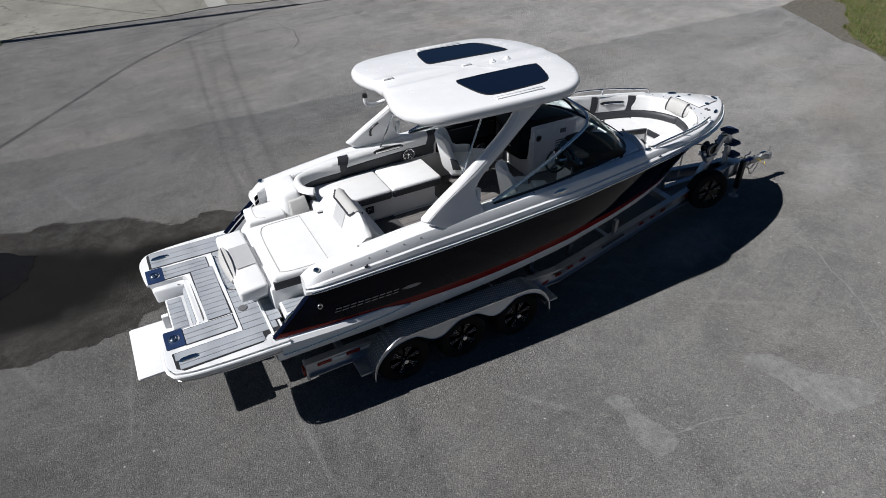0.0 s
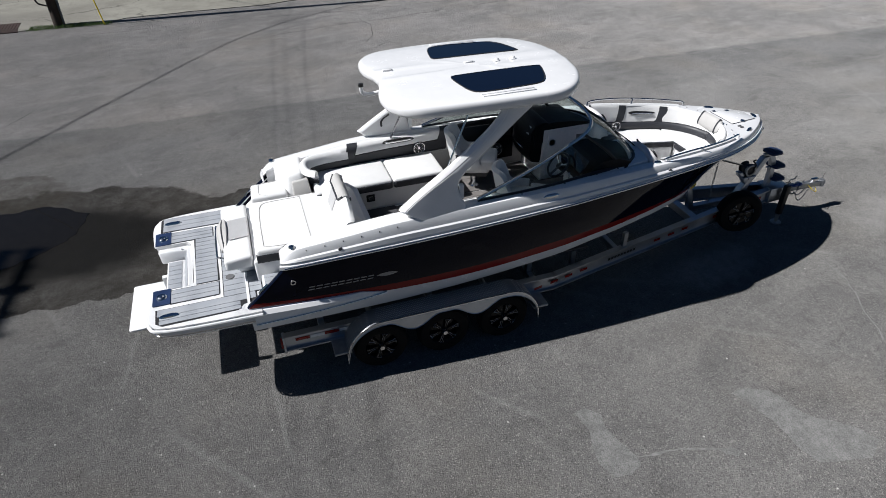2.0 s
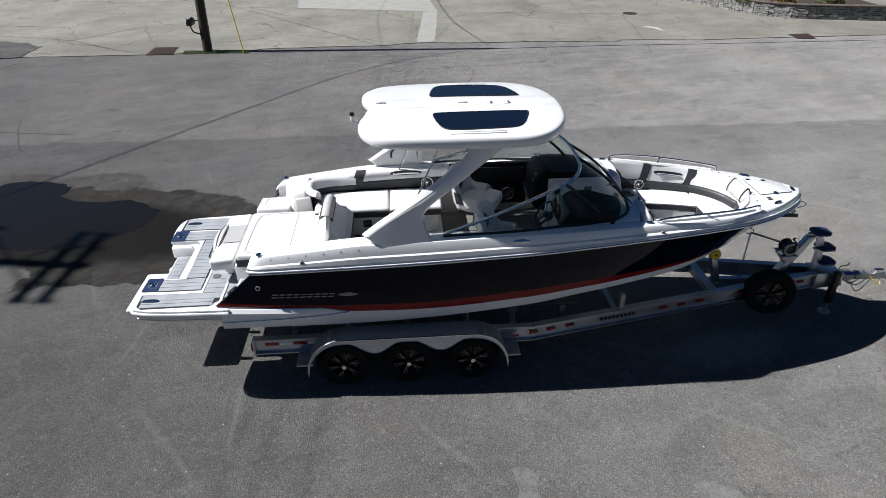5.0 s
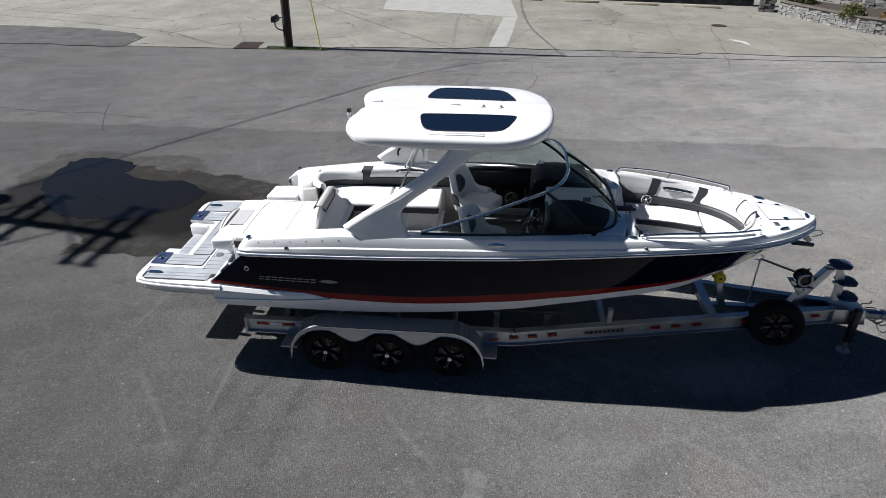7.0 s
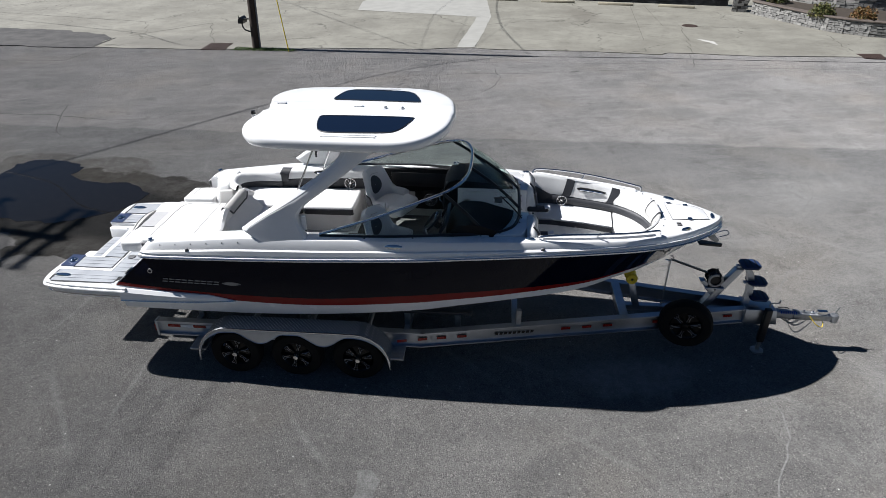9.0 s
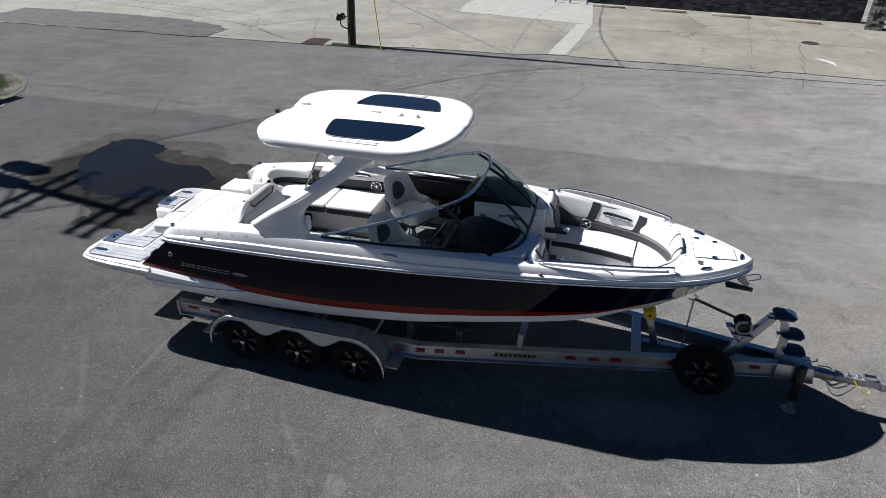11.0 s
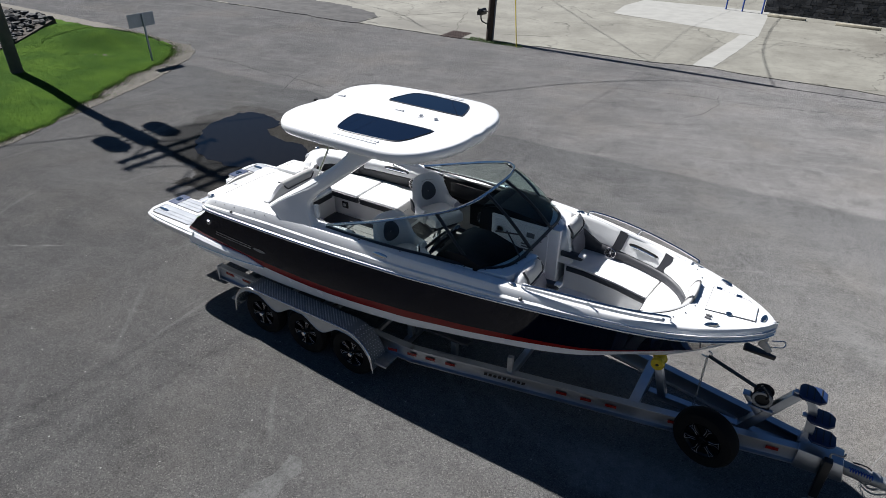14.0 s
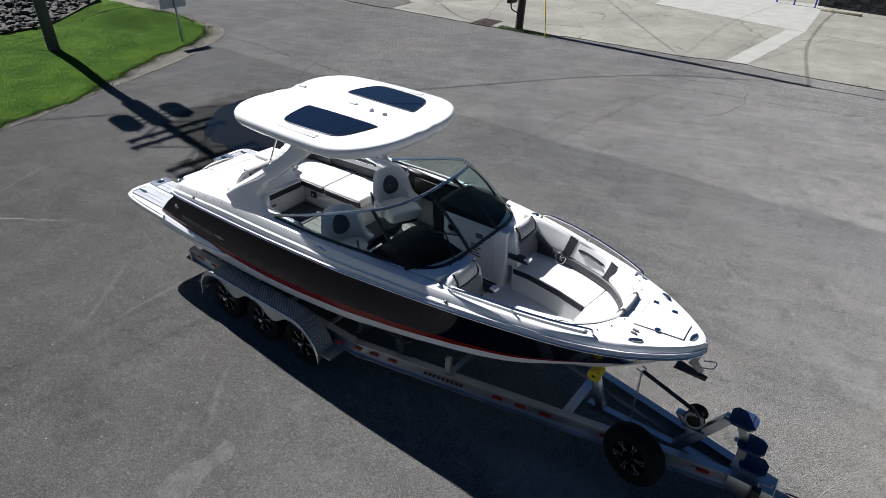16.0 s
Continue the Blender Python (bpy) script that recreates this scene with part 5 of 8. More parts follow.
def helm_seat(x, y, turn, name, drop=0.0):
    """A bucket seat on a pedestal; turn is its heading in degrees, 0 faces the bow."""
    r = Matrix.Translation((x, y, -drop)) @ Matrix.Rotation(radians(turn), 4, "Z")

    def put(bm):
        bmesh.ops.transform(bm, matrix=r, verts=bm.verts)
        return bm

    seat = part(name, put(hexa([(-0.24, -0.25, 1.74), (0.24, -0.24, 1.74), (0.24, 0.24, 1.74), (-0.24, 0.25, 1.74), (-0.25, -0.27, 1.90), (0.25, -0.25, 1.92), (0.25, 0.25, 1.92), (-0.25, 0.27, 1.90)], 0.06, 4)), VINYL, boat, "white bucket seat on a chrome pedestal", smooth=60)
    part("seat_front_roll", put(hexa([(0.12, -0.25, 1.82), (0.33, -0.24, 1.79), (0.33, 0.24, 1.79), (0.12, 0.25, 1.82), (0.10, -0.25, 1.965), (0.33, -0.23, 1.95), (0.33, 0.23, 1.95), (0.10, 0.25, 1.965)], 0.04, 3)), VINYL, seat, smooth=60)
    rows = []
    for k in range(25):
        a = radians(-112 + 224 * k / 24)
        cx, cy = -0.02 - 0.27 * math.cos(a), 0.29 * math.sin(a)
        f = min(1.0, max(0.0, (math.cos(a) - 0.30) / 0.50))
        h = 2.00 + 0.34 * f * f * (3 - 2 * f)
        ox, oy = -0.05 * math.cos(a), 0.05 * math.sin(a)
        lean = -0.10 * max(0.0, math.cos(a))
        rows.append([(cx, cy, 1.78), (cx + ox, cy + oy, 1.84), (cx + ox + lean, cy + oy, h - 0.03), (cx + lean, cy, h), (cx - ox * 0.8 + lean, cy - oy * 0.8, h - 0.03), (cx - ox, cy - oy, 1.84)])
    part("seat_back", put(loft(rows, True, True)), VINYL, seat, "white wrap-round seat back", smooth=60)
    rows = []
    for q in (0.05, 0.5, 0.85, 1.0):
        ring = []
        for k in range(20):
            y, z = 0.145 * q * math.cos(k * math.pi / 10), 2.095 + 0.135 * q * math.sin(k * math.pi / 10)
            ring.append((-0.24 - (z - 1.84) * 0.234 + 1.6 * y * y + 0.020 * (1 - q ** 6), y, z))
        rows.append(ring)
    part("seat_inset", put(loft(rows, True)), VINYL_SLATE, seat, "charcoal back inset", smooth=60)
    part("seat_seam", put(tube([(-0.24 - (z - 1.84) * 0.234 + 1.6 * y * y + 0.004, y, z) for y, z in ((-0.19, 2.02), (-0.175, 2.12), (-0.13, 2.245), (0.0, 2.26), (0.13, 2.245), (0.175, 2.12), (0.19, 2.02))], 0.004, 5)), VINYL_GREY, seat)
    for o in (1, -1):
        part("shoulder_patch", put(hexa([(-0.275, o * 0.215, 2.13), (-0.235, o * 0.245, 2.11), (-0.225, o * 0.235, 2.11), (-0.265, o * 0.205, 2.13), (-0.30, o * 0.20, 2.24), (-0.27, o * 0.235, 2.20), (-0.262, o * 0.225, 2.20), (-0.29, o * 0.19, 2.24)], 0.004, 1)), VINYL_DARK, seat)
    part("seat_side_patch", put(hexa([(-0.20, -0.335, 1.90), (-0.08, -0.345, 1.90), (-0.08, -0.32, 1.90), (-0.20, -0.31, 1.90), (-0.24, -0.335, 2.08), (-0.14, -0.345, 2.05), (-0.14, -0.32, 2.05), (-0.24, -0.31, 2.08)], 0.01)), VINYL_DARK, seat)
    part("pedestal", put(lathe([(0.15, 1.405), (0.15, 1.425), (0.08, 1.45), (0.05, 1.50), (0.05, 1.74)], (0, 0, 0), "z", 18)), CHROME, seat, "polished seat pedestal")
    part("seat_base", put(hexa([(-0.20, -0.20, 1.68), (0.20, -0.20, 1.68), (0.20, 0.20, 1.68), (-0.20, 0.20, 1.68), (-0.23, -0.23, 1.76), (0.23, -0.23, 1.76), (0.23, 0.23, 1.76), (-0.23, 0.23, 1.76)], 0.02)), VINYL_DARK, seat)
    return seat


helm_seat(4.73, 0.55, -26, "passenger_seat", 0.04)
helm_seat(4.97, -0.66, -20, "helm_seat", 0.07)

# ---- bow cockpit ----
BOW_SEAT = 1.76
for s in (1, -1):
    edge = [(x, s * (coaming(x) - 0.05)) for x in (6.80, 7.0, 7.25, 7.5, 7.75, 7.95)]
    inner = [(7.90, s * 0.17), (7.5, s * 0.28), (7.06, s * 0.36), (6.80, s * 0.36)]
    fit_in = [(x, s * min(abs(y), side_y(x, 1.66) - 0.06)) for x, y in edge]
    foot = [(x, s * min(abs(y), side_y(x, 1.44) - 0.07)) for x, y in edge]
    base = part("bow_seat_base", prism(fit_in + inner, FLOOR, 1.66, 0.0, low=foot + inner), VINYL, boat, "white bow seat front")
    seat = part("bow_seat_cushion", prism([(x, y + (0 if abs(y) > 0.4 else -s * 0.015)) for x, y in edge + inner], 1.64, BOW_SEAT, 0.0, 3, low=fit_in + inner), VINYL, boat, "white bow lounge cushion", smooth=50)
    strip = [(7.895, s * 0.150), (7.5, s * 0.262), (7.06, s * 0.338), (6.83, s * 0.340)]
    part("cushion_band", loft([[(x, y, 1.665), (x, y - s * 0.010, 1.70), (x, y - s * 0.002, 1.742)] for x, y in strip]), VINYL_DARK, seat, "charcoal front band")
    # padded side: dark low band, white upper bolster
    way = [(6.80 + 0.05 * k, coaming(6.80 + 0.05 * k)) for k in range(26)] + [(x, coaming(x)) for x in (8.10, 8.15, 8.20, 8.25, 8.30, 8.34, 8.375, 8.405, 8.43, 8.45, 8.462, 8.47)]
    lowb, upb, lip = [], [], []
    for k, (x, y) in enumerate(way):
        xa, ya = way[max(k - 1, 0)]
        xb, yb = way[min(k + 1, len(way) - 1)]
        d = math.hypot(xb - xa, yb - ya)
        nx, ny = -abs(yb - ya) / d, -(xb - xa) / d
        if k == len(way) - 1:
            nx, ny = -1.0, 0.0
        zd = deck_z(x)
        tall = 0.245 - 0.05 * max(0.0, (x - 7.6) / 0.8)
        shut = max(0.0, min(1.0, (x - 7.9) / 0.5))
        lowb.append([(x + nx * o, s * max(y + ny * o, 0.0), z) for o, z in ((0.03, zd - tall + 0.01), (0.080, zd - tall - 0.005), (0.105, 1.86), (0.110, 1.79), (0.085, 1.75))])
        upb.append([(x + nx * o, s * max(y + ny * o, 0.0), z) for o, z in ((-0.006, zd + 0.010), (0.012, zd + 0.018), (0.028, zd + 0.006), (0.034, zd - 0.03), (0.055, zd - 0.09), (0.078, zd - tall + 0.035), (0.080, zd - tall + 0.005), (0.04, zd - tall - 0.01))])
    part("bow_band", loft(lowb), VINYL_DARK, boat, "charcoal padded band along the bow seat", smooth=60)
    up = part("bow_bolster", loft(upb), VINYL, boat, "white padded bow bolster", smooth=60)
    for x in (7.31, 7.94):
        q = []
        for d in (-0.060, 0.060):
            xx = x + d
            zd = deck_z(xx)
            tall = 0.245 - 0.05 * max(0.0, (xx - 7.6) / 0.8)
            q.append([(xx + b, s * (coaming(xx + b) - o), z) for b, o, z in ((0.05, 0.030, zd + 0.012), (0.045, 0.040, zd - 0.03), (0.03, 0.063, zd - 0.09), (0.0, 0.086, zd - tall + 0.035), (-0.035, 0.092, zd - tall - 0.005))])
        part("bolster_strap", loft(q), VINYL_DARK, up, "charcoal strap over the bolster", smooth=60)
    y = s * (coaming(7.62) - 0.085)
    recess = curve([(7.45, 2.035), (7.52, 2.055), (7.68, 2.05), (7.85, 2.035), (7.80, 2.005), (7.66, 2.0), (7.50, 2.005)], 3, True)
    part("handle_recess", plate([(x, s * (coaming(x) - 0.055 - 0.18 * (2.06 - z)), z) for x, z in recess], (0, -s * 0.006, 0)), BLACK, up, "dark recess behind the handle")
    part("grab_handle", tube(curve([(x, s * (coaming(x) - 0.086), 2.028 - 0.02 * (x - 7.5)) for x in (7.49, 7.56, 7.65, 7.74, 7.81)], 4), 0.011, 8), CHROME, up, "chrome grab handle")
    speaker(7.24, s * (coaming(7.24) - 0.114), 1.845, s, boat, 0.072)
    # forward-facing backrests and armrests
    rows = []
    for k in range(13):
        t = k / 12
        y = 0.37 + 0.56 * t
        e = math.sin(math.pi * min(1.0, max(0.0, t))) ** 0.35 if 0 < k < 12 else 0.25
        top = 2.14 + 0.11 * e
        rows.append([(6.70, s * y, 1.74), (6.66, s * y, 2.0), (6.665, s * y, top - 0.04), (6.70, s * y, top), (6.75, s * y, top - 0.005), (6.79, s * y, top - 0.05), (6.80, s * y, 2.07), (6.83 + 0.03 * e, s * y, 1.92), (6.87, s * y, 1.74)])
    b = part("bow_backrest", loft(rows, False, True), VINYL, boat, "white bow seat backrest", smooth=60)
    part("quilted_panel", loft([[(6.884, s * y, 1.79), (6.873, s * y, 1.92), (6.828, s * y, 2.06)] for y in (0.42, 0.56, 0.70, 0.84)]), QUILT_DARK, b, "slate-grey quilted inset", smooth=60)
    pad_rows = [[(6.815, s * y, 2.085 + 0.02 * e), (6.812, s * y, 2.16), (6.775 + 0.012, s * y, 2.215 + 0.012 * e), (6.74, s * y, 2.245 + 0.012 * e)] for y, e in ((0.46, 0.4), (0.50, 0), (0.58, -0.4), (0.66, -0.5), (0.74, -0.4), (0.80, 0), (0.84, 0.4))]
    hp = part("head_pad", loft(pad_rows), VINYL_GREY, b, "grey head pad", smooth=60)
    part("pad_trim", tube(curve([pad_rows[0][3]] + [pad_rows[0][1]] + [r[0] for r in pad_rows] + [pad_rows[-1][1]] + [pad_rows[-1][3]], 3), 0.013, 6), VINYL_DARK, hp, "dark trim round the head pad")
    part("side_wing", hexa([(6.74, s * 0.84, 1.74), (7.16, s * 0.83, 1.76), (7.14, s * 0.90, 1.76), (6.74, s * 0.95, 1.74), (6.76, s * 0.82, 2.06), (7.10, s * 0.83, 1.90), (7.10, s * 0.91, 1.90), (6.76, s * 0.94, 2.06)], 0.02), VINYL_DARK, b)
    a = part("bow_armrest", hexa([(6.72, s * 0.34, 1.85), (7.02, s * 0.33, 1.86), (7.02, s * 0.43, 1.86), (6.72, s * 0.44, 1.85), (6.72, s * 0.34, 1.93), (7.03, s * 0.33, 1.93), (7.03, s * 0.43, 1.93), (6.72, s * 0.44, 1.93)], 0.025), VINYL_DARK, boat, "charcoal folding armrest")
    part("armrest_tip", block(6.96, 7.045, *sorted((s * 0.335, s * 0.425)), 1.90, 1.938, 0.012, 2), VINYL, a)
# bow filler and front pillow
wide_fill = [(7.97, -0.60), (8.2, -0.43), (8.34, -0.2), (8.38, 0.0), (8.34, 0.2), (8.2, 0.43), (7.97, 0.60), (7.92, 0.14), (7.92, -0.14)]
slim_fill = [(x, math.copysign(min(abs(y), side_y(x, 1.64) - 0.05), y)) for x, y in wide_fill]
part("bow_filler_cushion", prism(wide_fill, 1.64, 1.77, 0.0, 3, low=slim_fill), VINYL, boat, "white bow filler cushion", smooth=50)
part("bow_filler_base", prism([(7.94, -0.40), (8.22, -0.20), (8.22, 0.20), (7.94, 0.40)], 1.50, 1.63), VINYL, boat)
part("filler_band", block(7.905, 7.925, -0.14, 0.14, 1.65, 1.745, 0.006, 1), VINYL_DARK, boat)
rows = []
for k in range(15):
    y = -0.20 + 0.50 * k / 14
    e = min(1.0, 0.55 + min(k, 14 - k) * 0.25)
    x0, z0 = 8.40 - 0.30 * (y - 0.01) ** 2, 2.045
    rows.append([(x0 + 0.045 * e * math.cos(a) + 0.035 * math.sin(a), y, z0 + 0.105 * e * math.sin(a)) for a in [2 * math.pi * j / 14 for j in range(14)]])
pillow = part("bow_pillow", loft(rows, True, True), VINYL_GREY, boat, "grey padded bow pillow", smooth=60)
for k in (2, 12):
    part("pillow_band", loft([[(8.40 - 0.30 * (rows[k][0][1] - 0.01) ** 2 + (p[0] - (8.40 - 0.30 * (rows[k][0][1] - 0.01) ** 2)) * 1.04, p[1] + d, 2.035 + (p[2] - 2.035) * 1.04) for p in rows[k]] for d in (-0.014, 0.014)], True), VINYL_DARK, pillow, smooth=60)

# ---- foredeck fittings, rails ----
hatch = [(8.585, -0.21), (8.575, 0.285), (8.96, 0.225), (9.06, 0.13), (9.07, -0.13)]
lid = part("anchor_hatch", prism(hatch, lambda x, y: deck_z(x) + 0.004, lambda x, y: deck_z(x) + 0.018, 0.005, 2), WHITE, boat, "white anchor locker hatch")
part("hatch_gap", tube([(x, y, deck_z(x) + 0.013) for x, y in hatch], 0.006, 4, True), GREY_PRINT, lid)
for x, y in ((8.635, 0.272), (8.85, 0.240)):
    part("hatch_hinge", block(x - 0.03, x + 0.03, y - 0.025, y + 0.025, deck_z(x) + 0.016, deck_z(x) + 0.026, 0.003, 1), CHROME, lid)
part("hatch_latch", lathe([(0.0, 0.010), (0.03, 0.009), (0.034, 0.0)], (8.815, -0.16, deck_z(8.815) + 0.018), "z", 14), CHROME, lid)


def oval(name, x, y, z, a, b, turn, material, label=""):
    bm = lathe([(0.0, 0.022), (0.5, 0.020), (0.85, 0.014), (1.0, 0.0)], (0, 0, 0), "z", 20)
    bmesh.ops.transform(bm, matrix=Matrix.Translation((x, y, z)) @ Matrix.Rotation(radians(turn), 4, "Z") @ Matrix.Diagonal((a, b, 1, 1)), verts=bm.verts)
    return part(name, bm, material, boat, label)


for x, y, t in ((8.70, -0.44, 30), (8.68, 0.46, -30), (9.14, -0.02, 80), (6.70, -1.02, -10), (6.70, 1.02, 10)):
    oval("deck_cleat", x, y, deck_z(x) + 0.006, 0.078 if x > 7 else 0.055, 0.028, t, CHROME, "oval chrome pop-up deck cleat")
for s in (1, -1):
    oval("stern_cleat", 1.90, s * 1.12, deck_z(1.90) + 0.008, 0.036, 0.036, 0, CHROME, "round chrome stern cleat")
    for k in range(6):
        x = 2.05 + k * 0.21
        part("snap_stud", block(x - 0.007, x + 0.007, *sorted((s * (half_beam(x) - 0.055), s * (half_beam(x) - 0.042))), sheer(x) + 0.72 * (deck_z(x) - sheer(x)), sheer(x) + 0.84 * (deck_z(x) - sheer(x)), 0.003, 1), GREY_PRINT, boat)
    part("deck_vent", lathe([(0.0, s * 0.02), (0.022, s * 0.016), (0.026, 0.0)], (2.42, s * (half_beam(2.42) - 0.02), 1.955), "y", 14), GREY_PRINT, boat)
    part("drain_ring", lathe([(0.02, s * 0.012), (0.032, s * 0.012), (0.036, 0.0)], (1.845, s * (side_y(1.62, 1.615) + 0.004), 1.615), "y", 16), CHROME, boat, "chrome through-hull ring")
    part("fill_cap", lathe([(0.0, s * 0.02), (0.02, s * 0.016), (0.026, 0.0)], (6.85, s * (half_beam(6.85) - 0.02), 2.085), "y", 14), GREY_PRINT, boat)
    bm = lathe([(0.0, 0.010), (0.6, 0.009), (1.0, 0.0)], (0, 0, 0), "z", 20)
    bmesh.ops.transform(bm, matrix=Matrix.Translation((5.05, s * (half_beam(5.05) - 0.040), 2.125)) @ Matrix.Rotation(radians(-s * 62), 4, "X") @ Matrix.Diagonal((0.11, 0.032, 1, 1)), verts=bm.verts)
    part("side_emblem", bm, CHROME, boat, "oval chrome badge")
    rail = curve([(6.80, 1.00, deck_z(6.8)), (6.86, 1.03, 2.225), (7.2, 0.985, 2.235), (7.6, 0.905, 2.215), (8.0, 0.785, 2.185), (8.26, 0.675, 2.165), (8.32, 0.65, 2.15), (8.33, 0.635, deck_z(8.3))], 5)
    ob = part("bow_rail", tube([(x, s * y, z) for x, y, z in rail], 0.013, 8), CHROME, boat, "polished bow rail")
    for x in (7.55,):
        yy = half_beam(x) - 0.11
        part("rail_post", tube([(x - 0.05, s * (yy - 0.02), deck_z(x)), (x, s * (yy + 0.015), 2.215)], 0.011, 8), CHROME, ob)
    part("rail_plinth", loft([[(x, s * (half_beam(x) - 0.175), deck_z(x) + 0.004), (x, s * (half_beam(x) - 0.165), deck_z(x) + 0.028), (x, s * (half_beam(x) - 0.115), deck_z(x) + 0.028), (x, s * (half_beam(x) - 0.105), deck_z(x) + 0.004)] for x in [6.85 + 0.1 * k for k in range(15)]]), WHITE, ob)
for x, y in ((8.64, -0.30), (8.64, -0.35)):
    part("bow_switch", block(x - 0.03, x + 0.03, y - 0.012, y + 0.012, deck_z(x) + 0.004, deck_z(x) + 0.022, 0.004, 1), GREY_PRINT, boat)
for k in range(11):
    a = math.pi * (k / 10 - 0.5)
    x, y = 8.10 + 0.40 * math.cos(a), 0.66 * math.sin(a) * 1.02
    if abs(y) < half_beam(x) - 0.12:
        part("snap_stud", lathe([(0.0, 0.012), (0.009, 0.009), (0.011, 0.0)], (x, y, deck_z(x) + 0.006), "z", 8), CHROME, boat)

# anchor at the stem, and the bow eye
anchor = part("anchor", hexa([(9.16, -0.022, 1.74), (9.28, -0.018, 1.66), (9.28, 0.018, 1.66), (9.16, 0.022, 1.74), (9.19, -0.022, 1.84), (9.32, -0.018, 1.70), (9.32, 0.018, 1.70), (9.19, 0.022, 1.84)], 0.008), GALV, boat, "galvanised anchor in the stem roller")
part("anchor_fluke", hexa([(9.04, -0.085, 1.655), (9.36, -0.02, 1.60), (9.36, 0.02, 1.60), (9.04, 0.085, 1.655), (9.05, -0.07, 1.668), (9.37, -0.015, 1.645), (9.37, 0.015, 1.645), (9.05, 0.07, 1.668)], 0.004), BLACK, anchor)
part("anchor_roller", block(9.10, 9.25, -0.035, 0.035, 1.80, 1.90, 0.02, 2), GALV, boat, "grey anchor roller housing")
part("anchor_bail", tube(curve([(9.28, -0.06, 1.78), (9.39, -0.06, 1.82), (9.41, 0.0, 1.83), (9.39, 0.06, 1.82), (9.28, 0.06, 1.78)], 4), 0.006, 6), CHROME, boat)
part("bow_eye", tube(curve([(8.66, 0, 1.36), (8.74, 0, 1.35), (8.77, 0, 1.40), (8.72, 0, 1.43)], 5), 0.012, 8), CHROME, boat)

# marks on the hull's sides: plain bars in place of the maker's lettering, and its winged mark
for s in (1, -1):
    def on_side(x, z, lift=0.004):
        return Vector((x, s * (side_y(x, z) + lift), z))

    for k in range(9):
        x = 1.99 + k * 0.0865
        bm = bmesh.new()
        for u0, u1, z0, z1 in ((0.0, 0.070, 1.474, 1.490), (0.0, 0.070, 1.512, 1.528)):
            q = [on_side(x + u + (z - 1.468) * 0.35, z) for u, z in ((u0, z0), (u1, z0), (u1, z1), (u0, z1))]
            bm.faces.new([bm.verts.new(p) for p in q])
        part("hull_mark", bm, SILVER, hull_side, "silver bar of the hull lettering", smooth=0)
    rows = []
    for k in range(13):
        t = k / 12
        x = 2.80 + 0.26 * t
        w = 0.026 * math.sin(math.pi * t) ** 0.7
        rows.append([on_side(x, 1.503 - w), on_side(x, 1.503 + w)])
    part("hull_emblem", loft(rows), SILVER, hull_side, "silver winged emblem")


# ---- the trailer ----
trailer = thing("boat_trailer", (5.0, 0, 0), "aluminium triple-axle boat trailer with black wheels, carrying the boat", "trailer")


def beam(a, b, wide, high, bevel=0.004, flange=0.0):
    """A straight box or I beam from a to b, upright."""
    a, b = Vector(a), Vector(b)
    way = (b - a).normalized()
    side = Vector((-way.y, way.x, 0)).normalized()
    up = Vector((0, 0, 1))
    bm = bmesh.new()

    def bar(w, z0, z1):
        c = [a + side * k * w / 2 + up * z0 for k in (-1, 1)] + [b + side * k * w / 2 + up * z0 for k in (1, -1)]
        c += [a + side * k * w / 2 + up * z1 for k in (-1, 1)] + [b + side * k * w / 2 + up * z1 for k in (1, -1)]
        join(bm, hexa(c, bevel, 1))

    if flange:
        w, t = wide / 2, wide * 0.09
        prof = [(-w, 0), (w, 0), (w, flange), (t, flange + 0.008), (t, high - flange - 0.008), (w, high - flange), (w, high), (-w, high), (-w, high - flange), (-t, high - flange - 0.008), (-t, flange + 0.008), (-w, flange)]
        join(bm, loft([[e + side * y + up * z for y, z in prof] for e in (a, b)], True, True))
    else:
        bar(wide, 0, high)
    return bm


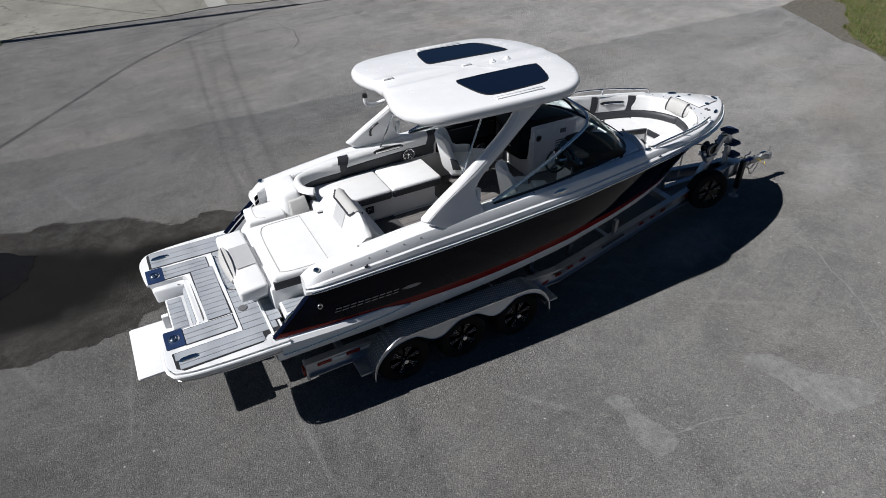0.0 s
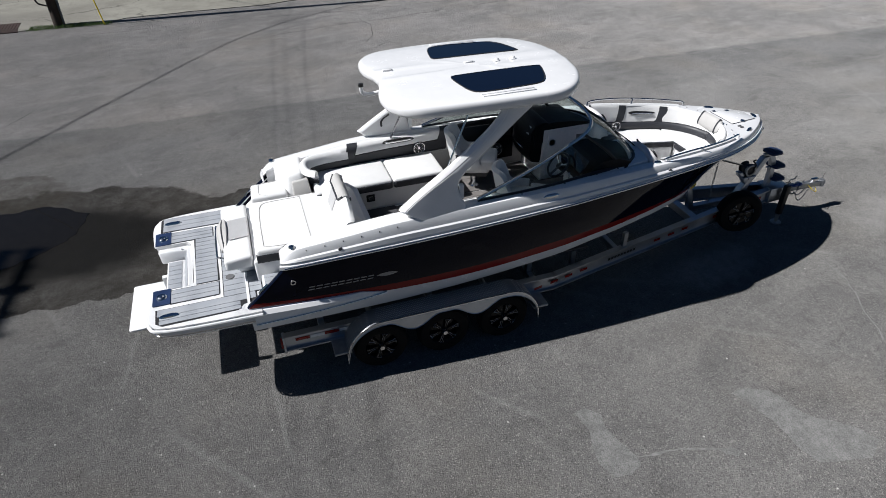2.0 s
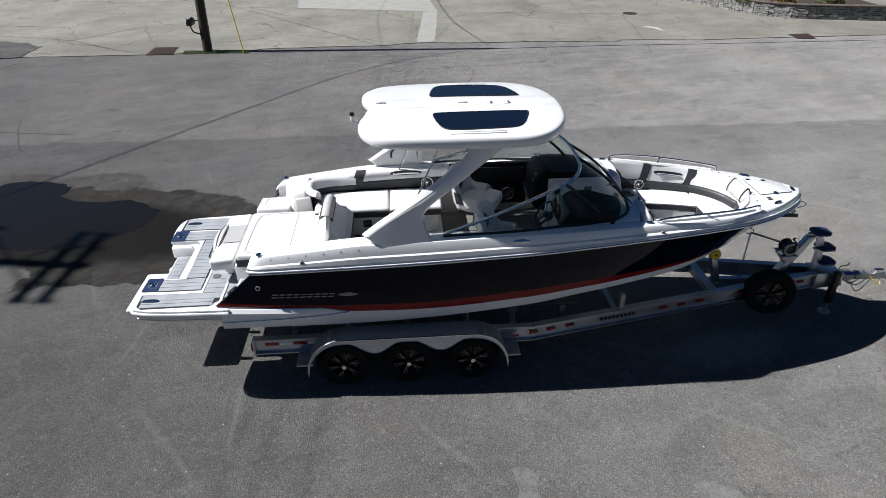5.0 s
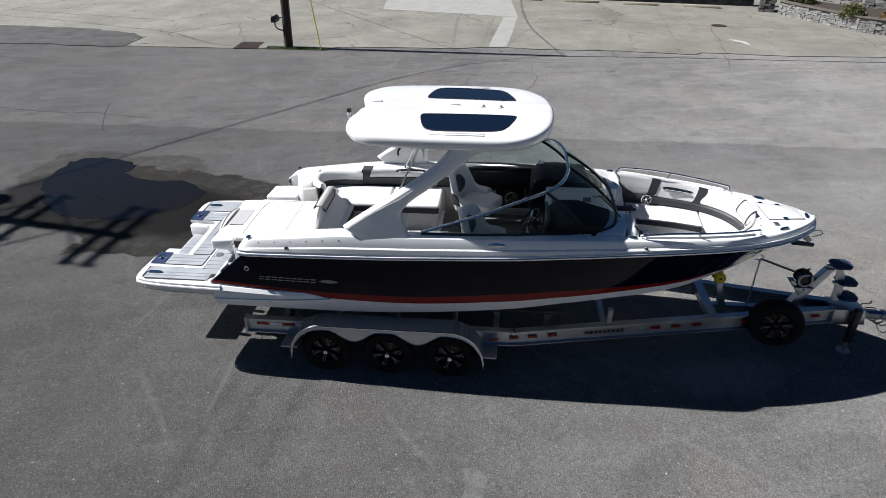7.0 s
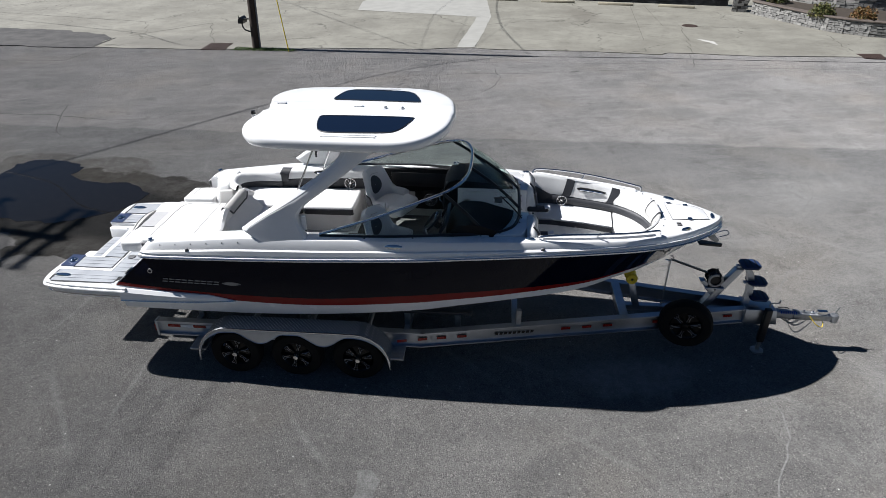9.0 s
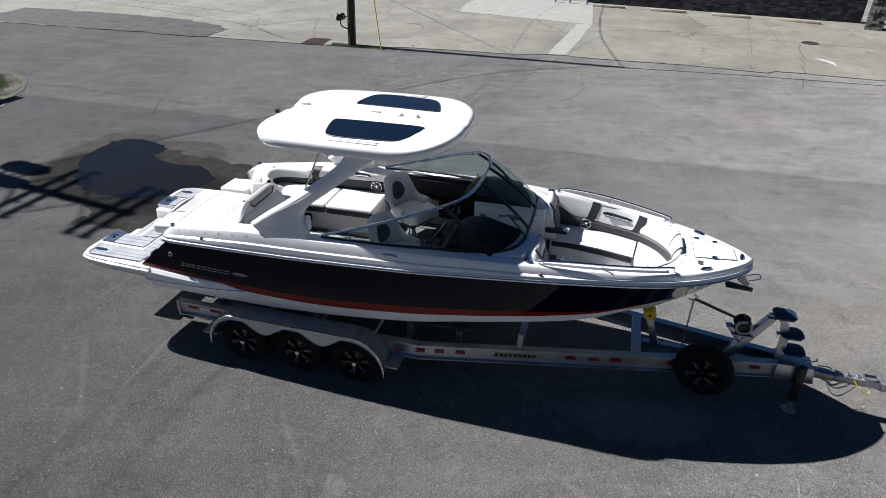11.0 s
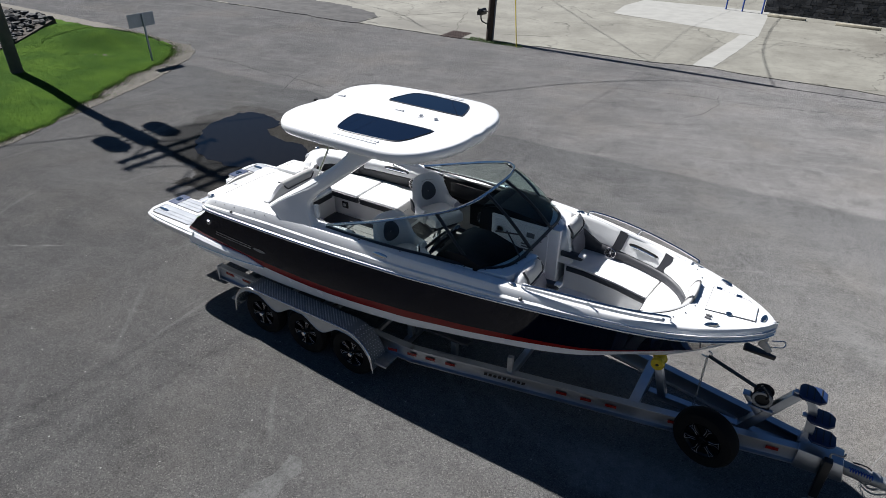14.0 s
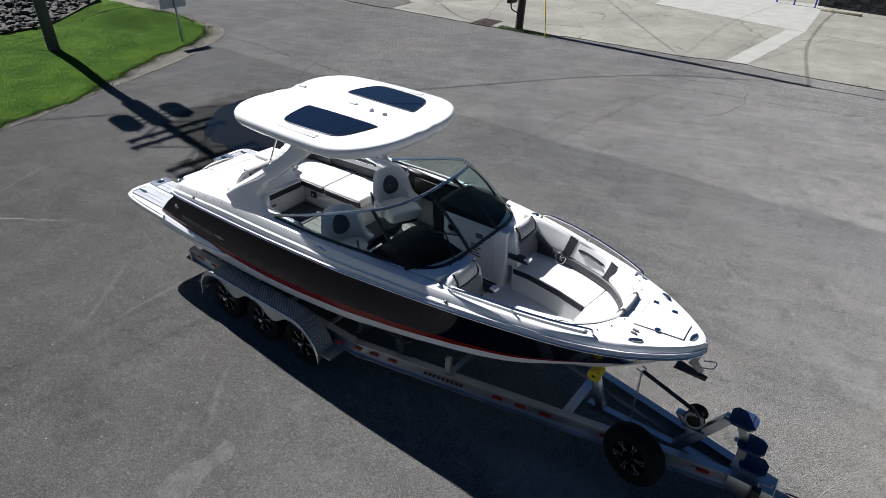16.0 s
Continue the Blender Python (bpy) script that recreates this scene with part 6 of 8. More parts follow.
# the bright edge of one spoke: along the shaft and round its forked tip
SPOKE = ((0.075, -0.016), (0.125, -0.010), (0.160, -0.014), (0.192, -0.036), (0.200, -0.012), (0.184, 0.0), (0.200, 0.012), (0.192, 0.036), (0.160, 0.014), (0.125, 0.010), (0.075, 0.016))
RZ, RH = 0.44, 0.235
for s in (1, -1):
    rail = part("main_rail", beam((1.60, s * 1.02, RZ), (5.36, s * 1.02, RZ), 0.10, RH, flange=0.016), ALU, trailer, "long aluminium I-beam rail")
    join_b = part("tongue_rail", beam((5.33, s * 1.02, RZ), (9.95, s * 0.085, RZ), 0.10, RH, flange=0.016), ALU, trailer, "converging front rail")
    part("rail_end", block(1.585, 1.615, *sorted((s * 0.96, s * 1.08)), RZ - 0.01, RZ + RH + 0.01, 0.004, 1), ALU, rail)
    part("tail_lamp", block(1.555, 1.585, *sorted((s * 0.975, s * 1.065)), RZ + 0.06, RZ + 0.17, 0.008, 2), REFLECTOR, rail, "red tail lamp")
    for x in (1.83, 2.20):
        q = [(x - 0.09, s * 1.0735, RZ + 0.155), (x + 0.09, s * 1.0735, RZ + 0.155), (x + 0.09, s * 1.0735, RZ + 0.20), (x - 0.09, s * 1.0735, RZ + 0.20)]
        part("reflector_strip", plate([(a, b - s * 0.042, c - 0.04) for a, b, c in q], (0, s * 0.004, 0)), REFLECTOR, rail, "red reflective strip", smooth=0)
        part("reflector_strip", plate([(a + 0.19, b - s * 0.042, c - 0.04) for a, b, c in q], (0, s * 0.004, 0)), WHITE, rail, "white reflective strip", smooth=0)
    a, b = Vector((5.36, s * 1.02, 0)), Vector((9.95, s * 0.085, 0))
    way = (b - a).normalized()
    out = Vector((-way.y, way.x, 0)) * s
    if out.y * s < 0:
        out = -out
    for d in (-0.30, -0.02, 0.24, 0.52, 1.98, 2.28, 2.58, 3.30, 4.35):
        p = a + way * d + out * 0.020
        q = [p + way * k + Vector((0, 0, z)) for k, z in ((-0.065, RZ + 0.105), (0.065, RZ + 0.105), (0.065, RZ + 0.145), (-0.065, RZ + 0.145))]
        part("reflector_strip", plate(q, out * 0.004), REFLECTOR, join_b, smooth=0)
    for k in range(9):
        p = a + way * (0.98 + k * 0.062) + out * 0.020
        q = [p + way * u + Vector((0, 0, z)) for u, z in ((0.0, RZ + 0.10), (0.042, RZ + 0.10), (0.05, RZ + 0.14), (0.008, RZ + 0.14))]
        part("rail_mark", plate(q, out * 0.003), BLACK, join_b, "black bar of the rail lettering", smooth=0)
    # carpeted bunk on its posts
    part("bunk", hexa([(1.5, s * 0.62, 0.715), (6.0, s * 0.60, 0.74), (6.0, s * 0.76, 0.79), (1.5, s * 0.78, 0.765), (1.5, s * 0.62, 0.755), (6.0, s * 0.60, 0.78), (6.0, s * 0.76, 0.83), (1.5, s * 0.78, 0.81)], 0.008), VINYL_DARK, trailer, "dark carpeted bunk under the hull")
    for x in (2.1, 3.6, 5.1, 5.8):
        part("bunk_post", block(x - 0.04, x + 0.04, *sorted((s * 0.66, s * 0.74)), 0.52, 0.76, 0.005, 1), GALV, trailer)
    # guide bracket against the hull side
    part("side_bracket", beam((6.60, s * 0.74, 0.67), (6.67, s * 0.73, 0.67), 0.06, 0.24), GALV, trailer)

    # fender: one scalloped skirt over three wheels
    AX = (2.78, 3.635, 4.49)
    R = 0.43
    arc = []
    for k in range(9):
        a = radians(180 - 90 * k / 8)
        arc.append((AX[0] + R * math.cos(a) * 1.06, 0.36 + (R + 0.07) * math.sin(a)))
    for k in range(9):
        a = radians(90 - 90 * k / 8)
        arc.append((AX[2] + R * math.cos(a) * 1.06, 0.36 + (R + 0.07) * math.sin(a)))
    top_rows = [[(x, s * y, z + dz) for y, dz in ((1.10, 0.0), (1.36, 0.0), (1.395, -0.012))] for x, z in arc]
    fender = part("fender", loft(top_rows), TREAD, trailer, "diamond-plate aluminium fender over three wheels")
    xs = [AX[0] - R * 1.06 + i * (AX[2] - AX[0] + 2 * R * 1.06) / 80 for i in range(81)]
    skirt = []
    for x in xs:
        zt2 = np.interp(x, [p[0] for p in arc], [p[1] for p in arc])
        zl = zt2 - 0.055
        for m in ((AX[0] + AX[1]) / 2, (AX[1] + AX[2]) / 2):
            zl = min(zl, zt2 - 0.050 - 0.085 * (1 + math.cos(math.pi * min(1.0, abs(x - m) / 0.36))))
        skirt.append([(x, s * 1.395, zt2 - 0.012), (x, s * 1.40, zt2 - 0.03), (x, s * 1.398, zl)])
    part("fender_skirt", loft(skirt), ALU, fender, "scalloped fender skirt")
    part("fender_edge", tube([r[2] for r in skirt], 0.006, 5), ALU, fender)
    part("fender_rim", tube([(x, s * 1.392, z - 0.004) for x, z in arc], 0.010, 6), CHROME, fender, "bright folded edge of the fender")
    for xb in (AX[0] - 0.50, AX[2] + 0.52):
        part("fender_step", block(xb - 0.11, xb + 0.11, *sorted((s * 1.06, s * 1.34)), 0.42, 0.455, 0.006, 1), GALV, fender)
    for x in AX:
        hub_y = s * 1.30
        w = part("wheel", lathe([(0.245, -s * 0.19), (0.28, -s * 0.20), (0.33, -s * 0.19), (0.355, -s * 0.15), (0.36, -s * 0.10), (0.355, -s * 0.05), (0.33, -s * 0.01), (0.28, 0.0), (0.22, -s * 0.012), (0.205, -s * 0.03)], (x, hub_y, 0.36), "y", 40), RUBBER, trailer, "black trailer wheel with machined spokes")
        part("rim", lathe([(0.21, -s * 0.02), (0.20, -s * 0.035), (0.18, -s * 0.07), (0.06, -s * 0.05), (0.0, -s * 0.045)], (x, hub_y, 0.36), "y", 32), RIM_BLACK, w, "gloss black rim")
        part("hub_cap", lathe([(0.0, s * 0.03), (0.03, s * 0.028), (0.042, s * 0.005), (0.045, -s * 0.05)], (x, hub_y, 0.36), "y", 18), CHROME, w, "chrome hub cap")
        for k in range(6):
            a = 2 * math.pi * k / 6 + 0.25
            c, d = math.cos(a), math.sin(a)
            part("spoke_edge", tube([(x + r * c - o * d, hub_y - s * (0.030 - 0.09 * (r - 0.06)), 0.36 + r * d + o * c) for r, o in SPOKE], 0.0021, 4), MACHINED, w)
            part("spoke", hexa([(x + r * c - o * t * d, hub_y - s * yy, 0.36 + r * d + o * t * c) for yy in (0.05, 0.026) for r, o, t in ((0.05, -1, 0.02), (0.195, -1, 0.034), (0.195, 1, 0.034), (0.05, 1, 0.02))], 0.004, 1), RIM_BLACK, w)
for x in (2.78, 3.635, 4.49):
    part("axle", tube([(x, -1.15, 0.36), (x, 1.15, 0.36)], 0.04, 10), GALV, trailer, "galvanised axle tube")
for x in (2.1, 3.6, 5.1, 6.6):
    w = 1.0 if x < 6 else 0.74
    part("cross_member", beam((x, -w, 0.47), (x, w, 0.47), 0.08, 0.10), ALU, trailer, "aluminium cross member")
# front keel support with its yellow roller, and the cross tube
part("cross_member", beam((8.12, -0.42, 0.56), (8.12, 0.42, 0.56), 0.12, 0.12), ALU, trailer)
part("keel_post", hexa([(8.32, -0.05, 0.56), (8.42, -0.05, 0.56), (8.42, 0.05, 0.56), (8.32, 0.05, 0.56), (8.19, -0.05, 1.02), (8.28, -0.05, 1.02), (8.28, 0.05, 1.02), (8.19, 0.05, 1.02)], 0.006), ALU, trailer)
roller = lathe([(0.02, -0.09), (0.075, -0.09), (0.085, -0.06), (0.055, -0.01), (0.055, 0.01), (0.085, 0.06), (0.075, 0.09), (0.02, 0.09)], (8.235, 0, 1.055), "y", 20)
part("keel_roller", roller, YELLOW, trailer, "yellow keel roller")
part("centre_tube", beam((8.2, 0, 0.50), (9.9, 0, 0.50), 0.09, 0.09), ALU, trailer)
# coupler end
part("tongue_box", hexa([(9.86, -0.17, 0.42), (10.35, -0.13, 0.42), (10.35, 0.13, 0.42), (9.86, 0.17, 0.42), (9.86, -0.17, 0.69), (10.30, -0.13, 0.66), (10.30, 0.13, 0.66), (9.86, 0.17, 0.69)], 0.01, 2), ALU, trailer, "aluminium tongue box")
coupler = part("coupler", hexa([(10.30, -0.06, 0.48), (11.15, -0.045, 0.45), (11.15, 0.045, 0.45), (10.30, 0.06, 0.48), (10.30, -0.06, 0.59), (11.15, -0.045, 0.54), (11.15, 0.045, 0.54), (10.30, 0.06, 0.59)], 0.012, 2), GALV, trailer, "galvanised surge coupler")
part("coupler_latch", block(10.92, 11.06, -0.03, 0.03, 0.54, 0.61, 0.01, 2), CHROME, coupler)
part("coupler_socket", lathe([(0.0, 0.07), (0.05, 0.06), (0.065, 0.02), (0.065, -0.05)], (11.17, 0, 0.49), "z", 16), GALV, coupler)
part("hitch_pin", tube([(11.18, 0.02, 0.53), (11.23, 0.03, 0.66)], 0.008, 6), CHROME, coupler)
for k, (y0, drop, reach) in enumerate(((0.10, 0.16, 0.30), (-0.11, 0.20, 0.36), (0.04, 0.12, 0.24), (-0.07, 0.10, 0.30), (0.08, 0.07, 0.22))):
    pts = [(10.50 + reach * t / 18, y0 * (1 - 0.5 * t / 18), 0.47 - drop * math.sin(math.pi * t / 18)) for t in range(19)]
    for i in range(18):
        a, b = Vector(pts[i]), Vector(pts[i + 1])
        mid, way = (a + b) / 2, (b - a).normalized()
        side = Vector((0, 1, 0)) if i % 2 else way.cross(Vector((0, 1, 0)))
        part("chain_link", tube([mid + way * 0.017 * math.cos(w) + side * 0.009 * math.sin(w) for w in [2 * math.pi * j / 8 for j in range(8)]], 0.0035, 5, True), GALV, trailer)
coil = [(10.36 + 0.22 * t / 60, -0.10 + 0.022 * math.cos(t * 0.9), 0.62 + 0.022 * math.sin(t * 0.9)) for t in range(61)]
part("brake_cable_coil", tube(coil, 0.006, 5), BLUE_PAINT, trailer, "blue coiled breakaway cable")
part("coupler_collar", lathe([(0.055, -0.04), (0.075, -0.035), (0.075, 0.035), (0.055, 0.04)], (10.62, 0, 0.53), "x", 16), GALV, coupler)
part("coupler_bolt", lathe([(0.0, 0.02), (0.014, 0.018), (0.016, 0.0)], (10.74, 0.0, 0.58), "z", 8), CHROME, coupler)
part("coupler_bolt", lathe([(0.0, 0.02), (0.014, 0.018), (0.016, 0.0)], (10.86, 0.0, 0.573), "z", 8), CHROME, coupler)
part("wiring_loop", tube(curve([(10.4, 0.05, 0.60), (10.56, 0.10, 0.56), (10.66, 0.12, 0.42), (10.58, 0.06, 0.36), (10.45, 0.03, 0.44)], 5), 0.008, 6), BLACK, trailer, "black wiring loop")
part("wiring_loop", tube(curve([(10.80, -0.04, 0.55), (10.90, -0.12, 0.44), (11.0, -0.10, 0.40), (11.02, -0.02, 0.47)], 5), 0.006, 6), YELLOW, trailer, "yellow breakaway cable")
jack = part("tongue_jack", block(10.10, 10.19, -0.26, -0.17, 0.18, 0.74, 0.015, 2), BLACK, trailer, "black tongue jack beside the rail")
part("jack_foot", lathe([(0.0, 0.0), (0.09, 0.0), (0.09, 0.02), (0.03, 0.03), (0.03, 0.2)], (10.145, -0.215, 0.0), "z", 16), GALV, jack)
part("jack_crank", tube(curve([(10.145, -0.215, 0.78), (10.145, -0.215, 0.84), (10.245, -0.215, 0.85), (10.255, -0.215, 0.90)], 3), 0.010, 6), GALV, jack)
# spare wheel on the near rail
spare = part("spare_wheel", lathe([(0.245, 0.10), (0.28, 0.11), (0.33, 0.10), (0.355, 0.06), (0.36, 0.0), (0.355, -0.06), (0.33, -0.10), (0.28, -0.11), (0.22, -0.095), (0.205, -0.07)], (0, 0, 0), "y", 40), RUBBER, trailer, "black spare wheel on the rail")
SPARE = Matrix.Translation((8.96, -0.46, 0.62)) @ Matrix.Rotation(radians(-14), 4, "Z")
kids = [part("rim", lathe([(0.21, -0.08), (0.19, -0.06), (0.06, -0.05), (0.0, -0.055)], (0, 0, 0), "y", 32), RIM_BLACK, spare, "gloss black rim")]
for k in range(6):
    a = 2 * math.pi * k / 6 + 0.3
    c, d = math.cos(a), math.sin(a)
    kids.append(part("spoke_edge", tube([(r * c - o * d, -0.088 - 0.03 * (r - 0.06), r * d + o * c) for r, o in SPOKE], 0.0021, 4), MACHINED, spare))
    kids.append(part("spoke", hexa([(r * c - o * t * d, yy, r * d + o * t * c) for yy in (-0.06, -0.083) for r, o, t in ((0.05, -1, 0.018), (0.195, -1, 0.036), (0.195, 1, 0.036), (0.05, 1, 0.018))], 0.004, 1), RIM_BLACK, spare))
kids.append(part("hub_cap", lathe([(0.0, -0.098), (0.034, -0.096), (0.044, -0.085), (0.046, -0.06)], (0, 0, 0), "y", 18), RIM_BLACK, spare))
spare.matrix_basis = SPARE
for ob in kids:
    ob.matrix_parent_inverse = Matrix.Identity(4)
part("spare_bracket", block(8.90, 9.02, -0.36, -0.28, 0.44, 0.72, 0.01, 2), GALV, trailer)
# winch stand, winch, strap, steps
part("winch_post", hexa([(9.20, -0.06, 0.55), (9.32, -0.06, 0.55), (9.32, 0.06, 0.55), (9.20, 0.06, 0.55), (9.63, -0.05, 1.27), (9.74, -0.05, 1.27), (9.74, 0.05, 1.27), (9.63, 0.05, 1.27)], 0.008, 2), ALU, trailer, "slanted aluminium winch post")
part("winch_brace", hexa([(9.40, -0.05, 0.78), (9.48, -0.05, 0.84), (9.48, 0.05, 0.84), (9.40, 0.05, 0.78), (9.18, -0.05, 1.06), (9.26, -0.05, 1.06), (9.26, 0.05, 1.06), (9.18, 0.05, 1.06)], 0.006), ALU, trailer)
winch = part("winch", lathe([(0.03, -0.07), (0.095, -0.07), (0.105, -0.055), (0.07, -0.045), (0.07, 0.045), (0.105, 0.055), (0.095, 0.07), (0.03, 0.07)], (9.38, 0.03, 1.09), "y", 24), BLACK, trailer, "black winch with grey flange")
part("winch_guard", lathe([(0.076, -0.088), (0.102, -0.088), (0.108, -0.080), (0.102, -0.072), (0.076, -0.072)], (9.38, 0.0, 1.09), "y", 24), GALV, winch, "pale grey ring of the winch housing")
part("winch_flange", tube([(9.38 + 0.085 * math.cos(2 * math.pi * k / 22), -0.045, 1.09 + 0.085 * math.sin(2 * math.pi * k / 22)) for k in range(22)], 0.011, 6, True), GALV, winch, "grey winch flange")
part("winch_cheek", hexa([(9.30, -0.062, 0.97), (9.48, -0.062, 0.97), (9.48, -0.05, 0.97), (9.30, -0.05, 0.97), (9.32, -0.062, 1.18), (9.44, -0.062, 1.20), (9.44, -0.05, 1.20), (9.32, -0.05, 1.18)], 0.004, 1), BLACK, winch)
part("winch_plate", block(9.26, 9.52, -0.09, 0.10, 0.95, 0.975, 0.006, 1), ALU, winch)
part("winch_crank", tube(curve([(9.42, -0.08, 1.12), (9.42, -0.11, 1.20), (9.34, -0.11, 1.29), (9.34, -0.16, 1.33)], 3), 0.012, 6), BLACK, winch)
part("winch_strap", hexa([(8.74, -0.025, 1.36), (8.74, 0.025, 1.36), (9.29, 0.045, 1.15), (9.29, -0.005, 1.15), (8.74, -0.025, 1.375), (8.74, 0.025, 1.375), (9.29, 0.045, 1.165), (9.29, -0.005, 1.165)]), BLACK, trailer, "black winch strap to the bow eye")
for k in range(22):
    z = 1.34 - k * 0.038
    bm = tube([(8.73 + (0.012 * math.cos(a) if k % 2 else 0), (0 if k % 2 else 0.012 * math.cos(a)), z + 0.026 * math.sin(a)) for a in [2 * math.pi * j / 8 for j in range(8)]], 0.005, 5, True)
    part("chain_link", bm, GALV, trailer)
post = [(9.74, 1.30), (9.83, 1.22), (9.88, 1.05), (9.90, 0.85), (9.88, 0.66)]
part("step_post", loft([[(x - 0.045, -0.035, z), (x + 0.045, -0.035, z), (x + 0.045, 0.035, z), (x - 0.045, 0.035, z)] for x, z in [(p[0], p[1]) for p in curve(post, 4)]], True, True), ALU, trailer, "curved aluminium step post", smooth=50)
for x, z in ((9.80, 1.335), (9.95, 1.07), (10.03, 0.82)):
    out = [(x - 0.12, -0.08), (x - 0.08, -0.13), (x + 0.09, -0.13), (x + 0.145, -0.07), (x + 0.145, 0.07), (x + 0.09, 0.13), (x - 0.08, 0.13), (x - 0.12, 0.08)]
    st = part("boarding_step", prism(out, z - 0.02, z + 0.012, 0.008, 2), BLUE_PAD, trailer, "dark blue padded boarding step")
    for k in (-0.05, 0.02, 0.09):
        part("step_rib", block(x + k - 0.005, x + k + 0.005, -0.10, 0.10, z + 0.013, z + 0.018), BLACK, st, smooth=0)
    part("step_arm", block(x - 0.16, x - 0.02, -0.03, 0.03, z - 0.045, z - 0.02, 0.004, 1), ALU, st)


# ---- ground ----
def structure(ob, label):
    return tagged(ob, label, kind="structure")


def inside(x, y, poly):
    hit = False
    for (x1, y1), (x2, y2) in zip(poly, poly[1:] + poly[:1]):
        if (y1 > y) != (y2 > y) and x < (x2 - x1) * (y - y1) / (y2 - y1) + x1:
            hit = not hit
    return hit


bm = bmesh.new()
for x0, x1 in ((-900, -40), (-40, 60), (60, 900)):
    for y0, y1 in ((-900, -30), (-30, 60), (60, 900)):
        bm.faces.new([bm.verts.new(p) for p in ((x0, y0, 0), (x1, y0, 0), (x1, y1, 0), (x0, y1, 0))])
bmesh.ops.remove_doubles(bm, verts=bm.verts, dist=0.001)
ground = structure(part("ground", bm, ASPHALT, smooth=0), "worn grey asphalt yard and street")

def ragged(outline, amp, near, step=0.22):
    """The outline with an uneven edge, inside a stretch of the plan."""
    out = []
    for (x1, y1), (x2, y2) in zip(outline, outline[1:] + outline[:1]):
        n = max(1, int(math.hypot(x2 - x1, y2 - y1) / step)) if near(x1, y1) and near(x2, y2) else 1
        for k in range(n):
            x, y = x1 + (x2 - x1) * k / n, y1 + (y2 - y1) * k / n
            if n > 1:
                v = noise.noise_vector(Vector((x * 1.1, y * 1.1, 3.0))) * amp + noise.noise_vector(Vector((x * 4.0, y * 4.0, 7.0))) * amp * 0.6
                x, y = x + v.x, y + v.y
            out.append((x, y))
    return out


# concrete forecourt beyond the street
lot = [(-60, 18.9), (-17.3, 18.5), (-11.2, 18.3), (-8.8, 18.22), (-5.0, 18.2), (-2.5, 18.25), (-1.9, 18.7), (0.5, 18.79), (2.9, 18.76), (4.45, 19.1), (5.2, 19.15), (6.3, 18.86), (9.9, 18.8), (12.72, 18.34), (13.1, 18.74), (16.4, 18.36), (20.0, 18.42), (60, 18.3), (60, 60), (-60, 60)]
street_near = lambda x, y: -30 < x < 30 and y < 30
lot_ob = structure(part("pavement_forecourt", prism(ragged(lot, 0.05, street_near, 0.25), -0.1, 0.025), CONCRETE, smooth=0), "aged cracked concrete forecourt")
lip = [(6.4, 17.78, 0.02), (7.6, 17.76, 0.03), (9.0, 17.78, 0.03), (12.0, 17.81, 0.028), (16.2, 17.65, 0.026), (19.3, 17.6, 0.024), (40, 17.4, 0.024)]
part("asphalt_lip", loft([[(x, y - w, 0.003), (x, y - 0.6 * w, 0.012), (x, y + 0.6 * w, 0.012), (x, y + w, 0.003)] for x, y, w in lip]), SEAM, lot_ob, "dark tar joint along the kerb line", smooth=0)
part("asphalt_patch", prism(ragged([(-26, 22.5), (-20, 22.26), (-15.4, 21.9), (-12.3, 20.85), (-11.4, 20.1), (-11.3, 19.0), (-11.2, 18.3), (-12.8, 18.15), (-15.5, 18.3), (-17.2, 18.45), (-26, 18.75)], 0.22, lambda x, y: True, 0.3), 0.0, 0.032), PATCH, lot_ob, "dark asphalt driveway patch", smooth=0)
part("pale_slab", prism(ragged([(4.45, 19.12), (5.2, 19.17), (5.75, 26.2), (5.0, 26.2)], 0.04, lambda x, y: True, 0.3), 0.0, 0.030), NEW_CONCRETE, lot_ob, "pale concrete strip", smooth=0)
part("pale_slab", prism([(5.76, 26.24), (5.0, 26.34), (1.0, 27.45), (-1.7, 28.1), (-2.0, 30.9), (-1.6, 33.5), (5.3, 33.5)], 0.0, 0.029), NEW_CONCRETE, lot_ob, "pale concrete slab", smooth=0)


def tar_line(pts, wide=0.022, z=0.029):
    rows = [[(x - wide * 0.2, y - wide / 2, z), (x + wide * 0.2, y + wide / 2, z)] if abs(pts[-1][0] - pts[0][0]) > abs(pts[-1][1] - pts[0][1]) else [(x - wide / 2, y, z), (x + wide / 2, y, z)] for x, y in pts]
    part("joint_line", loft(rows), JOINT, lot_ob, smooth=0)


def wavy(a, b, n=16, amp=0.05, seed=0):
    rnd = random.Random(seed)
    return [(a[0] + (b[0] - a[0]) * i / n + rnd.uniform(-amp, amp), a[1] + (b[1] - a[1]) * i / n + rnd.uniform(-amp, amp)) for i in range(n + 1)]


tar_line(wavy((5.9, 26.08), (13.0, 24.72), 14, 0.02, 1))
tar_line(wavy((13.0, 24.72), (19.0, 23.8), 10, 0.02, 5))
tar_line(wavy((14.3, 30.1), (14.08, 24.3), 8, 0.01, 6))
tar_line(wavy((13.5, 30.0), (12.55, 21.0), 12, 0.01, 10), 0.016)
tar_line(wavy((-22.8, 26.7), (-11.8, 24.0), 22, 0.06, 2), 0.05)
tar_line(wavy((-22.9, 26.7), (-21.7, 30.4), 8, 0.04, 3), 0.05)
tar_line(wavy((-11.8, 24.0), (-10.5, 21.4), 10, 0.10, 4), 0.03)
tar_line(wavy((-10.9, 20.6), (-8.3, 23.9), 10, 0.04, 12), 0.085)
tar_line(wavy((-8.3, 23.9), (-6.4, 19.4), 12, 0.10, 13), 0.04)
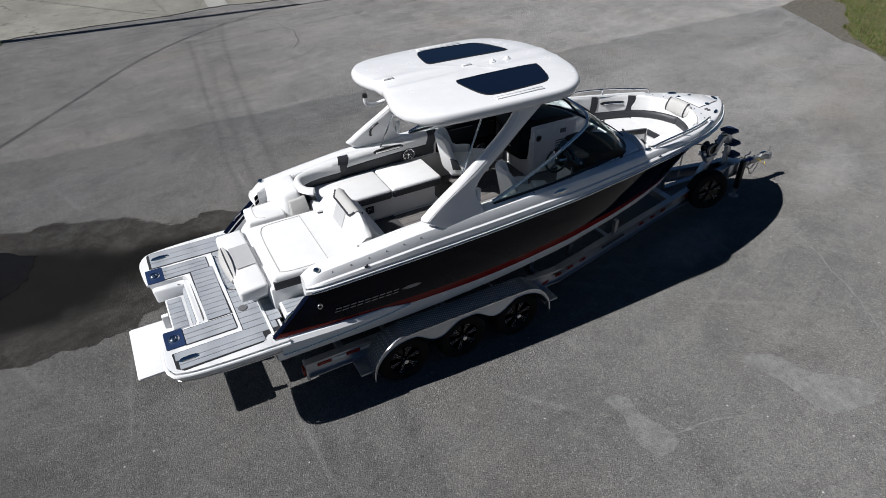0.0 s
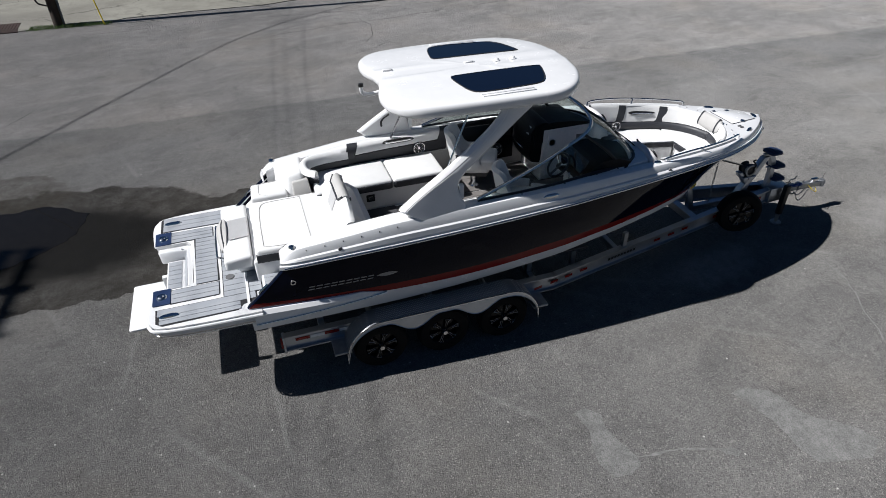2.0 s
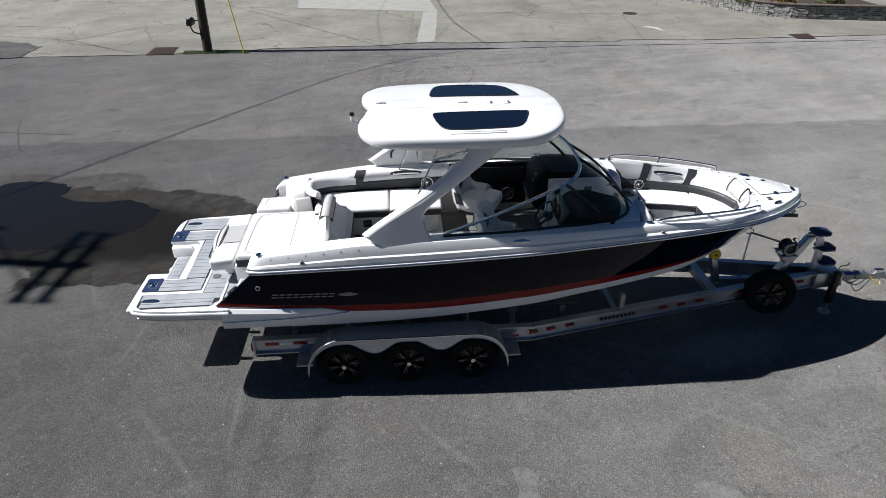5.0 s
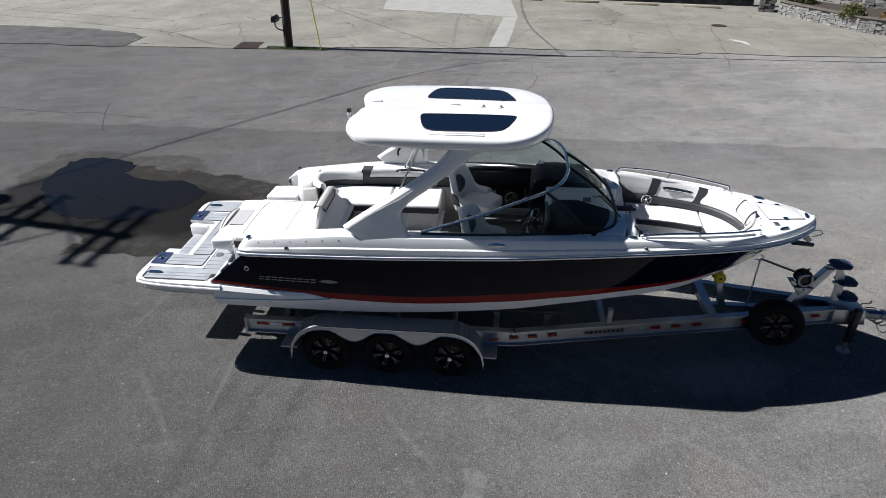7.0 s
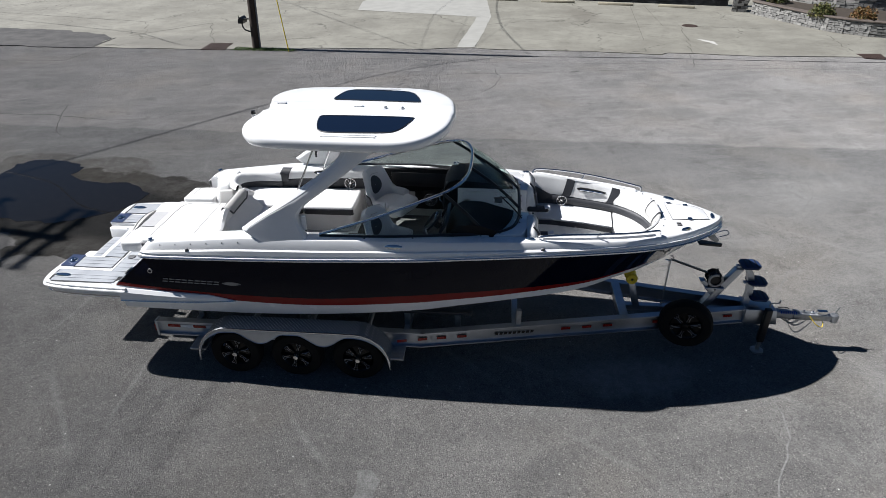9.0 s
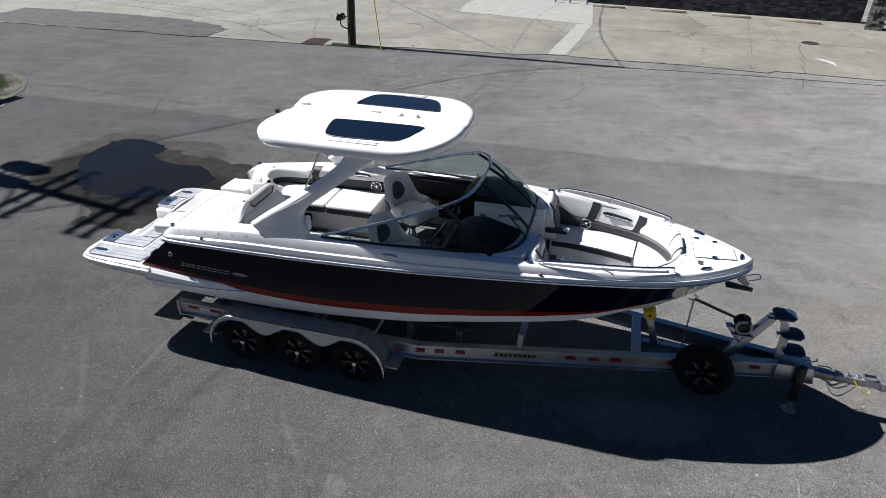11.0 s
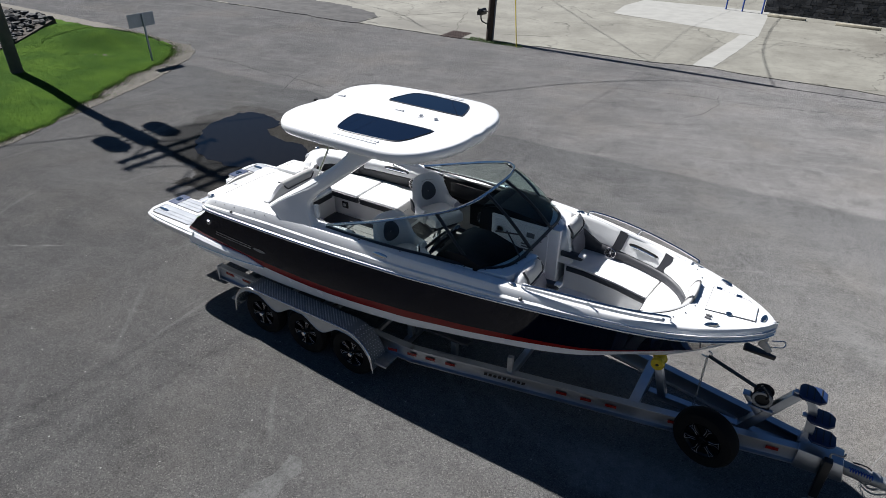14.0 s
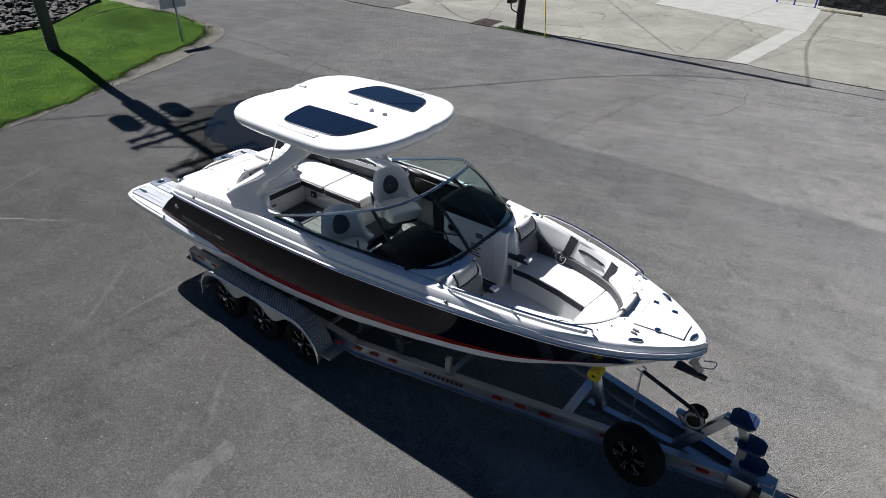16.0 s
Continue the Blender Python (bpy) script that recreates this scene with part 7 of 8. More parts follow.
tar_line(wavy((-5.4, 28.9), (0.8, 27.42), 10, 0.02, 8))
tar_line(wavy((-8.3, 23.9), (-5.4, 25.0), 8, 0.03, 18), 0.02)
tar_line(wavy((-10.5, 20.6), (-8.8, 19.9), 8, 0.08, 19), 0.03)
tar_line(wavy((14.9, 24.2), (14.5, 21.4), 10, 0.07, 7), 0.03)
tar_line(wavy((14.5, 21.4), (14.0, 18.8), 10, 0.08, 27), 0.03)
tar_line(wavy((20.9, 22.5), (20.5, 19.4), 12, 0.10, 17), 0.035)


def crack(pts, wide, seed, material=CRACK, z=0.0015, owner=None):
    """A jagged hairline along a run of plan points, uneven in width."""
    rnd = random.Random(seed)
    line = []
    for (xa, ya), (xb, yb) in zip(pts, pts[1:]):
        n = max(2, int(math.hypot(xb - xa, yb - ya) / 0.16))
        line += [(xa + (xb - xa) * k / n, ya + (yb - ya) * k / n) for k in range(n)]
    line.append(pts[-1])
    drift = [(x + 0.10 * noise.noise(Vector((x * 1.3, y * 1.3, seed))) + rnd.uniform(-0.02, 0.02), y + 0.10 * noise.noise(Vector((x * 1.3, y * 1.3, seed + 9.0))) + rnd.uniform(-0.02, 0.02)) for x, y in line]
    rows = []
    for k, (x, y) in enumerate(drift):
        xa, ya = drift[max(k - 1, 0)]
        xb, yb = drift[min(k + 1, len(drift) - 1)]
        d = math.hypot(xb - xa, yb - ya) or 1.0
        w = wide * rnd.uniform(0.35, 1.0) * (0.3 + 0.7 * min(1.0, k / 3, (len(drift) - 1 - k) / 3))
        rows.append([(x - (yb - ya) / d * w, y + (xb - xa) / d * w, z), (x + (yb - ya) / d * w, y - (xb - xa) / d * w, z)])
    part("crack_line" if material is CRACK else "scuff_line", loft(rows), material, owner or ground, smooth=0)


crack([(-31, 16.7), (-25.8, 17.6), (-20.5, 17.1), (-15.7, 16.2), (-13.5, 15.8), (-11.05, 15.95), (-10.95, 17.2), (-10.9, 18.3)], 0.020, 41)
crack([(-17.5, 14.3), (-14.0, 15.0), (-11.5, 16.0)], 0.013, 42)
crack([(2.9, 14.5), (4.8, 14.95), (6.1, 15.05), (7.6, 15.25), (10.1, 15.75), (12.8, 16.0), (17.0, 16.5), (23.0, 16.3)], 0.016, 43)
crack([(-12.4, 9.6), (-10.8, 9.75), (-8.8, 9.45), (-7.0, 9.4), (-5.2, 9.1)], 0.020, 44)
crack([(-7.4, 10.6), (-6.8, 9.25), (-6.2, 8.1), (-5.6, 7.6)], 0.014, 45)
crack([(-5.2, 9.1), (-3.8, 9.3), (-3.3, 10.4)], 0.012, 46)
crack([(6.05, 15.9), (6.3, 14.6), (6.1, 13.4), (5.7, 12.7)], 0.013, 47)
crack([(-3.0, 16.9), (1.5, 17.1), (6.0, 16.7), (11.5, 16.9), (18.0, 16.85)], 0.012, 48)
crack([(13.9, 18.6), (13.8, 17.5), (13.5, 16.3)], 0.014, 49)
crack([(-9.0, 12.6), (-7.9, 13.3), (-6.6, 13.2)], 0.010, 50)
crack([(-11.2, 18.25), (-11.3, 18.85), (-11.32, 20.2)], 0.075, 51, z=0.034, owner=lot_ob)
crack([(-11.3, 18.85), (-10.7, 18.75), (-10.1, 18.55)], 0.05, 52, z=0.034, owner=lot_ob)
crack([(10.1, -1.1), (10.03, -1.5), (9.85, -2.2), (9.5, -2.9), (9.1, -3.5), (8.6, -4.2)], 0.016, 53, SCUFF)
crack([(4.85, -3.54), (5.2, -3.6), (5.7, -3.68), (6.2, -3.86)], 0.02, 54, SCUFF)
crack([(10.6, 0.4), (10.9, 1.2), (11.6, 2.2)], 0.010, 55, SCUFF)
crack([(-4.6, -3.4), (-3.4, -2.2), (-2.2, -1.4)], 0.012, 56, SCUFF)
crack([(12.3, 4.2), (13.3, 5.4), (13.4, 6.6), (12.8, 7.3), (11.9, 7.4)], 0.016, 57, SCUFF)
crack([(8.4, 7.6), (9.3, 7.2), (10.0, 6.4), (10.1, 5.5)], 0.012, 58, SCUFF)


def spill(outline, seed, label):
    whole = ragged(outline, 0.06, lambda x, y: True, 0.025)
    part("cement_spill", prism(whole, -0.01, 0.0016), SLURRY, ground, label, smooth=0)


spill([(4.75, -2.83), (4.92, -2.84), (5.06, -2.95), (5.03, -3.15), (5.05, -3.34), (5.16, -3.55), (5.17, -3.68), (4.98, -3.79), (4.80, -3.76), (4.70, -3.56), (4.74, -3.35), (4.80, -3.15), (4.77, -2.98)], 1, "pale dried cement spill on the asphalt")
spill([(6.75, -3.22), (7.0, -3.22), (7.23, -3.33), (7.32, -3.61), (7.49, -3.86), (7.78, -4.12), (7.88, -4.33), (7.6, -4.5), (7.01, -4.34), (6.93, -4.09), (6.94, -3.72), (6.85, -3.44)], 2, "pale dried cement spill on the asphalt")
spill([(6.10, -3.80), (6.22, -3.83), (6.30, -3.92), (6.22, -3.97), (6.12, -3.90)], 3, "")
part("paint_mark", prism(ragged([(14.95, 21.35), (15.2, 21.3), (15.55, 20.85), (15.45, 20.2), (15.25, 20.75)], 0.06, lambda x, y: True, 0.1), 0.0, 0.030), FADED_PAINT, lot_ob, "worn white paint mark", smooth=0)

# ground far beyond
grass_left = [(-7.6, -9.0), (-7.9, -4.0), (-8.45, -0.5), (-8.8, 0.9), (-9.6, 2.65), (-9.97, 3.36), (-10.4, 4.13), (-11.2, 5.3), (-11.96, 6.67), (-12.4, 8.05), (-13.15, 9.2), (-14.3, 9.92), (-16.2, 10.35), (-18.2, 10.52), (-20.0, 10.5), (-24, 10.6), (-60, 11.0), (-60, -9.0)]
edge_left = [(-7.4, -9.0), (-7.7, -4.0), (-8.25, -0.5), (-8.6, 0.9), (-9.37, 2.5), (-9.57, 3.4), (-9.98, 4.6), (-10.72, 6.55), (-12.1, 9.0), (-13.0, 10.05), (-14.0, 10.62), (-15.6, 10.72), (-18.1, 11.05), (-20.6, 11.24), (-24, 11.35), (-60, 11.8), (-60, -9.0)]


west_near = lambda x, y: x > -25 and y > -5
east_near = lambda x, y: x < 35 and y > -5
grass_left = ragged(grass_left, 0.26, west_near, 0.15)
edge_left = ragged(edge_left, 0.07, west_near)


def turf(name, outline, height, step, material, label, dips=()):
    """A lawn sheet that rises from its edge."""
    xs = [p[0] for p in outline]
    ys = [p[1] for p in outline]
    bm = bmesh.new()
    f = bm.faces.new([bm.verts.new((x, y, 0.0)) for x, y in outline])
    bmesh.ops.triangulate(bm, faces=[f])
    for _ in range(5):
        long = [e for e in bm.edges if e.calc_length() > step and min(v.co.x for v in e.verts) > -45]
        if not long:
            break
        bmesh.ops.subdivide_edges(bm, edges=long, cuts=1)
        bmesh.ops.triangulate(bm, faces=bm.faces)
    pts = np.array(curve([(x, y, 0) for x, y in outline], 4, True))[:, :2]
    for v in bm.verts:
        d = float(np.sqrt(((pts - (v.co.x, v.co.y)) ** 2).sum(1)).min())
        z = height * min(1.0, d / 2.0) ** 1.0 + 0.02
        for x, y, r, h in dips:
            z += h * math.exp(-((v.co.x - x) ** 2 + (v.co.y - y) ** 2) / (r * r))
        v.co.z = max(z + 0.03 * noise.noise(v.co * 0.8), 0.015) if d > 0.05 else 0.012
    return structure(part(name, bm, material, smooth=80), label)


structure(part("verge_gravel", prism(edge_left, -0.1, 0.012), GRAVEL, smooth=0), "pale gravel verge along the lawn")
SWELL = ((-17.0, 8.4, 1.7, 0.55), (-15.6, 7.15, 0.7, -0.12), (-16.6, 6.75, 0.7, -0.12), (-14.7, 7.5, 0.6, -0.08))
lawn = turf("lawn", grass_left, 0.15, 0.35, GRASS, "bright green mown lawn", SWELL)
grass_right = ragged([(19.0, -1.0), (19.9, 2.76), (20.4, 3.5), (20.9, 4.5), (21.7, 5.3), (22.9, 5.8), (23.9, 6.6), (25.0, 7.9), (28, 8.2), (60, 9), (60, -12), (19.0, -12)], 0.22, east_near)
verge_right = ragged([(18.9, -1.0), (19.83, 2.76), (20.25, 3.3), (20.55, 4.5), (21.2, 5.6), (22.05, 7.4), (22.38, 8.05), (23.4, 8.3), (28, 8.6), (60, 9.4), (60, -12), (18.9, -12)], 0.06, east_near)
structure(part("verge_gravel_east", prism(verge_right, -0.1, 0.011), GRAVEL, smooth=0), "gravel verge beside rough grass")
turf("rough_grass", grass_right, 0.05, 1.2, DRY_TURF, "rough grass verge with dry patches")


def lawn_z(x, y, outline_pts, height, dips=()):
    d = float(np.sqrt(((outline_pts - (x, y)) ** 2).sum(1)).min())
    z = height * min(1.0, d / 2.0) + 0.02 + sum(h * math.exp(-((x - a) ** 2 + (y - b) ** 2) / (r * r)) for a, b, r, h in dips)
    return max(z + 0.03 * noise.noise(Vector((x, y, 0)) * 0.8), 0.012)


def tufts(name, outline, count, size, material, z, seed, label, box, rise=0.0, dips=(), lawn_edge=None):
    """Many short blades of grass in one mesh."""
    rnd = random.Random(seed)
    verts, faces = [], []
    near = np.array(outline)
    base = z
    while len(faces) < count:
        x, y = rnd.uniform(box[0], box[1]), rnd.uniform(box[2], box[3])
        if not inside(x, y, outline):
            continue
        if lawn_edge is not None:
            gap = math.sqrt(float(((lawn_edge - (x, y)) ** 2).sum(1).min()))
            if gap > 0.9 or rnd.random() > math.exp(-gap / 0.16):
                continue
        z = lawn_z(x, y, near, rise, dips) - 0.012 if rise else base
        h, a, w = size * rnd.uniform(0.5, 1.3), rnd.uniform(0, 6.28), size * 0.16
        lx, ly = rnd.uniform(-0.5, 0.5) * h, rnd.uniform(-0.5, 0.5) * h
        c, s = math.cos(a) * w, math.sin(a) * w
        n = len(verts)
        verts += [(x - c, y - s, z), (x + c, y + s, z), (x + lx, y + ly, z + h)]
        faces.append((n, n + 1, n + 2))
    me = bpy.data.meshes.new(name)
    me.from_pydata(verts, [], faces)
    me.materials.append(material)
    return tagged(new(name, me), label, "grass", kind="stuff")


tufts("grass_blades", grass_left, 90000, 0.042, BLADES, 0.20, 3, "short green blades of the lawn", (-22, -7.6, -1.5, 11.0), 0.15, SWELL)
rim_pts = np.array(grass_left)[np.array([p[0] > -20 and p[1] > -2 for p in grass_left])]
tufts("verge_blades", edge_left, 7000, 0.05, BLADES, 0.012, 4, "grass thinning out over the gravel verge", (-20, -7.6, -2.0, 11.8), lawn_edge=rim_pts)
tufts("dry_verge_blades", edge_left, 4000, 0.05, DRY_BLADES, 0.012, 14, "sparse dry grass on the gravel verge", (-20, -7.6, -2.0, 11.8), lawn_edge=rim_pts)
tufts("rough_blades", grass_right, 30000, 0.075, DRY_BLADES, 0.03, 5, "tall dry grass blades", (19.5, 30, -1.0, 8.6))
tufts("rough_green_blades", grass_right, 16000, 0.07, BLADES, 0.03, 15, "green blades among the rough grass", (19.5, 30, -1.0, 8.6))
tufts("pole_grass", [(-5.0, 18.05), (-2.3, 18.0), (-2.3, 18.25), (-3.2, 18.45), (-4.9, 18.6)], 1100, 0.07, BLADES, 0.02, 6, "grass tuft round the foot of the pole", (-5.2, -2.2, 17.9, 18.7))


def pebbles(name, outline, without, count, box, seed, label, spill=0.0):
    """Loose chippings in one mesh."""
    rnd = random.Random(seed)
    verts, faces = [], []
    while len(faces) < count * 8:
        x, y = rnd.uniform(box[0], box[1]), rnd.uniform(box[2], box[3])
        if not inside(x, y, outline) or (inside(x, y, without) and rnd.random() > 0.06):
            continue
        x, y = x + rnd.gauss(0, spill), y + rnd.gauss(0, spill)
        r, a = rnd.uniform(0.006, 0.018), rnd.uniform(0, 6.28)
        n = len(verts)
        for k in range(4):
            q = r * rnd.uniform(0.7, 1.3)
            verts.append((x + q * math.cos(a + k * 1.57), y + q * math.sin(a + k * 1.57), 0.012 + r * rnd.uniform(0.0, 0.4)))
        verts += [(x, y, 0.012 + r), (x, y, 0.0)]
        for k in range(4):
            faces += [(n + k, n + (k + 1) % 4, n + 4), (n + (k + 1) % 4, n + k, n + 5)]
    me = bpy.data.meshes.new(name)
    me.from_pydata(verts, [], faces)
    me.materials.append(CHIPS)
    return tagged(new(name, me), label, "gravel", kind="stuff")


pebbles("verge_stones", edge_left, grass_left, 6000, (-20, -7.6, -2, 11.3), 21, "loose grey and tan chippings along the lawn", 0.05)
pebbles("verge_stones_east", verge_right, grass_right, 5000, (19, 26, -1, 8.6), 22, "loose grey chippings beside the rough grass", 0.05)


# ---- riprap ----
def boulder(rnd, x, y, z, r, bm_all):
    b = bmesh.new()
    bmesh.ops.create_icosphere(b, subdivisions=1, radius=1.0)
    sx, sy, sz = rnd.uniform(0.7, 1.4), rnd.uniform(0.6, 1.1), rnd.uniform(0.45, 0.8)
    m = Matrix.Translation((x, y, z)) @ Matrix.Rotation(rnd.uniform(0, 6.28), 4, "Z") @ Matrix.Rotation(rnd.uniform(-0.5, 0.5), 4, "X") @ Matrix.Diagonal((sx * r, sy * r, sz * r, 1))
    for v in b.verts:
        v.co *= rnd.uniform(0.75, 1.15)
    bmesh.ops.transform(b, matrix=m, verts=b.verts)
    return join(bm_all, b)


rnd = random.Random(11)
heap = thing("riprap_bank", (-22.5, 7.0, 0), "heap of dark grey riprap rocks beside the lawn", "rocks")
for i in range(420):
    x, y = rnd.uniform(-29.0, -18.2), rnd.uniform(1.5, 10.2)
    if x > -18.5 - max(0.0, y - 5.6) * 1.02 or len(heap.children) > 295:
        continue
    part("rock", boulder(rnd, x, y, rnd.uniform(0.22, 0.42), rnd.uniform(0.10, 0.26), bmesh.new()), ROCK, heap, smooth=0)
part("rock_bed", prism([(-30, 1.2), (-18.7, 1.2), (-18.7, 5.7), (-20.2, 7.3), (-22.9, 10.0), (-30, 10.4)], -0.05, 0.24), SOIL, heap, smooth=0)
small = bmesh.new()
for i in range(900):
    x, y = rnd.uniform(-27.0, -18.4), rnd.uniform(1.5, 10.0)
    if x < -18.6 - max(0.0, y - 5.6) * 1.02:
        boulder(rnd, x, y, rnd.uniform(0.22, 0.34), rnd.uniform(0.05, 0.15), small)
tagged(part("small_rocks", small, ROCK, heap, smooth=0), kind="stuff")
stones = thing("ditch_stones", (-15.6, 7.2, 0.08), "small pale stones lying in a lawn dip", "stones")
for i in range(16):
    x = rnd.uniform(-16.6, -14.4)
    part("stone", boulder(rnd, x, 6.55 + (x + 16.6) * 0.42 + rnd.uniform(-0.12, 0.12), 0.11, rnd.uniform(0.06, 0.13), bmesh.new()), GRAVEL, stones, smooth=0)

# ---- water standing behind the stern ----
water = ragged([(-4.72, 3.44), (-5.2, 4.1), (-5.55, 4.95), (-5.6, 5.66), (-5.1, 6.05), (-4.3, 5.98), (-3.75, 5.6), (-3.9, 5.15), (-3.4, 4.85), (-2.86, 4.78), (-2.14, 4.72), (-1.4, 4.3), (-1.5, 3.6), (-1.9, 3.2), (-2.6, 2.75), (-3.48, 2.75), (-4.2, 3.0)], 0.16, west_near, 0.06)
tagged(part("puddle", prism(water, -0.02, 0.004), WATER, smooth=0), "dark shallow puddle on the asphalt", "puddle")


# ---- utility poles, wires ----
def taper(at, r0, r1, h, material, name, parent, label="", n=14):
    return part(name, tube([(at[0], at[1], z) for z in np.linspace(-0.2, h, 8)], [r0 + (r1 - r0) * k / 7 for k in range(8)], n), material, parent, label)


P2 = (-14.9, 4.15)
pole2 = thing("utility_pole", (*P2, 0), "weathered wooden utility pole with transformers, standing in the lawn", "utility pole", "poles")
taper(P2, 0.20, 0.13, 13.2, WOOD_GREY, "pole_shaft", pole2)
for z, w in ((12.95, 1.18), (12.5, 1.2), (10.6, 1.3), (10.1, 1.2)):
    part("cross_arm", beam((P2[0] - 0.06 * w, P2[1] - w, z), (P2[0] + 0.06 * w, P2[1] + w, z), 0.11, 0.14), WOOD_GREY, pole2, "wooden cross arm")
    for k in (-0.92, -0.5, 0.5, 0.92):
        part("insulator", lathe([(0.0, 0.20), (0.03, 0.19), (0.055, 0.13), (0.04, 0.10), (0.06, 0.05), (0.03, 0.0)], (P2[0] + 0.06 * k * w, P2[1] + k * w, z + 0.14), "z", 10), STEEL_GREY, pole2)
for s in (1, -1):
    c = (P2[0] + s * 0.04, P2[1] + s * 0.72, 8.3)
    can = part("transformer", lathe([(0.0, 1.02), (0.29, 1.0), (0.31, 0.95), (0.31, 0.06), (0.28, 0.0), (0.0, 0.0)], c, "z", 20), STEEL_GREY, pole2, "grey transformer can")
    part("bushing", lathe([(0.0, 0.28), (0.04, 0.27), (0.06, 0.1), (0.04, 0.0)], (c[0] + 0.1, c[1], 9.3), "z", 10), STEEL_GREY, can)
    for z in (8.5, 8.85, 9.15):
        part("bracket", beam((P2[0], P2[1], z), (c[0], c[1], z), 0.06, 0.07), GALV, pole2)
    part("arm_brace", beam((P2[0], P2[1], 9.5), (P2[0] + s * 0.05, P2[1] + s * 0.85, 10.12), 0.05, 0.05), GALV, pole2)
    part("arm_brace", beam((P2[0], P2[1], 11.8), (P2[0] + s * 0.05, P2[1] + s * 1.0, 10.75), 0.05, 0.05), GALV, pole2)
    part("arm_brace", beam((P2[0], P2[1], 11.75), (P2[0] + s * 0.05, P2[1] + s * 0.8, 12.5), 0.05, 0.05), GALV, pole2)
part("mounting_collar", lathe([(0.16, 7.2), (0.27, 7.25), (0.27, 9.5), (0.16, 9.6)], (P2[0], P2[1], 0.0), "z", 14), STEEL_GREY, pole2, "grey steel mount round the pole")
P1, H1, LEAN1 = (-4.05, 18.5), 11.9, 1.09
pole1 = thing("utility_pole", (*P1, 0), "dark creosoted utility pole beside the street", "utility pole", "poles")
part("pole_shaft", tube([(P1[0], P1[1] + LEAN1 * z / H1, z) for z in np.linspace(-0.2, H1, 8)], [0.17 - 0.05 * k / 7 for k in range(8)], 14), WOOD_DARK, pole1)
for z, w in ((11.4, 1.0), (9.9, 0.8)):
    y = P1[1] + LEAN1 * z / H1
    part("cross_arm", beam((P1[0] - 0.7 * w, y + 0.06 * w, z), (P1[0] + 0.7 * w, y - 0.06 * w, z), 0.10, 0.12), WOOD_DARK, pole1, "wooden cross arm")
part("riser_pipe", tube([(P1[0] + 0.19, P1[1] - 0.06 + LEAN1 * z / H1, z) for z in (0.0, 4.0, 8.0)], 0.035, 8), STEEL_GREY, pole1, "grey riser pipe up the pole")
part("guy_wire", tube([(-2.52, 18.06, 0.0), (-3.97, 19.3, 9.0)], 0.009, 6), GALV, pole1)
part("guy_guard", tube([(-2.52, 18.06, 0.0), (-2.89, 18.377, 2.3)], 0.022, 8), YELLOW, pole1, "yellow guy guard")

S = Vector((-SUN_WAY.x / -SUN_WAY.z, -SUN_WAY.y / -SUN_WAY.z, 1.0))


def overhead(points, h, r, label, pole=None):
    """A sagging wire, laid out by the line below it on the ground towards the sun."""
    c = curve([(x, y, 0) for x, y in points], 6)
    n = len(c)
    pts = [Vector((x, y, 0)) + S * (h - 0.5 * math.sin(math.pi * i / (n - 1))) for i, (x, y, _) in enumerate(c)]
    if pole:
        return part("overhead_wire", tube(pts, r, 6), BLACK, pole, label)
    return tagged(part("overhead_wire", tube(pts, r, 6), BLACK), label, "wire", "overhead wires")


overhead([(-14, -7.0), (-6.3, 3.6), (-4.0, 6.75), (-1.95, 9.6), (-0.7, 11.3), (1.32, 14.0), (3.4, 15.95), (5.4, 17.1), (6.4, 17.6), (7.5, 17.8)], 9.6, 0.022, "thick black overhead cable above the street")
overhead([(0.9, -9.0), (1.6, -1.0), (2.24, 6.5), (2.56, 10.6), (2.95, 14.4), (3.0, 18.2), (2.8, 22.0), (2.75, 26.7), (3.3, 31.6), (4.2, 38)], 11.0, 0.0075, "thin black overhead wire across the yard", pole2)
overhead([(1.3, -9.0), (2.0, -1.0), (2.62, 7.3), (3.3, 14.0), (4.1, 19.0), (4.6, 27)], 11.2, 0.006, "thin black overhead wire across the yard")
overhead([(2.0, -9.0), (2.7, 1.0), (3.26, 8.6), (4.1, 15.2), (5.4, 20.0), (7.0, 26)], 11.4, 0.0075, "thin black overhead wire across the yard")
overhead([(7.5, 17.8), (7.0, 20.05), (6.4, 23.3), (6.1, 27.25), (6.04, 31.4), (6.4, 40)], 9.0, 0.018, "black overhead service wire", pole1)
overhead([(-14, 40), (-5.0, 28.7), (-1.5, 24.2), (1.15, 20.9), (2.9, 18.8), (4.0, 18.1), (7.5, 17.8)], 10.0, 0.015, "black overhead service wire")
overhead([(-30, 27.2), (-22.1, 25.0), (-18.2, 23.9), (-14.25, 22.5), (-10.7, 21.2), (-8.6, 19.65), (-7.3, 18.8), (-5.8, 18.46), (-3.0, 18.05)], 9.0, 0.022, "black overhead cable along the street", pole1)

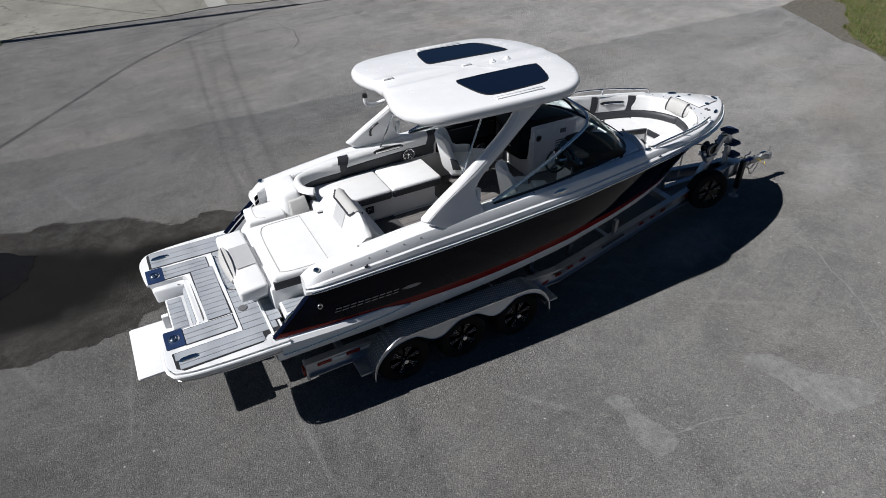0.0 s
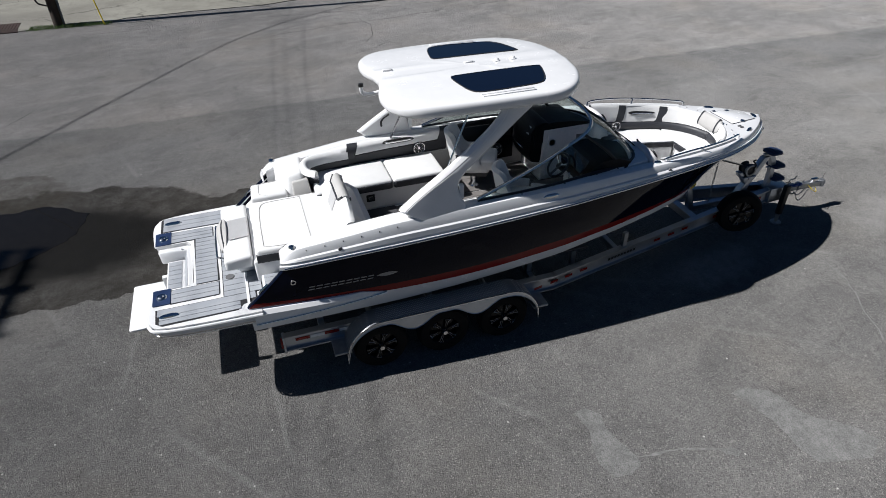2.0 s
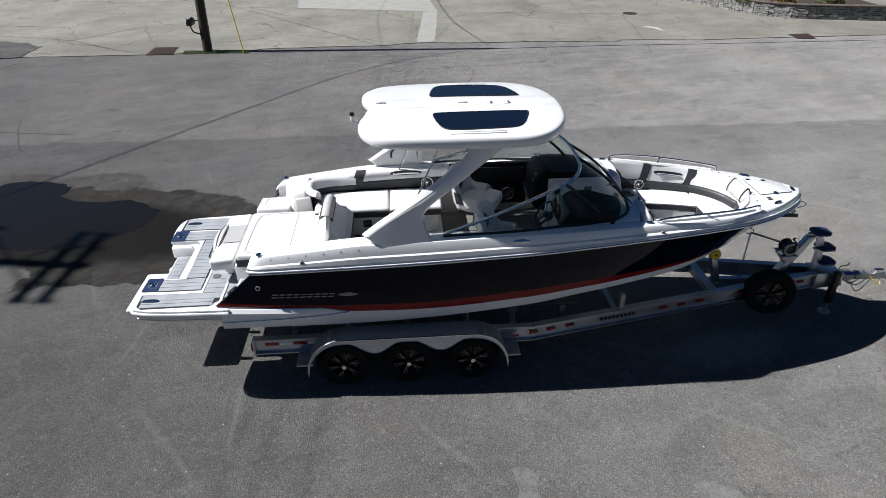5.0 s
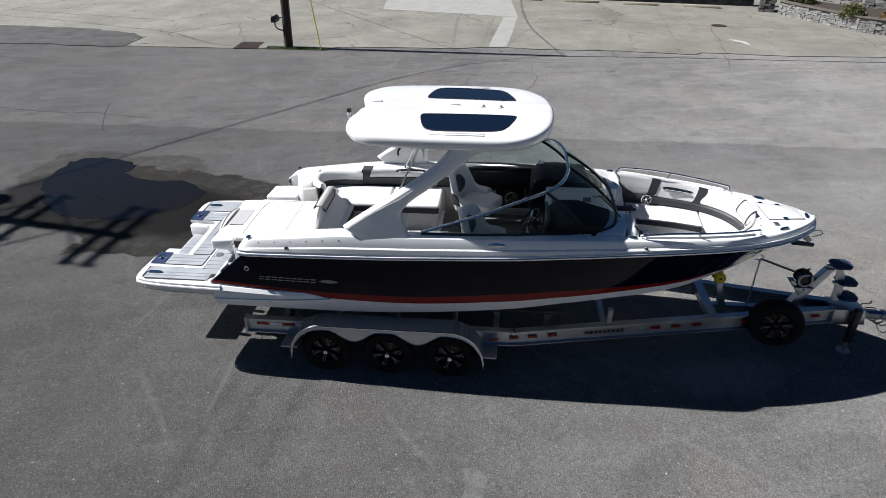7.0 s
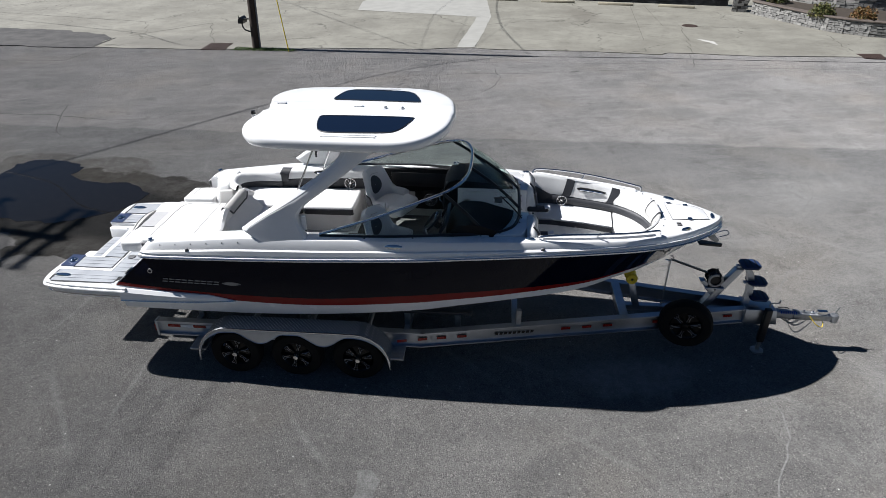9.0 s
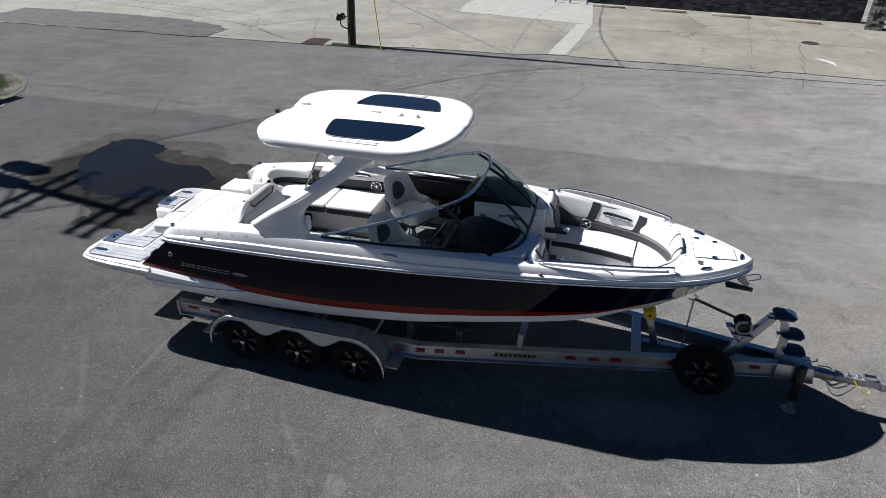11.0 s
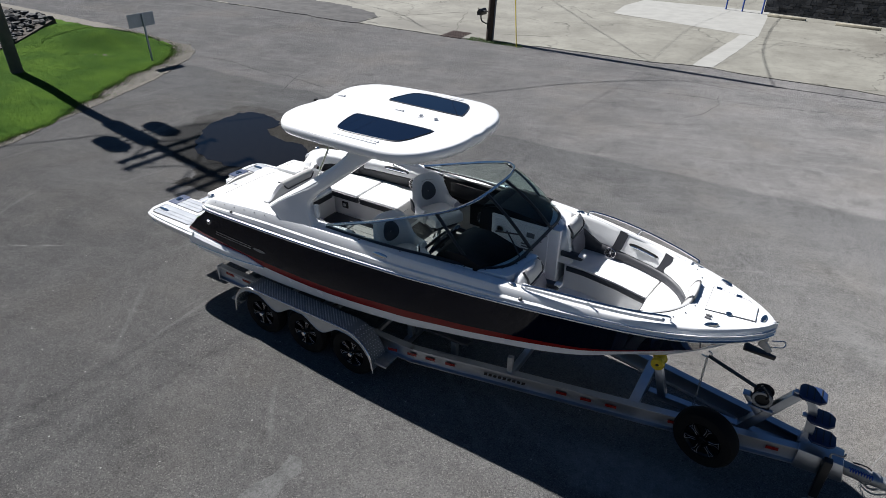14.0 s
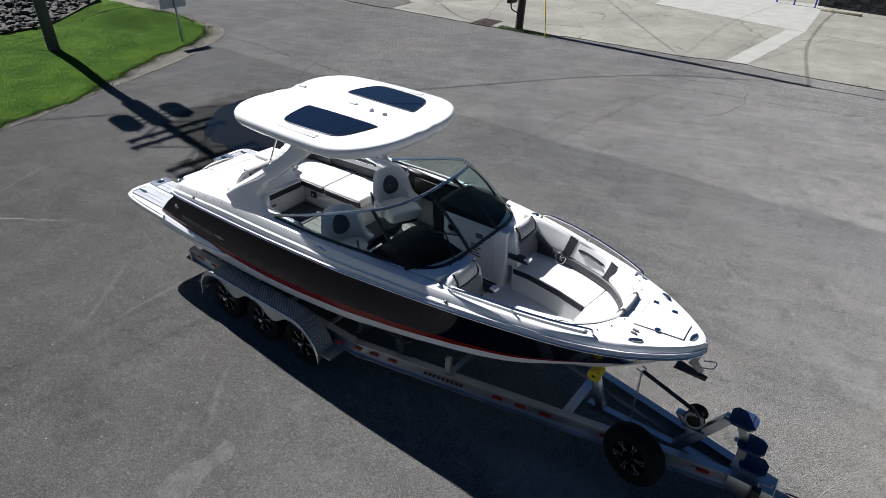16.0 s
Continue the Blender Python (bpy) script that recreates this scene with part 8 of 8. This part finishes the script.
# ---- mailbox, drain, sign ----
box = thing("mailbox", (-4.45, 18.5, 0.95), "black mailbox fixed to the utility pole", "mailbox")
mb = curve([(-0.10, 0.0), (-0.10, 0.14), (0.0, 0.25), (0.10, 0.14), (0.10, 0.0)], 4)
part("box", loft([[(-4.50 + k, 18.30 + j * 0.5, 1.05 + z) for k, z in mb] for j in (0.0, 1.0)], True, True), BLACK, box)
part("bracket", tube(curve([(-4.20, 18.50, 0.70), (-4.42, 18.48, 0.78), (-4.50, 18.48, 0.92), (-4.50, 18.48, 1.05)], 4), 0.03, 6), BLACK, box)
part("bracket", tube([(-4.45, 18.52, 1.20), (-4.15, 18.56, 1.20)], 0.03, 6), BLACK, box)
part("flag", block(-4.615, -4.60, 18.42, 18.47, 1.12, 1.34, 0.003, 1), BLACK, box)
drain = thing("storm_drain", (-5.8, 18.75, 0.02), "rusty iron storm drain grate in the kerb", "drain")
part("drain_rim", prism([(-6.36, 18.12), (-5.28, 18.12), (-5.5, 19.4), (-6.44, 19.4)], 0.0, 0.031), IRON, drain, smooth=0)
for i in range(10):
    x = -6.28 + i * 0.098
    part("drain_bar", hexa([(x, 18.2, 0.03), (x + 0.05, 18.2, 0.03), (x - 0.02, 19.34, 0.03), (x - 0.07, 19.34, 0.03), (x, 18.2, 0.042), (x + 0.05, 18.2, 0.042), (x - 0.02, 19.34, 0.042), (x - 0.07, 19.34, 0.042)]), IRON, drain, smooth=0)
far_drain = thing("storm_drain", (20.9, 18.55, 0.02), "dark rusty storm drain grate in the concrete", "drain")
part("drain_rim", prism([(20.48, 18.15), (21.22, 18.08), (21.42, 18.97), (20.45, 18.91)], 0.0, 0.033), IRON, far_drain, smooth=0)
for i in range(9):
    x = 20.54 + i * 0.08
    part("drain_bar", hexa([(x, 18.2, 0.033), (x + 0.04, 18.2, 0.033), (x + 0.05 + 0.006 * i, 18.88, 0.033), (x + 0.01 + 0.006 * i, 18.88, 0.033), (x, 18.2, 0.044), (x + 0.04, 18.2, 0.044), (x + 0.05 + 0.006 * i, 18.88, 0.044), (x + 0.01 + 0.006 * i, 18.88, 0.044)]), IRON, far_drain, smooth=0)
cover = thing("manhole_cover", (15.38, 24.45, 0.025), "dark iron manhole cover in the concrete", "manhole cover")
part("cover_plate", lathe([(0.0, 0.010), (0.28, 0.010), (0.30, 0.016), (0.35, 0.014), (0.37, 0.0)], (15.38, 24.45, 0.026), "z", 28), IRON, cover)
sign = thing("road_sign", (-12.96, 8.06, 0.15), "blank grey back of a road sign on a post", "sign")
part("post", prism([(-12.99, 8.03), (-12.93, 8.03), (-12.93, 8.09), (-12.99, 8.09)], 0.0, 1.72, 0.006, 1), SIGN_GREY, sign)
sign_panel = part("panel", block(-13.012, -12.996, 7.48, 8.55, 1.285, 1.752, 0.004, 1), SIGN_GREY, sign, "unmarked grey sign panel")
for z in (1.38, 1.65):
    part("bolt", lathe([(0.0, 0.012), (0.010, 0.010), (0.012, 0.0)], (-12.93, 8.06, z), "x", 8), GALV, sign)

# ---- stone building, stops, planter ----
def stop(a, b):
    ob = thing("parking_stop", (*a, 0.025), "weathered concrete parking stop in front of the wall", "parking stop", "parking stops")
    way = (Vector((*b, 0)) - Vector((*a, 0))).normalized()
    side = Vector((-way.y, way.x, 0)) * 0.09
    A, B = Vector((*a, 0.025)), Vector((*b, 0.025))
    up = Vector((0, 0, 0.13))
    part("curb_bar", hexa([A - side, B - side, B + side, A + side, A - side * 0.7 + up, B - side * 0.7 + up, B + side * 0.7 + up, A + side * 0.7 + up], 0.02, 2), CAR_STOP, ob)


for a, b in (((5.36, 31.95), (7.2, 31.65)), ((8.57, 31.3), (10.5, 31.0)), ((11.8, 30.65), (13.7, 30.2)), ((15.05, 30.05), (16.88, 29.45))):
    stop(a, b)


def stone_wall(name, line, height, depth, label, seed, z0=0.02, cap=False, course=0.13, long=1.0, face=STONE, upto=None):
    """A ledge-stone wall along a line of plan points; each stone stands a little proud."""
    rnd = random.Random(seed)
    wall = structure(new(name), label)
    p = [Vector((*q, 0)) for q in line]
    for a, b in zip(p, p[1:]):
        way = (b - a).normalized()
        out = Vector((way.y, -way.x, 0))
        L = (b - a).length
        part("core", hexa([a + out * -0.02, b + out * -0.02, b - out * depth, a - out * depth] + [q + Vector((0, 0, height)) for q in (a + out * -0.02, b + out * -0.02, b - out * depth, a - out * depth)]), MORTAR, wall, smooth=0)
        z = z0
        while z < (upto or height) - 0.02:
            h = min(course * rnd.uniform(0.75, 1.3), height - z)
            x = 0.0
            while x < L - 0.01:
                w = min(rnd.uniform(0.22, 0.62) * long, L - x)
                d = rnd.uniform(0.0, 0.05)
                g = 0.007
                t1, t2, t3, t4 = (rnd.uniform(-0.018, 0.018) for _ in range(4))
                c = [a + way * (x + g) + out * -0.05, a + way * (x + w - g) + out * -0.05, a + way * (x + w - g) + out * d, a + way * (x + g) + out * d]
                part("stone", hexa([q + Vector((0, 0, z + g + t)) for q, t in zip(c, (t1, t2, t2, t1))] + [q + Vector((0, 0, z + h - g + t)) for q, t in zip(c, (t3, t4, t4, t3))]), face, wall, smooth=0)
                x += w
            z += h
        if cap:
            c = [a + out * 0.08 - way * 0.02, b + out * 0.08 + way * 0.02, b - out * (depth + 0.04) + way * 0.02, a - out * (depth + 0.04) - way * 0.02]
            part("capstone", hexa([q + Vector((0, 0, height)) for q in c] + [q + Vector((0, 0, height + 0.06)) for q in c], 0.012, 1), CAPSTONE, wall, smooth=0)
    return wall


stone_wall("wall_stone_building", [(5.0, 33.3), (18.9, 30.3)], 3.4, 0.4, "grey ledge-stone building wall, its shade put into the dark stone colour", 21, course=0.15, long=0.95, face=STONE_SHADED, upto=1.35)
stone_wall("wall_pillar", [(18.6, 28.6), (19.3, 28.4), (19.45, 29.2)], 1.5, 0.5, "stone pillar at the end of the wall", 22, cap=True)
bed = curve([(19.4, 28.0), (19.85, 26.7), (20.4, 25.4), (21.28, 23.5), (22.25, 22.6), (23.2, 22.05), (26.5, 21.2)], 2)
stone_wall("wall_planter", bed, 0.62, 0.3, "curved ledge-stone planter wall", 23, cap=True, course=0.105, long=0.5)
bed2 = curve([(21.3, 29.5), (22.4, 27.6), (23.8, 26.3), (26.5, 25.6)], 2)
stone_wall("wall_planter_upper", bed2, 1.25, 0.3, "upper ledge-stone planter wall", 24, cap=True, course=0.13, long=0.7)
tagged(part("planter_soil", prism([(x + 0.3, y + 0.2) for x, y in bed] + [(27, 30), (20.5, 30)], 0.0, 0.55), SOIL, smooth=0), "brown garden soil behind the planter wall", kind="structure")


def shrub(x, y, z, r, material, label, seed):
    rnd = random.Random(seed)
    ob = thing("shrub", (x, y, z), label, "shrub", "planter shrubs")
    stem = bmesh.new()
    for k in range(6):
        a = rnd.uniform(0, 6.28)
        join(stem, tube([(x, y, z - 0.05), (x + 0.3 * r * math.cos(a), y + 0.3 * r * math.sin(a), z + 0.5 * r), (x + 0.6 * r * math.cos(a), y + 0.6 * r * math.sin(a), z + r)], 0.02, 5))
    part("stems", stem, WOOD_DARK, ob)
    verts, faces = [], []
    for k in range(1500):
        u, a = rnd.uniform(-0.2, 1), rnd.uniform(0, 6.28)
        rr = r * (1 + 0.18 * math.sin(5 * a + seed) * math.cos(4 * u)) * rnd.uniform(0.6, 1.05)
        q = Vector((math.sqrt(max(0, 1 - u * u)) * math.cos(a), math.sqrt(max(0, 1 - u * u)) * math.sin(a), u * 0.85)) * rr + Vector((x, y, z + 0.25 * r))
        d1 = Vector((rnd.uniform(-1, 1), rnd.uniform(-1, 1), rnd.uniform(-1, 1))).normalized() * 0.05
        d2 = d1.cross(Vector((rnd.uniform(-1, 1), rnd.uniform(-1, 1), rnd.uniform(-1, 1)))).normalized() * 0.028
        n = len(verts)
        verts += [q - d1, q + d2, q + d1, q - d2]
        faces.append((n, n + 1, n + 2, n + 3))
    me = bpy.data.meshes.new("crown")
    me.from_pydata([tuple(v) for v in verts], [], faces)
    me.materials.append(material)
    cr = new("crown", me)
    cr.parent = ob
    cr.matrix_parent_inverse = ob.matrix_basis.inverted()


shrub(21.25, 24.25, 0.50, 0.55, LEAVES, "yellow-green rounded planter shrub", 31)
shrub(22.55, 23.2, 0.50, 0.55, LEAVES_RED, "reddish planter shrub behind the wall", 32)
shrub(24.6, 22.6, 0.50, 0.55, LEAVES, "small green shrub in the stone planter", 33)
shrub(20.6, 28.2, 0.55, 0.55, LEAVES, "low green plant behind the pillar", 34)
# blue stair rail beside the building
stair_rail = thing("stair_rail", (3.6, 32.8, 0), "blue painted steel rail on posts by the building", "railing")
for x, y in ((3.1, 32.9), (3.98, 32.7), (5.0, 32.5)):
    part("post", tube([(x, y, 0.0), (x, y, 1.1)], 0.04, 8), BLUE_PAINT, stair_rail)
part("top_rail", tube([(3.1, 32.9, 1.1), (5.0, 32.5, 1.1)], 0.03, 8), BLUE_PAINT, stair_rail)
